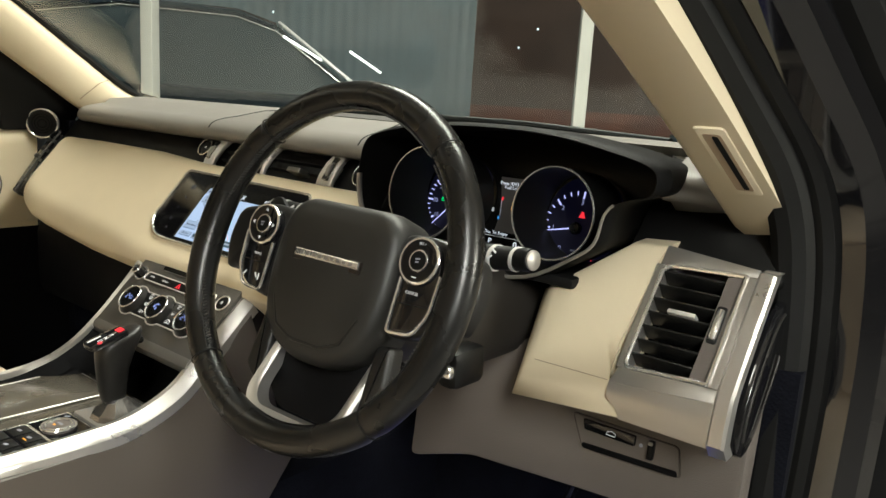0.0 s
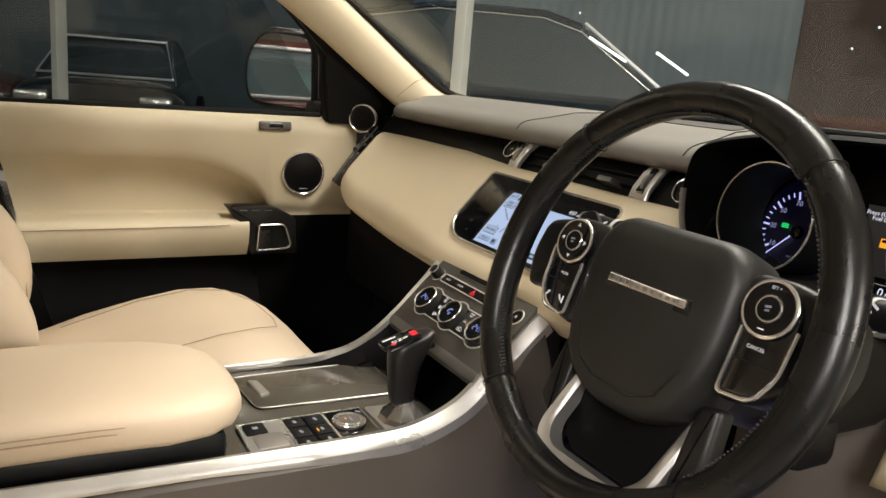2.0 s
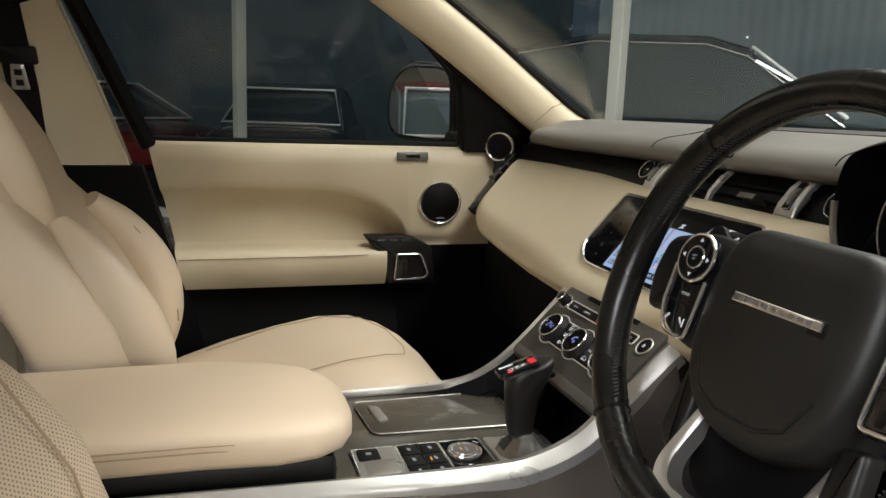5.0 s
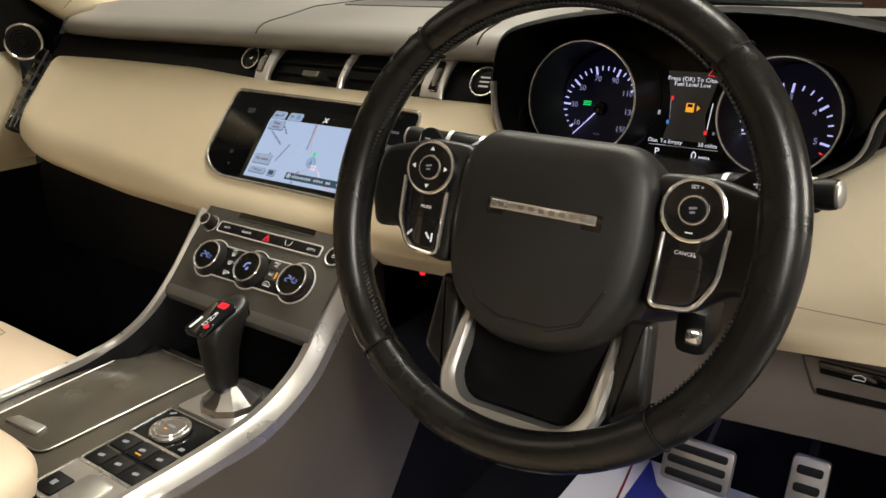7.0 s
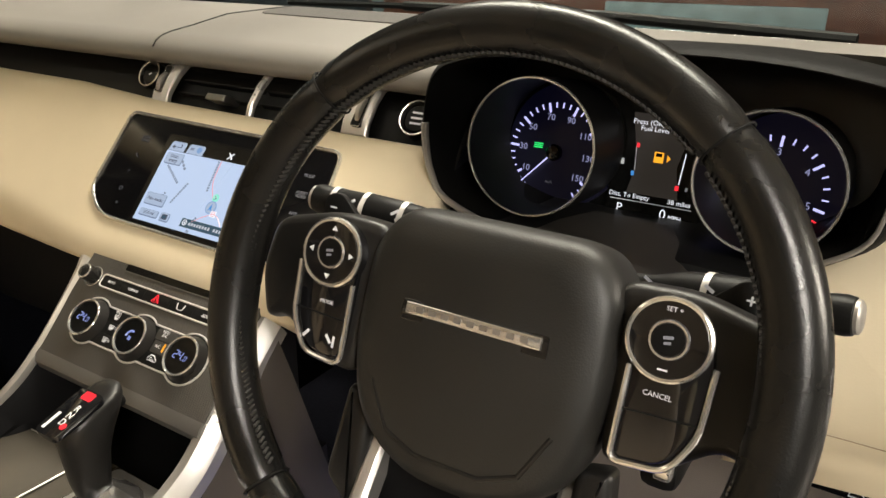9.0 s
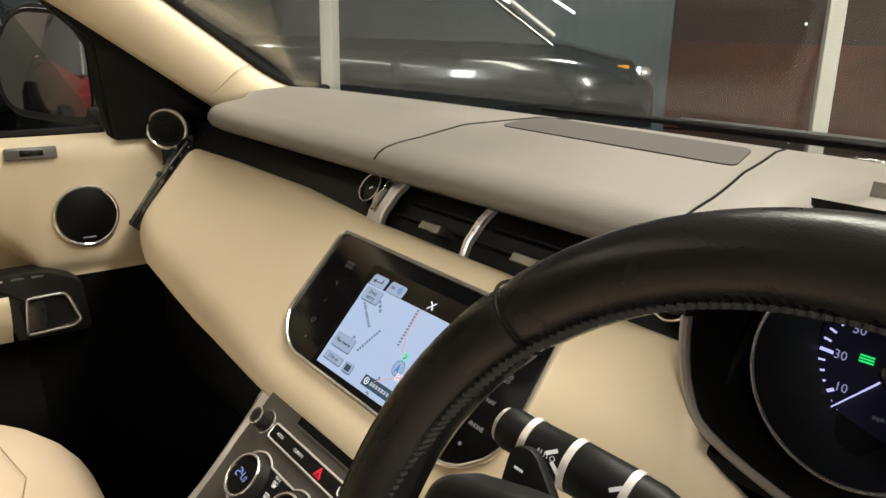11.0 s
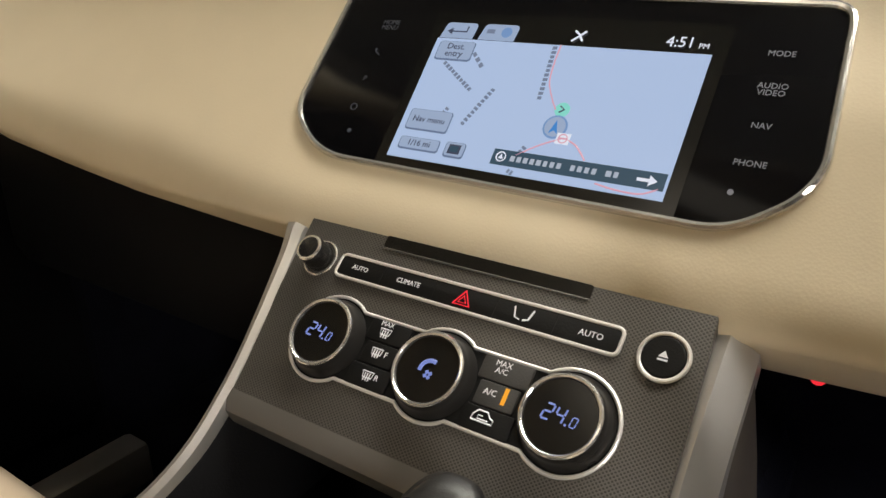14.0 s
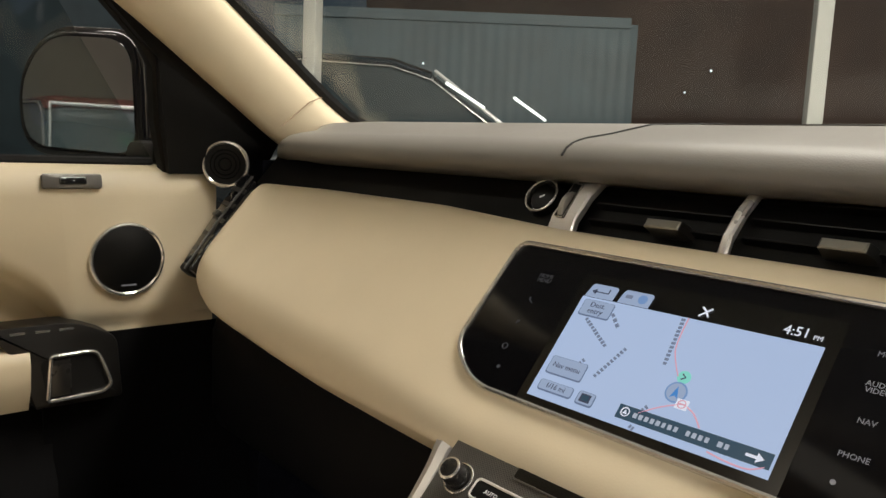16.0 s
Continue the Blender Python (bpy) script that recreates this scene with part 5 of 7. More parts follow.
# ---------------------------------------------------------------- console
def console():
    c = thing("centre_console", "taupe centre console between satin aluminium side rails", "console")
    # rails: (y, z) of their crest
    left = spline([(-0.1420, 0.126, 0.9960), (-0.1410, 0.122, 0.9935), (-0.137, 0.110, 0.9825), (-0.1305, 0.0807, 0.957), (-0.1270, 0.0514, 0.930), (-0.1290, 0.020, 0.902), (-0.140, -0.010, 0.880), (-0.157, -0.045, 0.865), (-0.165, -0.10, 0.859), (-0.165, -0.19, 0.857), (-0.158, -0.42, 0.857), (-0.150, -0.64, 0.857)], 66)
    right = spline([(0.111, 0.130, 0.9925), (0.111, 0.126, 0.9895), (0.111, 0.116, 0.981), (0.111, 0.087, 0.954), (0.1125, 0.0577, 0.928), (0.115, 0.021, 0.898), (0.118, -0.030, 0.880), (0.118, -0.080, 0.875), (0.114, -0.19, 0.8735), (0.104, -0.42, 0.873), (0.098, -0.64, 0.873)], 60)

    def rail(path, w0, w1, name, skew):
        rings = []
        for i, p in enumerate(path):
            a, b = path[max(i - 1, 0)], path[min(i + 1, len(path) - 1)]
            d = (b - a).normalized()
            up = d.cross(X).normalized()
            if up.z < 0:
                up = -up
            far = min(1, max(0, (-0.06 - p.y) / 0.20))
            w = w0 + (w1 - w0) * min(1, i / 20) - 0.0035 * far
            deep = 0.016 - 0.009 * far
            pr = [(-w, -deep), (-w, -0.003), (-w * 0.8, 0.001), (0, 0.003), (w * 0.7, 0.0005 - skew), (w, -0.004 - skew), (w, -deep - skew)]
            rings.append([p + X * x + up * h for x, h in pr])
        return part(name, loft(rings), ALU, c, "satin aluminium side rail")
    rail(left, 0.0095, 0.0052, "side_rail", 0.0)
    rail(right, 0.0115, 0.0125, "side_rail", 0.004)
    # flanks
    def flank(path, sx, out, name, mat, label, bot=0.56):
        rings = []
        for p in path:
            rings.append([p + Vector((sx * 0.004, 0, -0.010)), p + Vector((sx * (0.012), 0.0, -0.018)), p + Vector((sx * 0.6 * out, 0.012, -0.06)), Vector((p.x + sx * out, p.y + 0.06, min(p.z - 0.16, 0.76))), Vector((p.x + sx * out, p.y - 0.10, bot)), Vector((p.x - sx * 0.02, p.y - 0.10, bot)), Vector((p.x - sx * 0.012, p.y, p.z - 0.03))])
        part(name, loft(rings), mat, c, label)
    flank(right, 1, 0.026, "flank", FLANK, "taupe side")
    flank(left, -1, 0.02, "flank", DARKTRIM, "dark side")
    # inner walls beside the recess, under the rails
    for path, sx, nm in ((left, 1, "inner_wall"), (right, -1, "inner_wall")):
        rings = []
        for p in [q for q in path if q.y > -0.30]:
            rings.append([p + Vector((sx * 0.004, 0, -0.006)), p + Vector((sx * 0.016, 0.006, -0.024)), Vector((p.x + sx * 0.020, p.y + 0.03, min(0.846, p.z - 0.03))), Vector((p.x, p.y + 0.03, min(0.84, p.z - 0.04)))])
        part(nm, loft(rings), DARKTRIM, c)
    deck = rpoly([(-0.164, -0.44), (0.106, -0.44), (0.112, -0.05), (0.108, 0.034), (-0.16, 0.034)], 0.004)
    part("deck", prism(deck, -0.03, -0.002, CON, 0.001), TAUPEGLOSS, c, "taupe lacquered deck")
    part("recess_floor", prism([(-0.155, 0.03), (0.11, 0.03), (0.11, 0.20), (-0.155, 0.20)], -0.06, -0.035, CON), BLACKPLASTIC, c)
    part("recess_back", block((-0.01, 0.150, 0.90), (0.25, 0.02, 0.16), 0.0), BLACKPLASTIC, c)
    lid = rpoly([(-0.137, -0.176), (-0.035, -0.168), (-0.026, 0.022), (-0.140, 0.022)], [0.010, 0.012, 0.004, 0.004])
    l = part("sliding_lid", prism(lid, -0.002, 0.0012, CON, 0.001), TAUPEGLOSS, c, "glossy taupe sliding lid")
    part("groove", outline_tube(lid, 0.0006, 0.0009, CON, 5), SATIN, l)
    part("grip", prism(rpoly([(-0.118, -0.160), (-0.064, -0.156), (-0.068, -0.142), (-0.112, -0.147)], 0.004), 0.001, 0.0045, CON, 0.002), ALU, l, "small metal grip")
    # switch plates
    for k, (y0, y1) in enumerate(((-0.203, -0.153), (-0.151, -0.102), (-0.100, -0.051))):
        o = rrect(0.0435, (y0 + y1) / 2, 0.082, y1 - y0, 0.003)
        s = part("switch_plate", prism(o, -0.002, 0.0015, CON), ALU if k == 0 else GLOSSBLACK, c, ("satin parking brake plate", "black switch plate", "black plate with terrain dial")[k])
        part("rim", outline_tube(o, 0.0012, 0.0011, CON), CHROME, s)
        if k == 0:
            part("switch", prism(rrect(0.021, -0.186, 0.026, 0.024, 0.003), 0.001, 0.004, CON, 0.001), BLACKPLASTIC, s, "black parking brake switch")
            bar(0.021, -0.186, 0.006, 0.006, CON, DIMPRINT, s, "mark", 0.004)
            part("scoop", prism(rrect(0.052, -0.176, 0.036, 0.036, 0.008), 0.001, 0.003, CON, 0.002), SATIN, s)
        if k == 1:
            for i in range(3):
                for j in range(2):
                    part("key", prism(rrect(0.018 + 0.026 * i, -0.139 + 0.025 * j, 0.023, 0.021, 0.002), 0.001, 0.0030, CON, 0.0008), BLACKPLASTIC, s)
                    bar(0.018 + 0.026 * i, -0.139 + 0.025 * j, 0.007, 0.0035, CON, DIMPRINT, s, "mark", 0.003, 12, 0.001)
            bar(0.046, -0.120, 0.0080, 0.0016, CON, GLOWAMBER, s, "lamp", 0.0033)
        if k == 2:
            m = shift(CON, 0.038, -0.0785)
            dl = part("dial", lathe([(0.0185, 0.0), (0.0185, 0.0045), (0.0172, 0.0060), (0.0160, 0.0056), (0.0140, 0.0062), (0.0005, 0.0066)], m, 40), TAUPE, s, "round terrain dial with chrome rings")
            part("rim", outline_tube(circle(0, 0, 0.0186, 40), 0.0050, 0.0016, m), CHROME, dl)
            part("rim", outline_tube(circle(0, 0, 0.0145, 36), 0.0062, 0.0010, m), CHROME, dl)
            bar(0, 0.002, 0.010, 0.0030, m, DIMPRINT, dl, "mark", 0.0066)
            bar(-0.002, -0.004, 0.004, 0.0020, m, GLOWAMBER, dl, "lamp", 0.0066)
            bar(0.013, -0.057, 0.007, 0.003, CON, DIMPRINT, s, "mark", 0.0016, 40)
            bar(0.072, -0.092, 0.006, 0.004, CON, DIMPRINT, s, "mark", 0.0016)


def gear_selector():
    g = thing("gear_selector", "black gear selector on a bright metal gate with red lit letters", "gear lever")
    o = rpoly([(0.003, -0.046), (0.087, -0.046), (0.092, 0.018), (0.080, 0.030), (0.010, 0.030)], 0.006)
    part("gate", prism(o, -0.002, 0.0022, CON, 0.001), ALU, g, "satin metal gate")
    part("boot", lathe([(0.033, 0.002), (0.030, 0.008), (0.024, 0.012), (0.016, 0.020), (0.010, 0.024), (0.0005, 0.025)], fr((0.046, -0.010, 0.853), X, (0, 1, 0)), 10), BOOTMETAL, g, "faceted dark chrome boot", smooth=20)
    part("neck", tube([(0.042, -0.010, 0.862), (0.043, -0.008, 0.895)], 0.009, n=16), CHROME, g)
    rings = []
    for t, w, dp in ((0.0, 0.008, 0.011), (0.05, 0.0112, 0.0140), (0.2, 0.0132, 0.0160), (0.45, 0.0150, 0.0185), (0.65, 0.0168, 0.0225), (0.80, 0.0182, 0.0262), (0.90, 0.0182, 0.0268), (0.96, 0.0165, 0.0248), (0.99, 0.0125, 0.0200), (1.0, 0.007, 0.012)):
        y, z = -0.014 + 0.010 * t - 0.006 * math.sin(3.1 * t), 0.872 + 0.089 * t
        rings.append([(0.043 + 0.004 * t + a, y + b, z + b * 0.30 * t) for a, b in superloop(0, 0, w, dp, 2.7, 24)])
    part("grip", loft(rings), BLACKLEATHER, g, "black leather grip", 60)
    T = fr((0.0475, -0.022, 0.9570), X, (0, 0.958, 0.287))
    pl = part("display", prism(rpoly([(-0.013, -0.026), (0.013, -0.026), (0.0145, 0.022), (-0.0145, 0.022)], 0.006), -0.004, 0.0018, T, 0.001), GLOSSBLACK, g, "black display with red letters")
    part("lamp", prism(rrect(0.001, 0.0160, 0.012, 0.008, 0.002), 0.0018, 0.0024, T), GLOWRED, pl)
    words("R\nN\nD", 0.0085, shift(T, 0.004, -0.004, 0.0019), PRINT, pl)
    part("lamp", prism(circle(0.009, -0.014, 0.0030, 12), 0.0018, 0.0023, T), GLOWRED, pl)
    bar(-0.007, -0.013, 0.003, 0.017, T, PRINT, pl, "mark", 0.0019)
    part("release_button", block((0.034, 0.014, 0.0), (0.010, 0.014, 0.010), 0.004, fr((0.0335, 0.002, 0.946), X, (0, 1, 0)) @ Matrix.Translation((-0.02, 0, 0))), BLACKPLASTIC, g)


def armrest():
    a = thing("padded_armrest", "cream stitched leather armrest over the centre console", "armrest")
    rings = []
    for y, hw, z0, z1 in ((-0.72, 0.108, 0.885, 0.935), (-0.5, 0.112, 0.882, 0.937), (-0.36, 0.112, 0.880, 0.938), (-0.29, 0.107, 0.880, 0.937), (-0.25, 0.095, 0.882, 0.934), (-0.225, 0.076, 0.886, 0.928), (-0.212, 0.052, 0.893, 0.920), (-0.208, 0.028, 0.900, 0.914)):
        cx = -0.014 + 0.018 * min(1, max(0, (y + 0.36) / 0.15)) * 1.2
        rings.append([(cx + p, y, q) for p, q in superloop(0, (z0 + z1) / 2, hw, (z1 - z0) / 2, 3.4, 36)])
    part("cushion", loft(rings), SEATLEATHER, a, "cream leather cushion", 60)
    for dz in (0.0, 0.006):
        part("stitching", tube([(0.0985 - 0.0008 * dz / 0.006, -0.70, 0.913 + dz), (0.0990, -0.5, 0.913 + dz), (0.0990, -0.36, 0.912 + dz), (0.0985, -0.30, 0.910 + dz), (0.0920, -0.262, 0.908 + dz)], 0.0008, n=4), STITCH, a)
    part("base", block((-0.018, -0.47, 0.868), (0.20, 0.48, 0.045), 0.012), BLACKPLASTIC, a, "black plastic base")
    m = fr((0.050, -0.245, 0.868), (0, 1, 0), (0, 0, 1))
    part("hinge_knob", lathe([(0.016, -0.02), (0.016, 0.020), (0.012, 0.024), (0.0005, 0.024)], m, 20), BLACKPLASTIC, a)


# ---------------------------------------------------------------- seats
def seat(cx, label, dy=0.0, dz=0.0, wall=None):
    s = thing("front_seat", label, "car seat", "front seats")
    # cushion
    rings = []
    for y, hw, z0, z1 in ((-0.47, 0.20, 0.70, 0.79), (-0.40, 0.215, 0.69, 0.820), (-0.32, 0.225, 0.69, 0.848), (-0.24, 0.228, 0.69, 0.870), (-0.17, 0.230, 0.69, 0.884), (-0.11, 0.229, 0.69, 0.884), (-0.06, 0.226, 0.69, 0.868), (-0.02, 0.220, 0.70, 0.842), (0.015, 0.210, 0.71, 0.808), (0.035, 0.19, 0.725, 0.780), (0.042, 0.16, 0.745, 0.765)):
        ring_ = []
        for p, q in superloop(0, 0, hw, 1, 2.9, 48):
            dish = 0.012 * (abs(p) / hw) ** 2 * (1 - (abs(p) / hw) ** 6) + 0.003
            ring_.append((cx + p, y + dy, dz + (z0 + z1) / 2 + q * (z1 - z0) / 2 + (dish if q > 0 else 0)))
        rings.append(ring_)
    part("cushion", loft(rings), SEATLEATHER, s, "cream leather cushion", 60)
    for sx in (-1, 1):
        part("seam", tube([Vector(q) + Vector((0, dy, dz)) for q in ((cx + sx * 0.12, -0.36, 0.838), (cx + sx * 0.125, -0.24, 0.874), (cx + sx * 0.120, -0.16, 0.889), (cx + sx * 0.105, -0.10, 0.889), (cx + sx * 0.07, -0.06, 0.876), (cx, -0.045, 0.866))], 0.0008, n=5), STITCH, s)
    # backrest: lower part with wings, upper part narrower
    def back(zs, name, mat, lab, p=3.2):
        rings = []
        for z, hw, yf, th, wing in zs:
            ring_ = []
            for a, b in superloop(0, 0, hw, 1, p, 48):
                f = (abs(a) / hw)
                y = yf - th / 2 + b * th / 2 + (wing * f ** 3 if b > 0 else 0)
                ring_.append((cx + a, y, z))
            rings.append(ring_)
        return part(name, loft(rings), mat, s, lab, 60)
    back([(0.80, 0.20, -0.42, 0.10, 0.015), (0.84, 0.215, -0.435, 0.11, 0.030), (0.90, 0.225, -0.455, 0.12, 0.055), (0.96, 0.228, -0.480, 0.12, 0.060), (1.02, 0.225, -0.515, 0.12, 0.050), (1.08, 0.215, -0.550, 0.115, 0.030), (1.13, 0.200, -0.582, 0.11, 0.010), (1.16, 0.18, -0.605, 0.10, 0.0)],
         "lower_backrest", wall or SEATLEATHER, "cream leather backrest with side wings")
    back([(1.06, 0.17, -0.545, 0.10, 0.0), (1.11, 0.205, -0.562, 0.10, 0.006), (1.17, 0.205, -0.590, 0.10, 0.012), (1.23, 0.190, -0.625, 0.095, 0.012), (1.27, 0.165, -0.650, 0.085, 0.008), (1.29, 0.13, -0.668, 0.06, 0.0)],
         "upper_backrest", SEATLEATHER, "cream leather shoulder panel")
    for sx in (-1, 1) if wall is None else ():
        # shoulder wings and side bolsters
        line = spline([(cx + sx * 0.085, -0.670, 1.280), (cx + sx * 0.138, -0.628, 1.235), (cx + sx * 0.158, -0.588, 1.16), (cx + sx * 0.142, -0.562, 1.09), (cx + sx * 0.110, -0.545, 1.050)], 20)
        if sx > 0:
            part("shoulder_wing", tube(line, 0.03, n=16, flat=0.8, radii=[0.010 + 0.024 * math.sin(math.pi * (0.10 + 0.84 * i / (len(line) - 1))) for i in range(len(line))]), SEATLEATHER, s, "stitched shoulder wing", 60)
            part("seam", tube([p + Vector((-sx * 0.018, 0.022, 0.0)) for p in line[3:-3]], 0.0011, n=5), STITCH, s)
        line = spline([(cx + sx * 0.140, -0.535, 1.075), (cx + sx * 0.172, -0.492, 1.02), (cx + sx * 0.182, -0.452, 0.95), (cx + sx * 0.176, -0.436, 0.88), (cx + sx * 0.165, -0.440, 0.81)], 20)
        part("side_bolster", tube(line, 0.05, n=18, flat=0.85, radii=[0.010 + 0.040 * math.sin(math.pi * (0.08 + 0.80 * i / (len(line) - 1))) for i in range(len(line))]), SEATLEATHER, s, "padded side bolster", 60)
        part("seam", tube([p + Vector((-sx * 0.030, 0.031, 0.0)) for p in line[4:-4]], 0.0011, n=5), STITCH, s)
    if wall is None:
        part("fold", tube([(cx - 0.11, -0.447, 0.875), (cx, -0.440, 0.868), (cx + 0.11, -0.447, 0.875)], 0.009, n=10, flat=0.6), SEATLEATHER, s, "soft leather fold", 60)
    for sx in (-1, 1) if wall else ():
        part("seam", tube([(cx + sx * 0.160, -0.432, 0.87), (cx + sx * 0.172, -0.455, 0.95), (cx + sx * 0.168, -0.50, 1.03), (cx + sx * 0.150, -0.55, 1.10), (cx + sx * 0.145, -0.585, 1.17), (cx + sx * 0.13, -0.63, 1.25)], 0.0014, n=5), STITCH, s)
    rings = []
    for z, hw, yf, th in ((1.285, 0.085, -0.665, 0.05), (1.295, 0.115, -0.645, 0.09), (1.33, 0.132, -0.632, 0.11), (1.39, 0.135, -0.632, 0.115), (1.43, 0.125, -0.640, 0.105), (1.46, 0.10, -0.655, 0.08), (1.47, 0.06, -0.67, 0.05)):
        rings.append([(cx + a, yf - th / 2 + b, z) for a, b in superloop(0, 0, hw, th / 2, 3.0, 36)])
    part("headrest", loft(rings), SEATLEATHER, s, "cream leather headrest", 60)
    for sx in (-1, 1):
        part("headrest_post", tube([(cx + sx * 0.05, -0.69, 1.24), (cx + sx * 0.05, -0.69, 1.32)], 0.006, n=10), CHROME, s)
    part("base", block((cx, -0.22, 0.63), (0.40, 0.42, 0.16), 0.02), BLACKPLASTIC, s, "black seat base")


# ---------------------------------------------------------------- passenger door and pillars
def passenger_door():
    d = thing("passenger_door", "closed passenger door with cream leather trim and black lower part", "car door")

    def strip(rows, y0, y1, skew, mat, name, label, ny=26):
        """A moulded strip along the door: rows of (height, how far it stands into the cabin)."""
        rings = []
        for k in range(ny + 1):
            t = k / ny
            ring_ = []
            for z, dx in rows:
                zz = z(t) if callable(z) else z
                y = y0 + (y1 - y0) * t - skew * (zz - 0.87) * (1 - t)
                ring_.append((-0.760 + (dx(t) if callable(dx) else dx), y, zz))
            ring_ += [(-0.815, ring_[-1][1], ring_[-1][2]), (-0.815, ring_[0][1], ring_[0][2])]
            rings.append(ring_)
        return part(name, loft(rings), mat, d, label, 50)

    up = lambda t: 0.018 - 0.010 * max(0, (t - 0.75) / 0.25) ** 2
    fade = lambda a, b, s0=0.62, s1=0.86: (lambda t: a + (b - a) * min(1, max(0, (t - s0) / (s1 - s0))))
    # the pull recess ends in a curve that sweeps down beside the loudspeaker
    sweep = lambda t: min(1.0, max(0.0, (t - 0.40) / 0.31))
    edge = lambda t: 1.066 - 0.106 * (1 - math.sqrt(1 - sweep(t) ** 2))
    below = lambda f: (lambda t: 0.948 + (edge(t) - 0.012 - 0.948) * f)
    deep = lambda a: (lambda t: a if sweep(t) < 1 else 0.010)
    strip([(1.160, -0.012), (1.157, 0.006), (1.150, 0.016), (1.12, 0.022), (lambda t: edge(t) + 0.022, up), (lambda t: edge(t) + 0.006, 0.014), (edge, 0.009), (below(1.0), deep(-0.020)), (below(0.80), deep(-0.032)), (below(0.35), deep(-0.034)), (below(0.08), deep(-0.030)), (0.946, deep(-0.004))],
          -0.40, 0.235, 0.21, CREAM, "upper_trim", "cream leather upper trim", 64)
    strip([(0.952, 0.0), (0.950, 0.030), (0.943, 0.044), (0.93, 0.048), (0.90, 0.044), (0.872, 0.030), (0.868, 0.0)], -0.40, 0.00, 0.21, CREAM, "arm_ledge", "cream leather arm ledge")
    part("stitching", tube([(-0.712, -0.41, 0.9345), (-0.7115, -0.25, 0.9355), (-0.7115, -0.10, 0.9365), (-0.712, -0.04, 0.938)], 0.0010, n=4), STITCH, d)
    strip([(0.950, 0.010), (0.93, 0.012), (0.872, 0.012), (0.80, 0.008), (0.70, 0.02), (0.56, 0.03)], 0.02, 0.30, 0.0, DARKTRIM, "front_lower_trim", "black lower trim", 6)
    strip([(0.868, 0.006), (0.80, 0.010), (0.775, 0.030), (0.70, 0.034), (0.56, 0.03)], -0.40, 0.03, 0.21, DARKTRIM, "lower_trim", "black lower trim", 8)
    # loudspeaker
    S = fr((-0.742, 0.118, 1.042), (0, 1, 0), (0, 0, 1))
    sp = part("loudspeaker", lathe([(0.043, -0.01), (0.043, 0.004), (0.040, 0.006), (0.0005, 0.007)], S, 44), BLACKPLASTIC, d, "round black loudspeaker with chrome ring")
    part("ring", outline_tube(circle(0, 0, 0.0438, 44), 0.004, 0.0028, S, 8), CHROME, sp)
    bar(0, -0.032, 0.018, 0.002, S, DIMPRINT, sp, "bar", 0.007)
    # handle
    D = fr((-0.722, 0, 0), (0, 1, 0), (0, 0, 1))
    ho = rpoly([(-0.045, 0.975), (0.05, 0.975), (0.098, 0.952), (0.104, 0.874), (0.006, 0.874), (-0.016, 0.938)], [0.004, 0.02, 0.015, 0.006, 0.003, 0.01])
    h = part("handle_panel", prism(ho, -0.035, 0.004, D, 0.003), BLACKLEATHER, d, "black handle panel")
    part("handle_cup", prism(rpoly([(0.010, 0.932), (0.072, 0.934), (0.086, 0.890), (0.018, 0.882)], 0.01), 0.002, 0.0046, D), RUBBER, h)
    part("handle", tube([D @ Vector((x, y, 0.0055)) for x, y in rpoly([(0.022, 0.936), (0.074, 0.937), (0.090, 0.892), (0.080, 0.884), (0.018, 0.882)], [0.004, 0.012, 0.008, 0.006, 0.004])], 0.0026, True, 8), CHROME, h, "chrome door handle")
    part("grip_plate", prism(rpoly([(0.024, 0.930), (0.044, 0.931), (0.044, 0.888), (0.022, 0.887)], 0.003), 0.003, 0.0058, D, 0.001), DARKMETAL, h, "dark metal grip plate")
    for k in range(3):
        bar(-0.012 + 0.026 * k, 0.967, 0.016, 0.003, D, CHROME, h, "switch", 0.004)
    # lock switch on the sill
    L = fr((-0.738, 0.055, 1.1395), (0, 1, 0), (-0.25, 0, 0.97))
    k = part("lock_switch", prism(rrect(0, 0, 0.066, 0.017, 0.003), -0.004, 0.003, L, 0.001), PANELPLAIN, d, "dark metal lock switch")
    part("rocker", prism(rrect(0.0, 0, 0.030, 0.009, 0.002), 0.002, 0.0045, L, 0.001), GLOSSBLACK, k)
    # window frame and glass
    frame_ = [(0.165, 1.160), (0.150, 1.290), (-0.060, 1.480)]
    part("window_frame", tube([(-0.755 + 0.33 * max(0, z - 1.2), y, z) for y, z in ((0.175, 1.150), (0.160, 1.22), (0.150, 1.285), (0.130, 1.315), (-0.055, 1.480), (-0.12, 1.53))], 0.012, n=8), BLACKPLASTIC, d, "black window frame")
    part("window_frame", tube([(-0.755, -0.46, 1.15), (-0.69, -0.53, 1.32), (-0.63, -0.62, 1.52)], 0.016, n=8), BLACKPLASTIC, d, "black window frame")
    part("window_seal", tube([(-0.772, -0.48, 1.160), (-0.772, 0.16, 1.162)], 0.007, n=8), RUBBER, d)
    gl = part("window_pane", loft([[(-0.782, -0.50, 1.155), (-0.782, 0.17, 1.155), (-0.778, 0.17, 1.155), (-0.778, -0.50, 1.155)], [(-0.680, -0.62, 1.52), (-0.680, -0.08, 1.52), (-0.676, -0.08, 1.52), (-0.676, -0.62, 1.52)]]), WINDOWGLASS, d, "tinted window pane")
    gl.visible_shadow = False
    # black corner panel with tweeter
    corner = [(0.17, 1.150), (0.30, 1.150), (0.335, 1.215), (0.15, 1.335), (0.145, 1.29)]
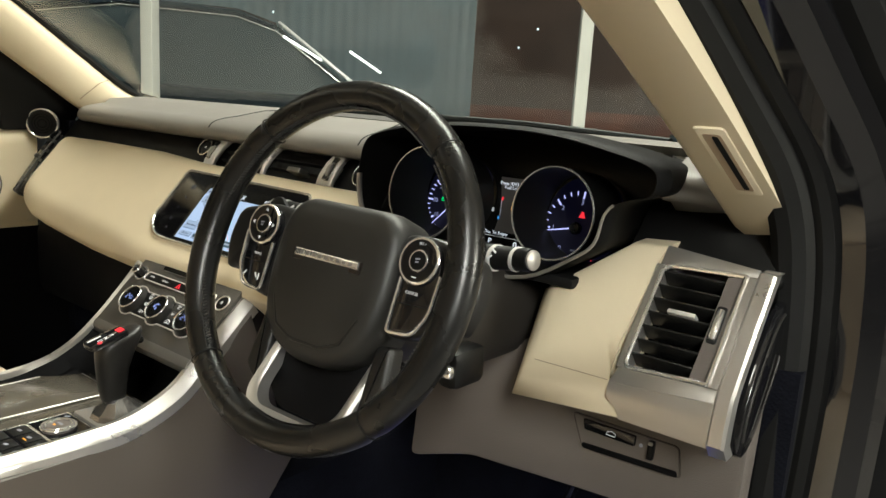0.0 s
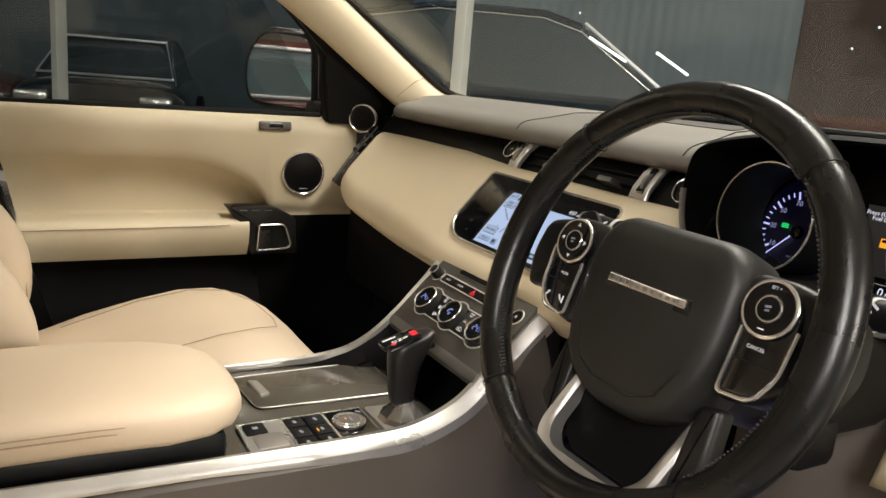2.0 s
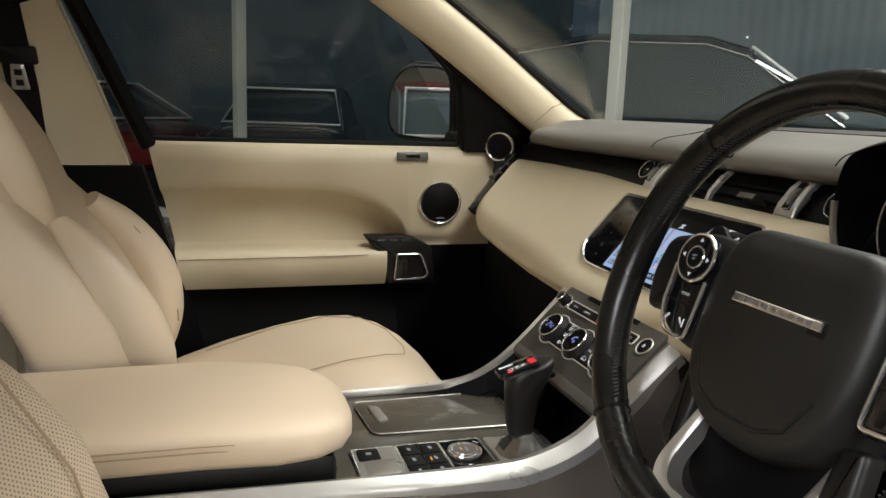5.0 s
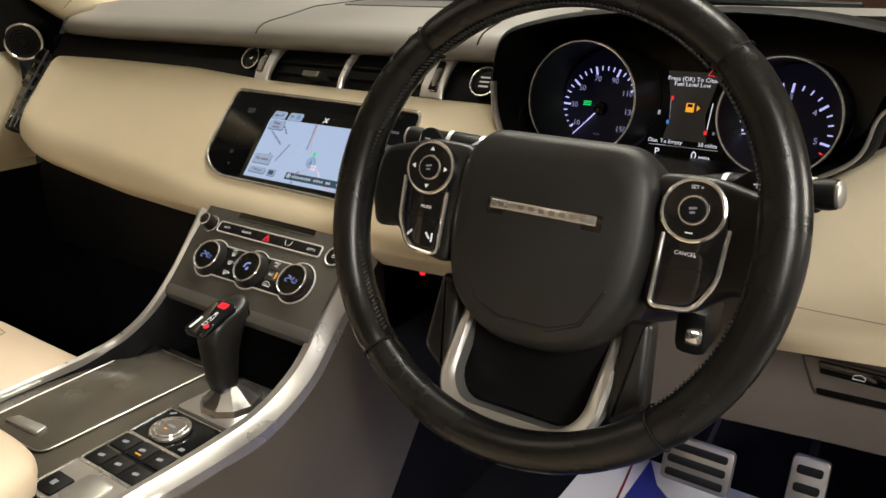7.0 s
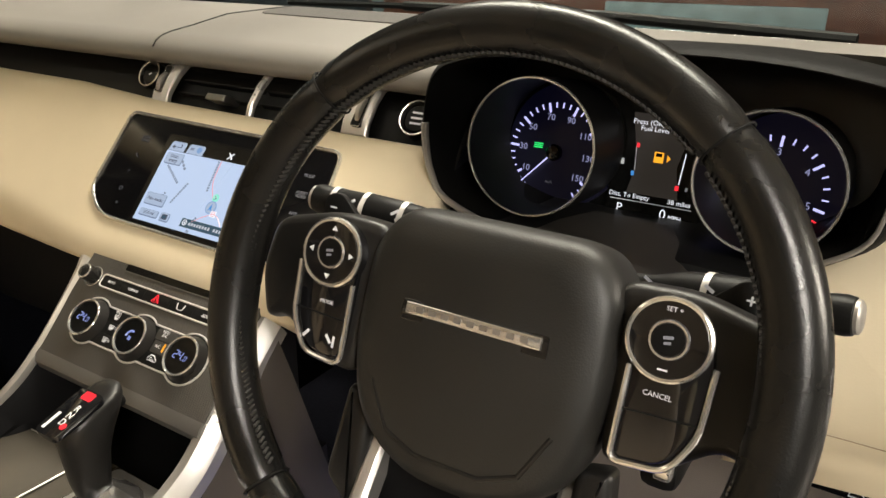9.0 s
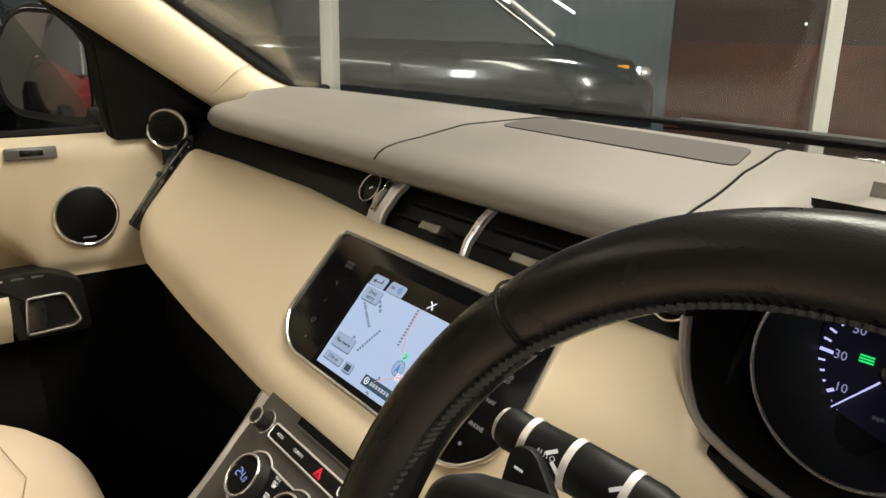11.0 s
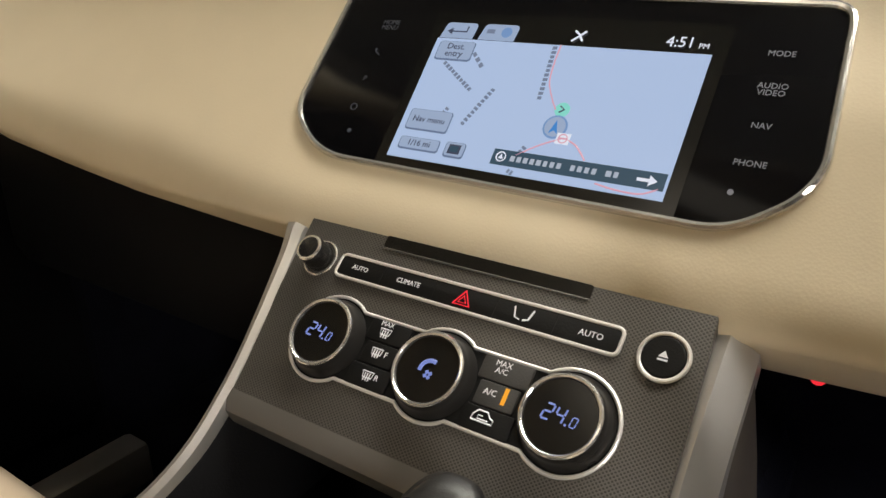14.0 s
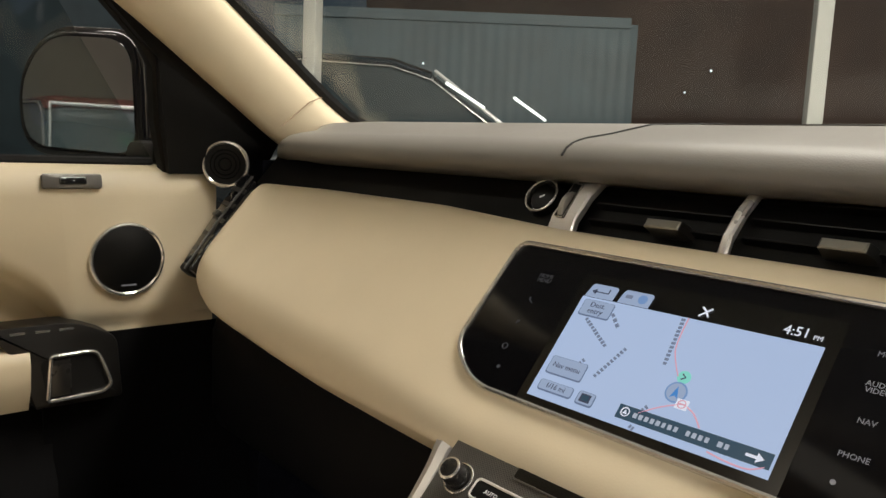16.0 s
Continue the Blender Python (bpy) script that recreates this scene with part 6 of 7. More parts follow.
    rings = [[(-0.735 + 0.33 * max(0, z - 1.2) - e, y, z) for y, z in corner] for e in (0.0, 0.03)]
    part("corner_panel", loft(rings), BLACKPLASTIC, d, "black corner panel")
    part("pillar_filler", loft([[(-0.735 + 0.33 * max(0, z - 1.2) - e, y, z) for y, z in ((0.145, 1.29), (0.30, 1.235), (-0.03, 1.47), (-0.09, 1.50))] for e in (0.0, 0.03)]), BLACKPLASTIC, d)


def tweeter():
    t = thing("tweeter", "small round tweeter with chrome ring beside the dashboard", "loudspeaker")
    m = fr((-0.722, 0.240, 1.164), (0.55, 0.83, 0), (0, 0, 1))
    part("pod", lathe([(0.027, -0.035), (0.029, 0.0), (0.026, 0.004), (0.020, 0.002), (0.0005, 0.001)], m, 32), BLACKPLASTIC, t)
    part("ring", outline_tube(circle(0, 0, 0.0285, 36), 0.002, 0.0028, m, 8), CHROME, t)
    for r in (0.008, 0.014, 0.019):
        part("groove", outline_tube(circle(0, 0, r, 24), 0.002, 0.0010, m, 5), DARKTRIM, t)


def front_pillar(sx):
    label = "cream leather-covered windscreen pillar"
    p = thing("windscreen_pillar", label, "pillar", "windscreen pillars")
    if sx < 0:
        line = [(-0.702, 0.50, 1.205, 0.075), (-0.690, 0.405, 1.228, 0.080), (-0.668, 0.29, 1.300, 0.082), (-0.642, 0.17, 1.378, 0.080), (-0.612, 0.035, 1.458, 0.082), (-0.585, -0.08, 1.525, 0.085)]
    else:
        line = [(0.659, 0.455, 1.160, 0.08), (0.651, 0.400, 1.186, 0.085), (0.630, 0.29, 1.265, 0.085), (0.606, 0.18, 1.345, 0.085), (0.576, 0.04, 1.44, 0.085), (0.549, -0.07, 1.52, 0.085)]
    rings = []
    for q in spline([l[:3] for l in line], 30):
        w = 0.080
        # section: an arch between the windscreen edge and the door edge
        a = Vector((0, 0, 0))
        b = Vector((sx * 0.018, -0.070, -0.048))
        out = Vector((-sx * 0.022, -0.012, 0.010))
        sec = [a, a + out * 0.55 + b * 0.10, a + out + b * 0.35, a + out + b * 0.65, a + out * 0.5 + b * 0.92, b, b + Vector((sx * (0.05 if sx > 0 else 0.03), 0.012, 0)), a + Vector((sx * 0.03, 0.02, 0.01))]
        rings.append([q + s for s in sec])
    part("cover", loft(rings), CREAM, p, "cream leather cover", 50)
    part("windscreen_seal", tube([Vector(q) + Vector((sx * 0.012, 0.012, 0.010)) for q in spline([l[:3] for l in line], 16)], 0.008, n=6), RUBBER, p)
    if sx > 0:
        a, b = Vector(line[1][:3]), Vector(line[2][:3])
        m = fr(a.lerp(b, 1.08) + Vector((0.018 + 0.028, -0.070 + 0.0065, -0.048)), (b - a), (-0.05, -0.012, 0))
        part("slot_frame", prism(rrect(0, 0, 0.100, 0.026, 0.004), -0.004, 0.0015, m, 0.001), CREAM, p)
        part("slot", prism(rrect(0, 0, 0.085, 0.015, 0.003), -0.004, 0.0020, m), STITCH, p, "brown demister slot")
        part("slot_gap", prism(rrect(0, -0.002, 0.080, 0.005, 0.002), -0.004, 0.0025, m), RUBBER, p, "dark gap")
    else:
        q = Vector((-0.681, 0.36, 1.258))
        part("seam", tube([q + Vector((0.0, 0.0, 0.001)), q + Vector((0.018, -0.03, -0.008)), q + Vector((0.008, -0.066, -0.042))], 0.0009, n=4), STITCH, p)


def rear_pillar_and_belt():
    b = thing("door_pillar", "cream and black pillar behind the passenger door", "pillar")
    rings = []
    for z, y0, y1, x in ((1.115, -0.66, -0.490, -0.715), (1.25, -0.72, -0.535, -0.690), (1.42, -0.80, -0.60, -0.650), (1.56, -0.86, -0.66, -0.60)):
        rings.append([(x, y1, z), (x + 0.012, (y0 + y1) / 2, z), (x, y0, z), (x - 0.06, y0, z), (x - 0.06, y1, z)])
    part("upper_cover", loft(rings), CREAM, b, "cream upper cover")
    rings = []
    for z, y0, y1, x in ((0.55, -0.60, -0.30, -0.72), (0.86, -0.62, -0.395, -0.72), (1.113, -0.665, -0.470, -0.717)):
        rings.append([(x, y1, z), (x + 0.012, (y0 + y1) / 2, z), (x, y0, z), (x - 0.06, y0, z), (x - 0.06, y1, z)])
    part("lower_cover", loft(rings), DARKTRIM, b, "black lower cover")
    s = thing("seat_belt", "black seat belt with metal tongue hanging at the pillar", "seat belt")
    part("webbing", loft([[(x, y - 0.024, z), (x, y + 0.024, z), (x - 0.002, y + 0.024, z), (x - 0.002, y - 0.024, z)] for x, y, z in ((-0.690, -0.640, 0.90), (-0.690, -0.640, 1.11), (-0.672, -0.650, 1.25), (-0.640, -0.668, 1.40))]), BLACKPLASTIC, s)
    m = fr((-0.662, -0.655, 1.29), (0, 1, 0), (0.12, -0.1, 0.98))
    part("stopper", prism(rrect(0, 0.012, 0.066, 0.030, 0.005), -0.004, 0.010, m, 0.003), BLACKPLASTIC, s, "black tongue holder")
    tongue = rpoly([(-0.010, -0.002), (0.010, -0.002), (0.014, -0.046), (-0.014, -0.046)], 0.004)
    tg = part("tongue", prism(tongue, 0.002, 0.005, m, 0.001), ALU, s, "bright metal tongue")
    for y in (-0.017, -0.034):
        bar(0, y, 0.012, 0.010, m, RUBBER, tg, "hole", 0.005)
    part("guide", tube([m @ Vector((x, y, 0.006)) for x, y in ((-0.036, 0.14), (-0.034, 0.105), (0.0, 0.095), (0.034, 0.105), (0.036, 0.14))], 0.008, n=8), BLACKPLASTIC, s, "black belt guide")
    part("guide_cap", lathe([(0.026, 0.0), (0.026, 0.012), (0.020, 0.016), (0.0005, 0.017)], m @ Matrix.Translation((0.0, 0.135, 0)), 24), CREAM, s, "cream guide cap")


def door_mirror():
    m_ = thing("door_mirror", "black and chrome passenger door mirror seen through the window", "door mirror")
    M = fr((-0.935, 0.118, 1.245), (0.885, 0.465, 0), (0, 0.0, 1))
    o = rpoly([(-0.104, -0.068), (0.102, -0.076), (0.094, 0.080), (-0.056, 0.088), (-0.110, 0.026)], [0.050, 0.040, 0.045, 0.068, 0.050], 8)
    part("housing", prism(rpoly([(-0.118, -0.082), (0.116, -0.090), (0.108, 0.094), (-0.062, 0.103), (-0.126, 0.032)], [0.055, 0.045, 0.050, 0.075, 0.055], 8), -0.10, -0.004, M, 0.01, 3), GLOSSBLACK, m_, "gloss black housing")
    part("rim", outline_tube(rpoly([(-0.112, -0.078), (0.112, -0.086), (0.104, 0.090), (-0.060, 0.099), (-0.120, 0.03)], [0.055, 0.045, 0.050, 0.075, 0.055], 8), -0.012, 0.0040, M), BOOTMETAL, m_, "chrome edge")
    part("mirror_glass", prism(o, -0.006, -0.002, M), MIRRORGLASS, m_, "mirror glass")
    part("arm", block((-0.83, 0.20, 1.175), (0.12, 0.08, 0.03), 0.01), BLACKPLASTIC, m_)


# ---------------------------------------------------------------- shell of the car
def shell():
    f = thing("car_floor", "dark carpeted car floor", "floor", kind="structure")
    part("carpet", block((-0.02, -0.4, 0.515), (1.5, 2.1, 0.03), 0.0), CARPET, f)
    part("sill", block((0.735, -0.25, 0.56), (0.09, 1.2, 0.12), 0.02), GLOSSBLACK, f, "black door sill")
    part("sill", block((-0.78, -0.25, 0.54), (0.05, 1.4, 0.14), 0.02), DARKTRIM, f)
    part("foot_rest", block((-0.605, 0.195, 0.553), (0.045, 0.14, 0.06), 0.008), SATIN, f, "dull metal foot rest edge")
    part("tunnel", block((-0.02, 0.30, 0.60), (0.24, 0.6, 0.22), 0.05), CARPET, f)
    r = thing("car_roof", "pale fabric roof lining", "roof lining", kind="structure")
    part("lining", block((-0.012, -0.78, 1.555), (1.18, 1.42, 0.03), 0.01), CREAM, r)
    for x in (-0.645, 0.640):
        part("side_rail", block((x, -0.80, 1.545), (0.16, 1.44, 0.06), 0.02), CREAM, r)
    b = thing("rear_cabin", "cream rear seat and closed rear end of the cabin", "rear seat")
    part("rear_cushion", block((-0.012, -1.15, 0.80), (1.30, 0.5, 0.18), 0.05), SEATLEATHER, b)
    part("rear_backrest", block((-0.012, -1.42, 1.10), (1.30, 0.16, 0.62), 0.05), SEATLEATHER, b)
    part("rear_side", block((-0.73, -1.05, 0.95), (0.06, 0.72, 0.60), 0.02), CREAM, b)
    part("rear_side", block((0.72, -1.15, 0.95), (0.06, 0.60, 0.60), 0.02), CREAM, b)
    # driver's door opening with its seals
    o = thing("door_opening_frame", "black door opening with rubber seals on the driver's side", "door frame")
    base = [(0.565, -0.10, 1.535), (0.610, 0.06, 1.440), (0.665, 0.225, 1.300), (0.706, 0.310, 1.190), (0.722, 0.325, 1.05), (0.722, 0.315, 0.85), (0.722, 0.28, 0.66), (0.722, 0.20, 0.56)]
    path = spline(base, 48)
    # the outer tubes are widened to black out the bright hall behind
    for dx, dy, r, mat, nm in ((0.0, -0.015, 0.020, RUBBER, "seal"), (0.022, 0.0, 0.016, BLACKPLASTIC, "seal"), (0.050, 0.030, 0.034, GLOSSBLACK, "frame_edge"), (0.090, 0.075, 0.030, RUBBER, "seal"), (0.125, 0.14, 0.06, BLACKPLASTIC, "outer_pillar"), (0.17, 0.24, 0.09, BLACKPLASTIC, "outer_pillar"), (0.235, 0.33, 0.12, GLOSSBLACK, "outer_pillar")):
        part(nm, tube([p + Vector((dx, dy, 0.3 * dx)) for p in path], r, n=10), mat, o)
    part("filler", loft([[p + Vector((-0.012, 0.03, 0.0)), p + Vector((0.03, 0.03, 0)), p + Vector((0.12, 0.16, 0)), p + Vector((0.0, 0.20, 0))] for p in path]), BLACKPLASTIC, o, "black inner panel")
    # windscreen, bonnet, wiper
    w = thing("windscreen", "clear windscreen glass", "windscreen", kind="structure")
    rings = []
    for k in range(13):
        x = -0.74 + 1.46 * k / 12
        e = x - MID
        y0 = 0.500 - 0.11 * e * e
        rings.append([(x, y0, 1.222), (x * 0.86, y0 - 0.56, 1.560), (x * 0.86, y0 - 0.555, 1.563), (x, y0 + 0.005, 1.225)])
    gl = part("pane", loft(rings), SCREENGLASS, w, "clear glass")
    gl.visible_shadow = False
    bn = thing("car_bonnet", "black car bonnet beyond the windscreen", "bonnet")
    rings = []
    for k in range(13):
        x = -0.80 + 1.58 * k / 12
        e = (x - MID) / 0.8
        rings.append([(x, 0.56 - 0.12 * e * e, 1.165 - 0.03 * e * e), (x, 0.95, 1.17 - 0.05 * e * e), (x, 1.4, 1.13 - 0.06 * e * e), (x, 1.75, 1.03 - 0.06 * e * e), (x, 1.86, 0.85), (x, 1.80, 0.5), (x, 0.72, 0.5)])
    part("panel", loft(rings), GLOSSBLACK, bn, "gloss black paint")
    wp = thing("wiper", "black wiper arm resting at the foot of the windscreen", "wiper")
    part("arm", tube([(0.50, 0.500, 1.225), (0.25, 0.525, 1.232), (-0.02, 0.532, 1.230)], 0.006, n=8), BLACKPLASTIC, wp)
    part("blade", tube([(0.42, 0.515, 1.228), (0.10, 0.540, 1.232), (-0.22, 0.535, 1.226)], 0.004, n=6), RUBBER, wp)


# ---------------------------------------------------------------- the hall and the yard outside
ASPHALT = material("asphalt", (0.030, 0.031, 0.034), 0.85, grain=0.6, grain_size=60, vary=0.3, vary_size=1.2)
HALLFLOOR = material("hall_floor", (0.16, 0.15, 0.14), 0.30, vary=0.15, vary_size=0.8)
HALLWALL = material("hall_wall", (0.42, 0.38, 0.33), 0.8, vary=0.08, vary_size=1.5)
CEIL = material("hall_ceiling", (0.50, 0.47, 0.42), 0.9, vary=0.05, vary_size=1.0)
WHITEPOST = material("white_frame", (0.70, 0.68, 0.62), 0.45, vary=0.05)
TEALSHEET = material("teal_sheet", (0.070, 0.098, 0.108), 0.6, vary=0.25, vary_size=2.0)
BROWNWALL = material("brown_wall", (0.085, 0.054, 0.041), 0.85, grain=0.3, grain_size=40, vary=0.3, vary_size=1.3)
REDBRICK = material("red_brick", (0.14, 0.056, 0.036), 0.85, grain=0.3, grain_size=40, vary=0.3, vary_size=2.5)
PALETEAL = material("pale_teal", (0.25, 0.36, 0.38), 0.6, vary=0.3, vary_size=4)
BLUESIGN = material("blue_sign", (0.016, 0.026, 0.050), 0.8, vary=0.1)
TUBE = material("strip_light", (0.8, 0.8, 0.8), 0.4, vary=0, emit=(1.0, 0.97, 0.92), power=2.6)
# emission that stands in for glints on cars and headlights
YARDGLINT = material("yard_glint", (0.8, 0.8, 0.8), 0.4, vary=0, emit=(0.75, 0.88, 1.0), power=1.2)
DARKPAINT = material("dark_car_paint", (0.026, 0.034, 0.038), 0.18, metal=0.3, vary=0.05, coat=0.8)
REDPAINT = material("red_car_paint", (0.11, 0.011, 0.010), 0.22, metal=0.1, vary=0.05, coat=0.8)
CARGLASS = material("car_glass", (0.045, 0.058, 0.062), 0.16, vary=0)

POST_A, POST_B = Vector((-3.68, 2.17, 0)), Vector((-1.48, 3.74, 0))
ALONG = (POST_B - POST_A).normalized()
AWAY = Vector((-ALONG.y, ALONG.x, 0))


def hall():
    g = tagged(part("ground", prism([(-400, -400), (400, -400), (400, 400), (-400, 400)], -0.06, -0.02), ASPHALT), "dark asphalt yard", "ground", kind="structure")
    fl = [POST_A - ALONG * 9, POST_A + ALONG * 14, POST_A + ALONG * 14 - AWAY * 14, POST_A - ALONG * 9 - AWAY * 14]
    tagged(part("floor", prism([(p.x, p.y) for p in fl], -0.02, 0.0), HALLFLOOR), "polished grey hall floor", "floor", kind="structure")
    tagged(part("ceiling", prism([(p.x, p.y) for p in fl], 3.5, 3.6), CEIL), "plain pale hall ceiling", "ceiling", kind="structure")
    for nm, i, j in (("wall_east", 1, 2), ("wall_south", 2, 3), ("wall_west", 3, 0)):
        a, b = fl[i], fl[j]
        d = (b - a).normalized()
        n = Vector((-d.y, d.x, 0)) * 0.1
        tagged(part(nm, prism([(a.x, a.y), (b.x, b.y), ((b - n).x, (b - n).y), ((a - n).x, (a - n).y)], 0, 3.5), HALLWALL), "plain painted hall wall", "wall", kind="structure")
    w = thing("glass_front", "glazed hall front with white upright frames", "window wall", kind="structure")
    for s in (-8.8, -3.84, 0.0, (POST_B - POST_A).length, 8.5, 11.4, 13.8):
        p = POST_A + ALONG * s
        F = fr((p.x, p.y, 0), ALONG, AWAY)
        part("post", prism(rrect(0, 0, 0.075, 0.11, 0.006), 0, 3.5, F), WHITEPOST, w, "white metal upright")
    for z0, z1 in ((0.0, 0.08), (3.40, 3.5)):
        a = POST_A - ALONG * 9
        F = fr((a.x, a.y, 0), ALONG, AWAY)
        part("rail", prism(rrect(11.5, 0, 23, 0.08), z0, z1, F), WHITEPOST, w)
    # strip lights of the hall, out of view; the last two go with added lamps
    for x, y, sx, sy in ((0.2, 1.2, 3.2, 0.12), (-0.6, -1.6, 3.2, 0.12), (2.6, -2.0, 0.12, 3.2), (6.5, 2.0, 0.12, 3.0), (-3.4, -4.4, 2.6, 0.12)):
        t = thing("strip_light", "unseen long white strip light under the hall ceiling", "ceiling light", "hall strip lights")
        part("body", block((x, y, 3.46), (sx + 0.06, sy + 0.06, 0.06), 0.01), WHITEPOST, t)
        part("diffuser", block((x, y, 3.42), (sx, sy, 0.03), 0.01), TUBE, t)


def yard():
    # corrugated container and brown building beyond the glass
    c = thing("yard_container", "dark teal corrugated steel container in the yard", "container")
    a, b = Vector((-8.2, 4.4, 0)), Vector((-5.35, 7.5, 0))
    d = (b - a).normalized()
    n = Vector((-d.y, d.x, 0))
    F = fr((a.x, a.y, 0), d, n)
    L = (b - a).length
    pts = []
    k = 0
    while k * 0.14 < L:
        x = k * 0.14
        pts += [(x, 0.0), (x + 0.05, 0.0), (x + 0.07, 0.005), (x + 0.12, 0.005)]
        k += 1
    part("side", prism(pts + [(L, 2.2), (0, 2.2)], 0.1, 2.75, F), TEALSHEET, c, "corrugated teal steel")
    part("top_rail", prism([(-0.02, -0.03), (L + 0.02, -0.03), (L + 0.02, 0.08), (-0.02, 0.08)], 2.70, 2.82, F), TEALSHEET, c)
    h = thing("brown_building", "brown brick building across the yard", "building")
    a, b = Vector((-12, 8.4, 0)), Vector((8.0, 12.0, 0))
    d = (b - a).normalized()
    n = Vector((-d.y, d.x, 0))
    F = fr((a.x, a.y, 0), d, n)
    part("wall", prism([(0, 0), (20.3, 0), (20.3, 5), (0, 5)], 0, 6.0, F), BROWNWALL, h, "brown wall")
    part("roof_edge", prism([(-0.1, -0.12), (20.4, -0.12), (20.4, 0.1), (-0.1, 0.1)], 5.9, 6.15, F), TEALSHEET, h, "dark roof edge")
    part("plinth", prism([(0.05, -0.05), (20.25, -0.05), (20.25, 0.0), (0.05, 0.0)], 0, 1.22, F), REDBRICK, h, "red brick lower wall")
    part("wall_grille", block((8.76, -0.07, 0.87), (0.24, 0.05, 0.22), 0.01, F), CARGLASS, h, "dark grille in the wall")
    tb = thing("low_barrier", "pale teal low barrier in front of the brick wall", "barrier")
    part("rail", block((10.2, -0.5, 0.52), (2.6, 0.06, 0.36), 0.02, F), PALETEAL, tb)
    for x in (9.1, 11.3):
        part("foot", block((x, -0.5, 0.17), (0.08, 0.3, 0.36), 0.02, F), PALETEAL, tb)
    s = thing("blue_sign", "dark blue framed sign on the building", "sign")
    S = F @ Matrix.Rotation(radians(90), 4, "X") @ Matrix.Translation((9.75, 2.05, 0.10))
    part("board", prism(rrect(0, 0, 1.4, 1.6), -0.08, 0.02, S), BLUESIGN, s)
    part("frame", outline_tube(rrect(0, 0, 1.4, 1.6), 0.02, 0.025, S), TEALSHEET, s)
    # two glowing rods for strip-light reflections in the parked car's glass
    for p, q in (((-3.90, 3.40, 1.66), (-3.92, 3.80, 1.515)), ((-3.87, 4.07, 1.605), (-3.90, 4.47, 1.46))):
        t = thing("strip_reflection", "glowing slanted rod for a strip light's reflection in car glass", "strip light", "yard strip lights")
        part("tube", tube([p, q], 0.010, n=8), TUBE, t)
        part("back", tube([Vector(p) + Vector((-0.02, 0.02, 0)), Vector(q) + Vector((-0.02, 0.02, 0))], 0.010, n=8), WHITEPOST, t)
    # made-up fixtures at the two added yard lamps
    for x, y in ((-1.9, 4.1), (-5.2, 0.65)):
        fl = thing("yard_fill_lamp", "floodlight added on the hall roof edge to brighten the yard", "floodlight", "yard floodlights")
        part("bracket", tube([(x + 0.5, y - 0.75, 3.58), (x + 0.3, y - 0.4, 4.0), (x, y, 4.05)], 0.03, n=10), WHITEPOST, fl)
        part("head", block((x, y, 4.03), (0.62, 0.34, 0.08), 0.02), DARKTRIM, fl)
    # added dark wall that keeps the view to the west dark
    sh = thing("dark_backdrop", "added dark backdrop closing the yard", "building")
    part("wall", prism([(-17.0, -16.0), (-15.5, -16.0), (-15.5, 7.6), (-17.0, 7.6)], 0, 6.0), TEALSHEET, sh, "dark sheet wall")
    part("roof", block((-16.2, -4.2, 6.1), (2.0, 24.0, 0.16), 0.02), DARKTRIM, sh)
    # made-up green glow, hung where the door mirror reflects it
    e = thing("green_glow_box", "green glowing box added for the lights in the door mirror", "sign")
    part("box", block((-2.55, -6.2, 2.25), (0.24, 0.06, 0.12), 0.02), WHITEPOST, e)
    part("panel", block((-2.55, -6.165, 2.25), (0.21, 0.02, 0.09), 0.005), GLOWGREEN, e)
    part("bracket", tube([(-2.55, -6.2, 2.3), (-2.55, -6.2, 3.5)], 0.015, n=8), WHITEPOST, e)
    # glowing beads put in for light glinting across the yard
    for p in ((-3.95, 7.0, 2.1), (-6.6, 5.4, 2.15), (-4.6, 7.6, 1.95), (-3.1, 6.5, 1.42)):
        t = thing("yard_glint", "small glowing bead for a glint across the yard", "lamp", "yard lamps")
        part("bead", lathe([(0.001, -0.015), (0.010, -0.008), (0.013, 0.0), (0.009, 0.009), (0.001, 0.013)], fr(p, X, (0, 1, 0)), 12), YARDGLINT, t)


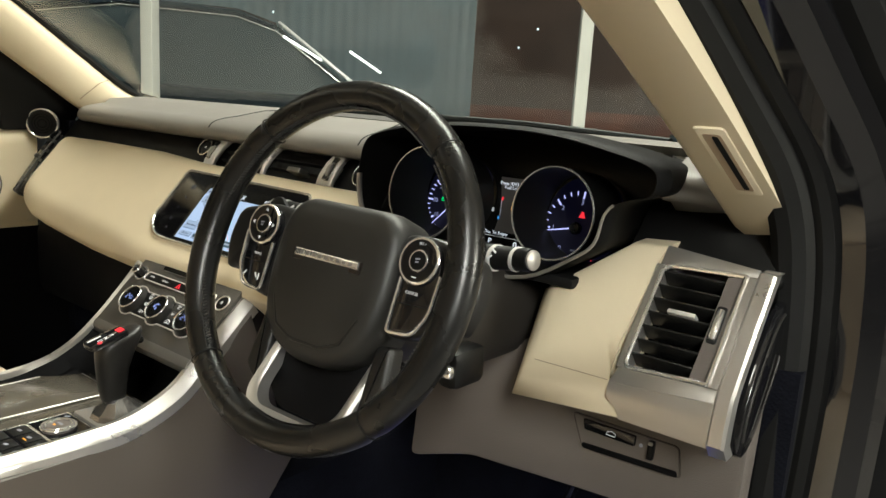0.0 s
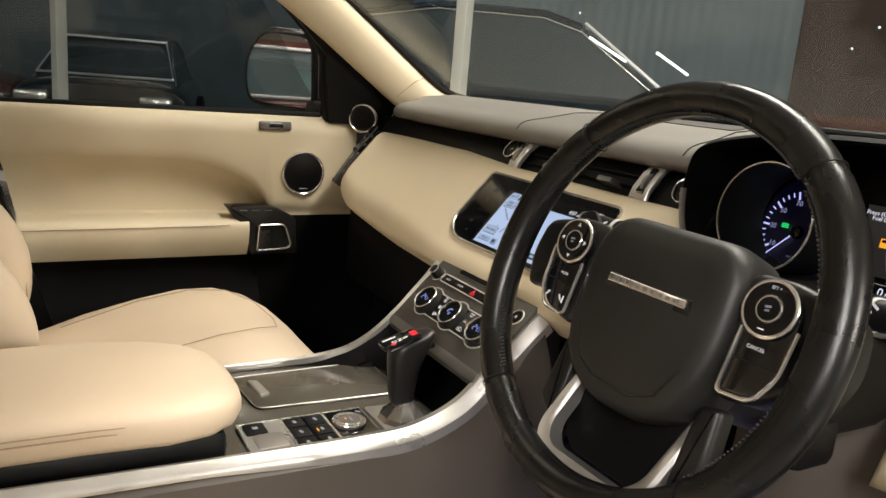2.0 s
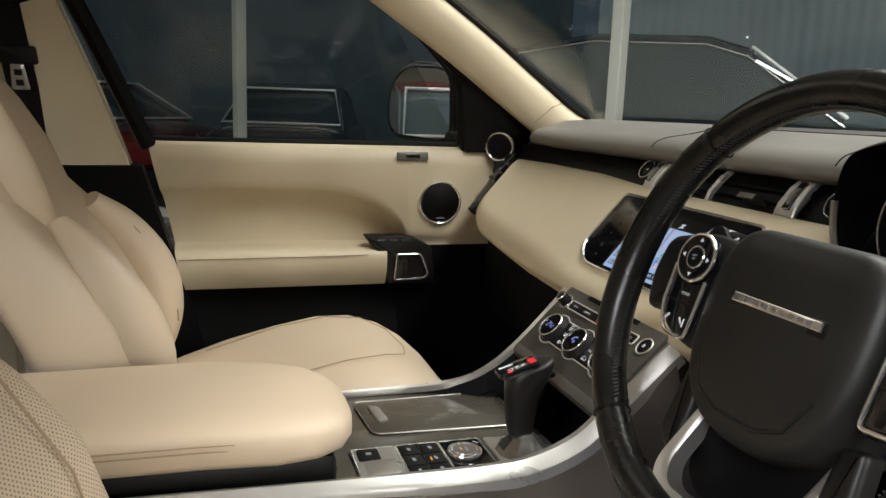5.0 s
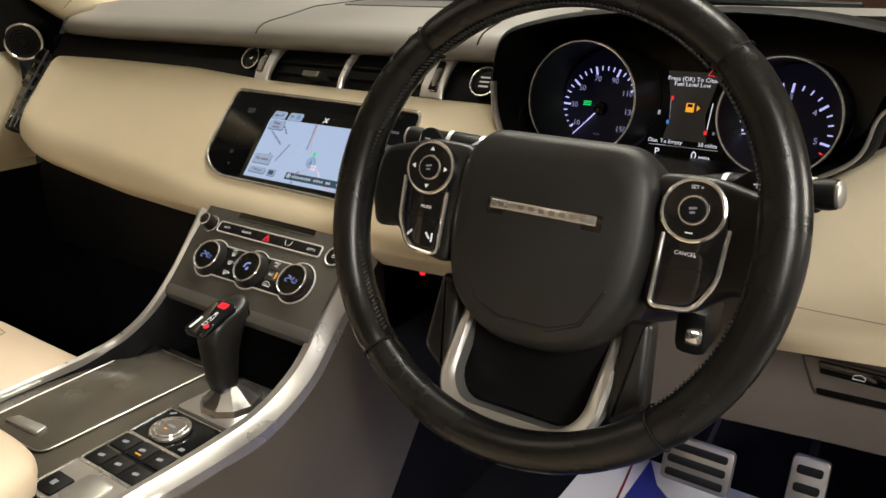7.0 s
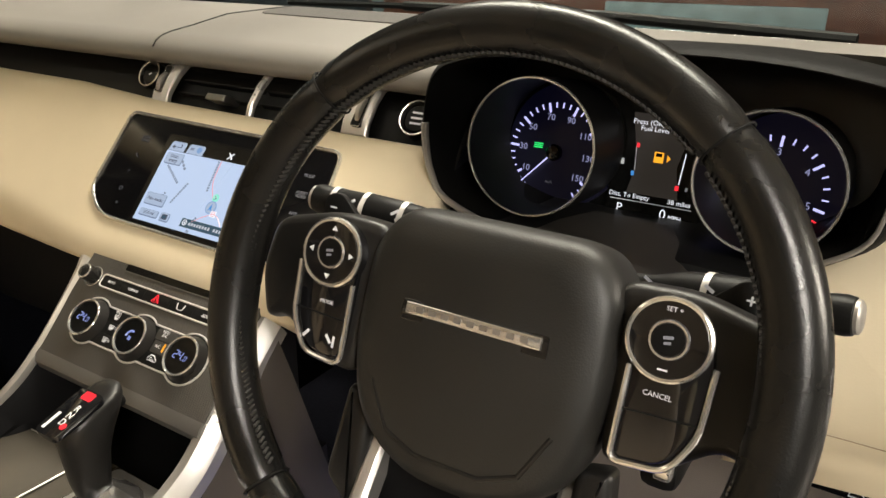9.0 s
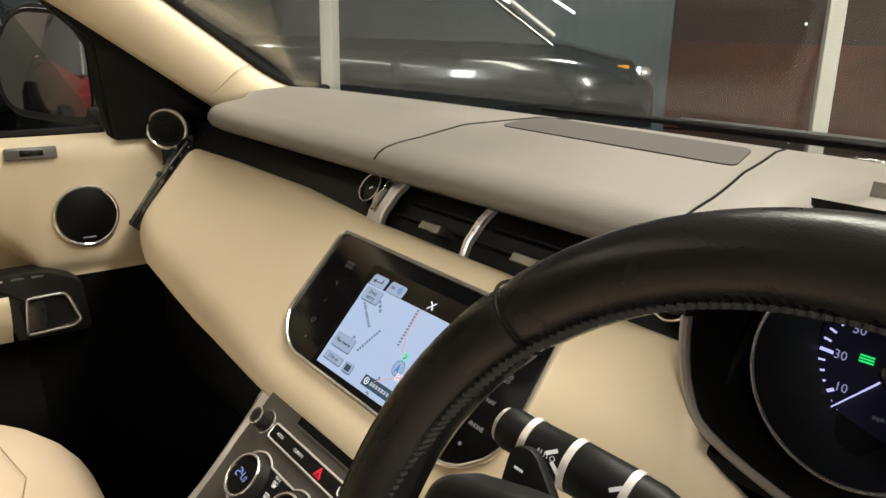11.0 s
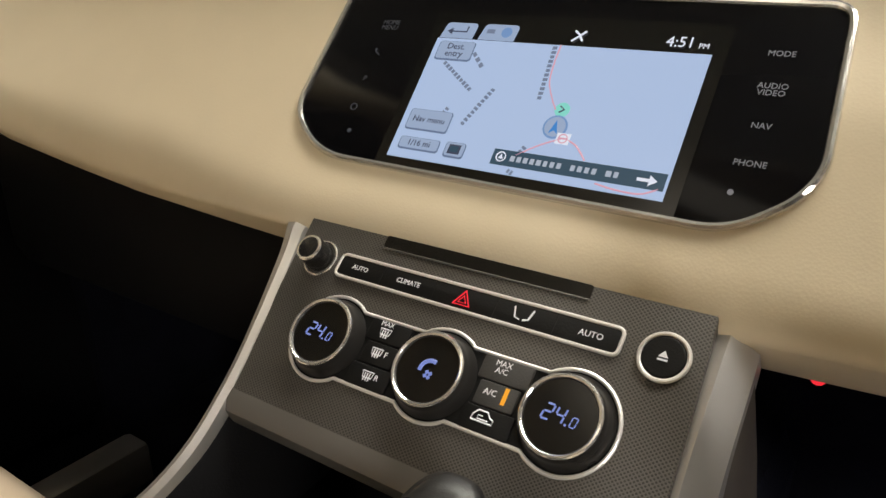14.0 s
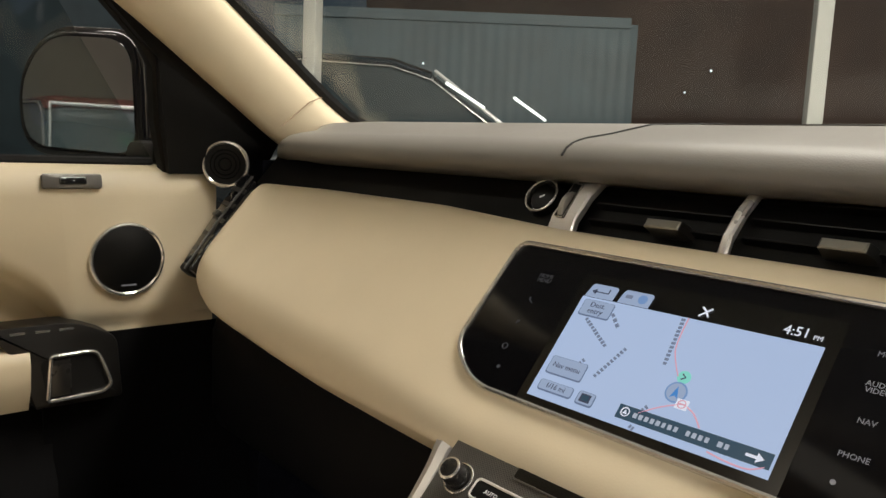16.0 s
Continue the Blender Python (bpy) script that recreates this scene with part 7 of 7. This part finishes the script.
def parked_car(m, paint, label, tall=1.0, lit=False):
    c = tagged(new("parked_car"), label, "car", "parked cars")
    stations = [(-2.25, 0.55, 0.62, 0.70), (-2.15, 0.42, 0.98, 0.84), (-1.6, 0.34, 1.02, 0.92), (-0.4, 0.30, 1.02, 0.93), (0.9, 0.30, 1.00, 0.93), (1.5, 0.34, 0.96, 0.92), (2.05, 0.40, 0.86, 0.86), (2.25, 0.48, 0.70, 0.72)]
    rings = [[m @ Vector((x, y, z * (tall if z > 0.6 else 1))) for y, z in superloop(0, (z0 + z1) / 2, w, (z1 - z0) / 2, 4.0, 28)] for x, z0, z1, w in stations]
    part("body", loft(rings), paint, c, "painted body", 60)
    top = [(-2.05, 0.96, 0.72), (-1.6, 1.42, 0.64), (-0.8, 1.52, 0.62), (0.2, 1.50, 0.62), (0.55, 1.42, 0.64), (1.35, 0.98, 0.76)]
    rings = [[m @ Vector((x, y, max(0.9, z) * tall)) for y, z in ((-0.80, 0.93), (-w, zt - 0.05), (-w * 0.8, zt), (w * 0.8, zt), (w, zt - 0.05), (0.80, 0.93))] for x, zt, w in top]
    part("cabin_glass", loft(rings), CARGLASS, c, "dark cabin glass", 30)
    rings = [[m @ Vector((x, y, z * tall)) for y, z in ((-w, zt - 0.03), (-w * 0.8, zt + 0.015), (w * 0.8, zt + 0.015), (w, zt - 0.03), (w * 0.8, zt - 0.01), (-w * 0.8, zt - 0.01))] for x, zt, w in top[1:5]]
    part("roof", loft(rings), paint, c, "painted roof")
    loop = [(0.58, -0.60, 1.425), (0.58, 0.60, 1.425), (1.36, 0.74, 0.985), (1.36, -0.74, 0.985)]
    part("windscreen_trim", tube([m @ Vector((x, y, z * tall + 0.01)) for x, y, z in loop], 0.016, True, 6), BRIGHTALU, c, "bright windscreen edge")
    part("grille", block((2.22, 0, 0.66 * tall), (0.10, 0.80, 0.16), 0.02, m), CHROME, c, "bright grille")
    for sy in (-1, 1):
        part("window_trim", tube([m @ Vector((x, sy * (w + 0.015), (zt - 0.05) * tall)) for x, zt, w in top], 0.010, n=6), CHROME, c, "bright window trim")
        for sx in (-1.35, 1.38):
            F = m @ fr((sx, sy * 0.86, 0.36), X, (0, 0, 1))
            wh = part("wheel", lathe([(0.36, -0.11), (0.36, 0.11), (0.30, 0.13), (0.24, 0.12), (0.24, -0.12), (0.30, -0.13)], F, 28), RUBBER, c)
            part("rim", lathe([(0.24, -0.10), (0.24, 0.10), (0.05, 0.07), (0.002, 0.08)], F, 20), ALU, wh)
        part("headlight", block((2.10, sy * 0.62, 0.76 * tall), (0.22, 0.34, 0.12), 0.04, m), CHROME, c, "clear headlight")
        part("tail_light", block((-2.18, sy * 0.66, 0.88 * tall), (0.12, 0.26, 0.16), 0.03, m), REDPAINT, c)
    # glints at indicator and headlight, put in as glowing parts
    if lit:
        part("indicator", block((1.90, -0.80, 0.80 * tall), (0.20, 0.05, 0.03), 0.01, m), GLOWAMBER, c, "glowing amber block for a glint at the indicator")
        for x, y, r in ((2.10, -0.76, 0.045), (2.18, -0.62, 0.035)):
            part("lens_glint", lathe([(r, -0.02), (r, 0.01), (r * 0.6, 0.02), (0.002, 0.022)], m @ fr((x, y, 0.77 * tall), (0.6, 0.8, 0), (0, 0, 1)), 14), YARDGLINT, c, "glowing disc for a headlight glint")
    return c


hall()
yard()
shell()
dashboard()
side_vent()
middle_vents()
round_button("start_button", "round black engine start button with chrome ring", fr((0.179, 0.267, 1.155), X, (0, 0.55, 0.835)), 0.0135, "bars")
round_button("fascia_button", "round black fascia button with chrome ring", fr((-0.197, 0.275, 1.160), X, (0, 0.55, 0.835)), 0.0125, "tick")
touch_screen()
climate_panel()
instrument_cluster()
steering_wheel()
stalks()
driver_vent()
lower_panel()
pedals()
console()
gear_selector()
armrest()
seat(-0.385, "cream leather passenger seat with stitched side wings", 0.0, -0.020)
seat(0.365, "cream leather driver seat with perforated backrest", -0.17, -0.07, PERFORATED)
passenger_door()
tweeter()
front_pillar(-1)
front_pillar(1)
rear_pillar_and_belt()
door_mirror()
parked_car(fr((-5.75, 4.1, 0), (0.64, 0.77, 0), (-0.77, 0.64, 0)), DARKPAINT, "dark four-wheel-drive car parked beyond the glass", 1.30, True)
parked_car(fr((-10.4, 0.86, 0), (0.97, -0.243, 0), (0.243, 0.97, 0)), DARKPAINT, "dark saloon car parked nose-on beside the hall")
parked_car(fr((-10.6, -2.1, 0), (0.6, 0.8, 0), (-0.8, 0.6, 0)), REDPAINT, "red car parked beside the hall")
parked_car(fr((-2.8, -6.2, 0), (0.5, 0.87, 0), (-0.87, 0.5, 0)), REDPAINT, "red car standing in the hall behind", 1.0, True)
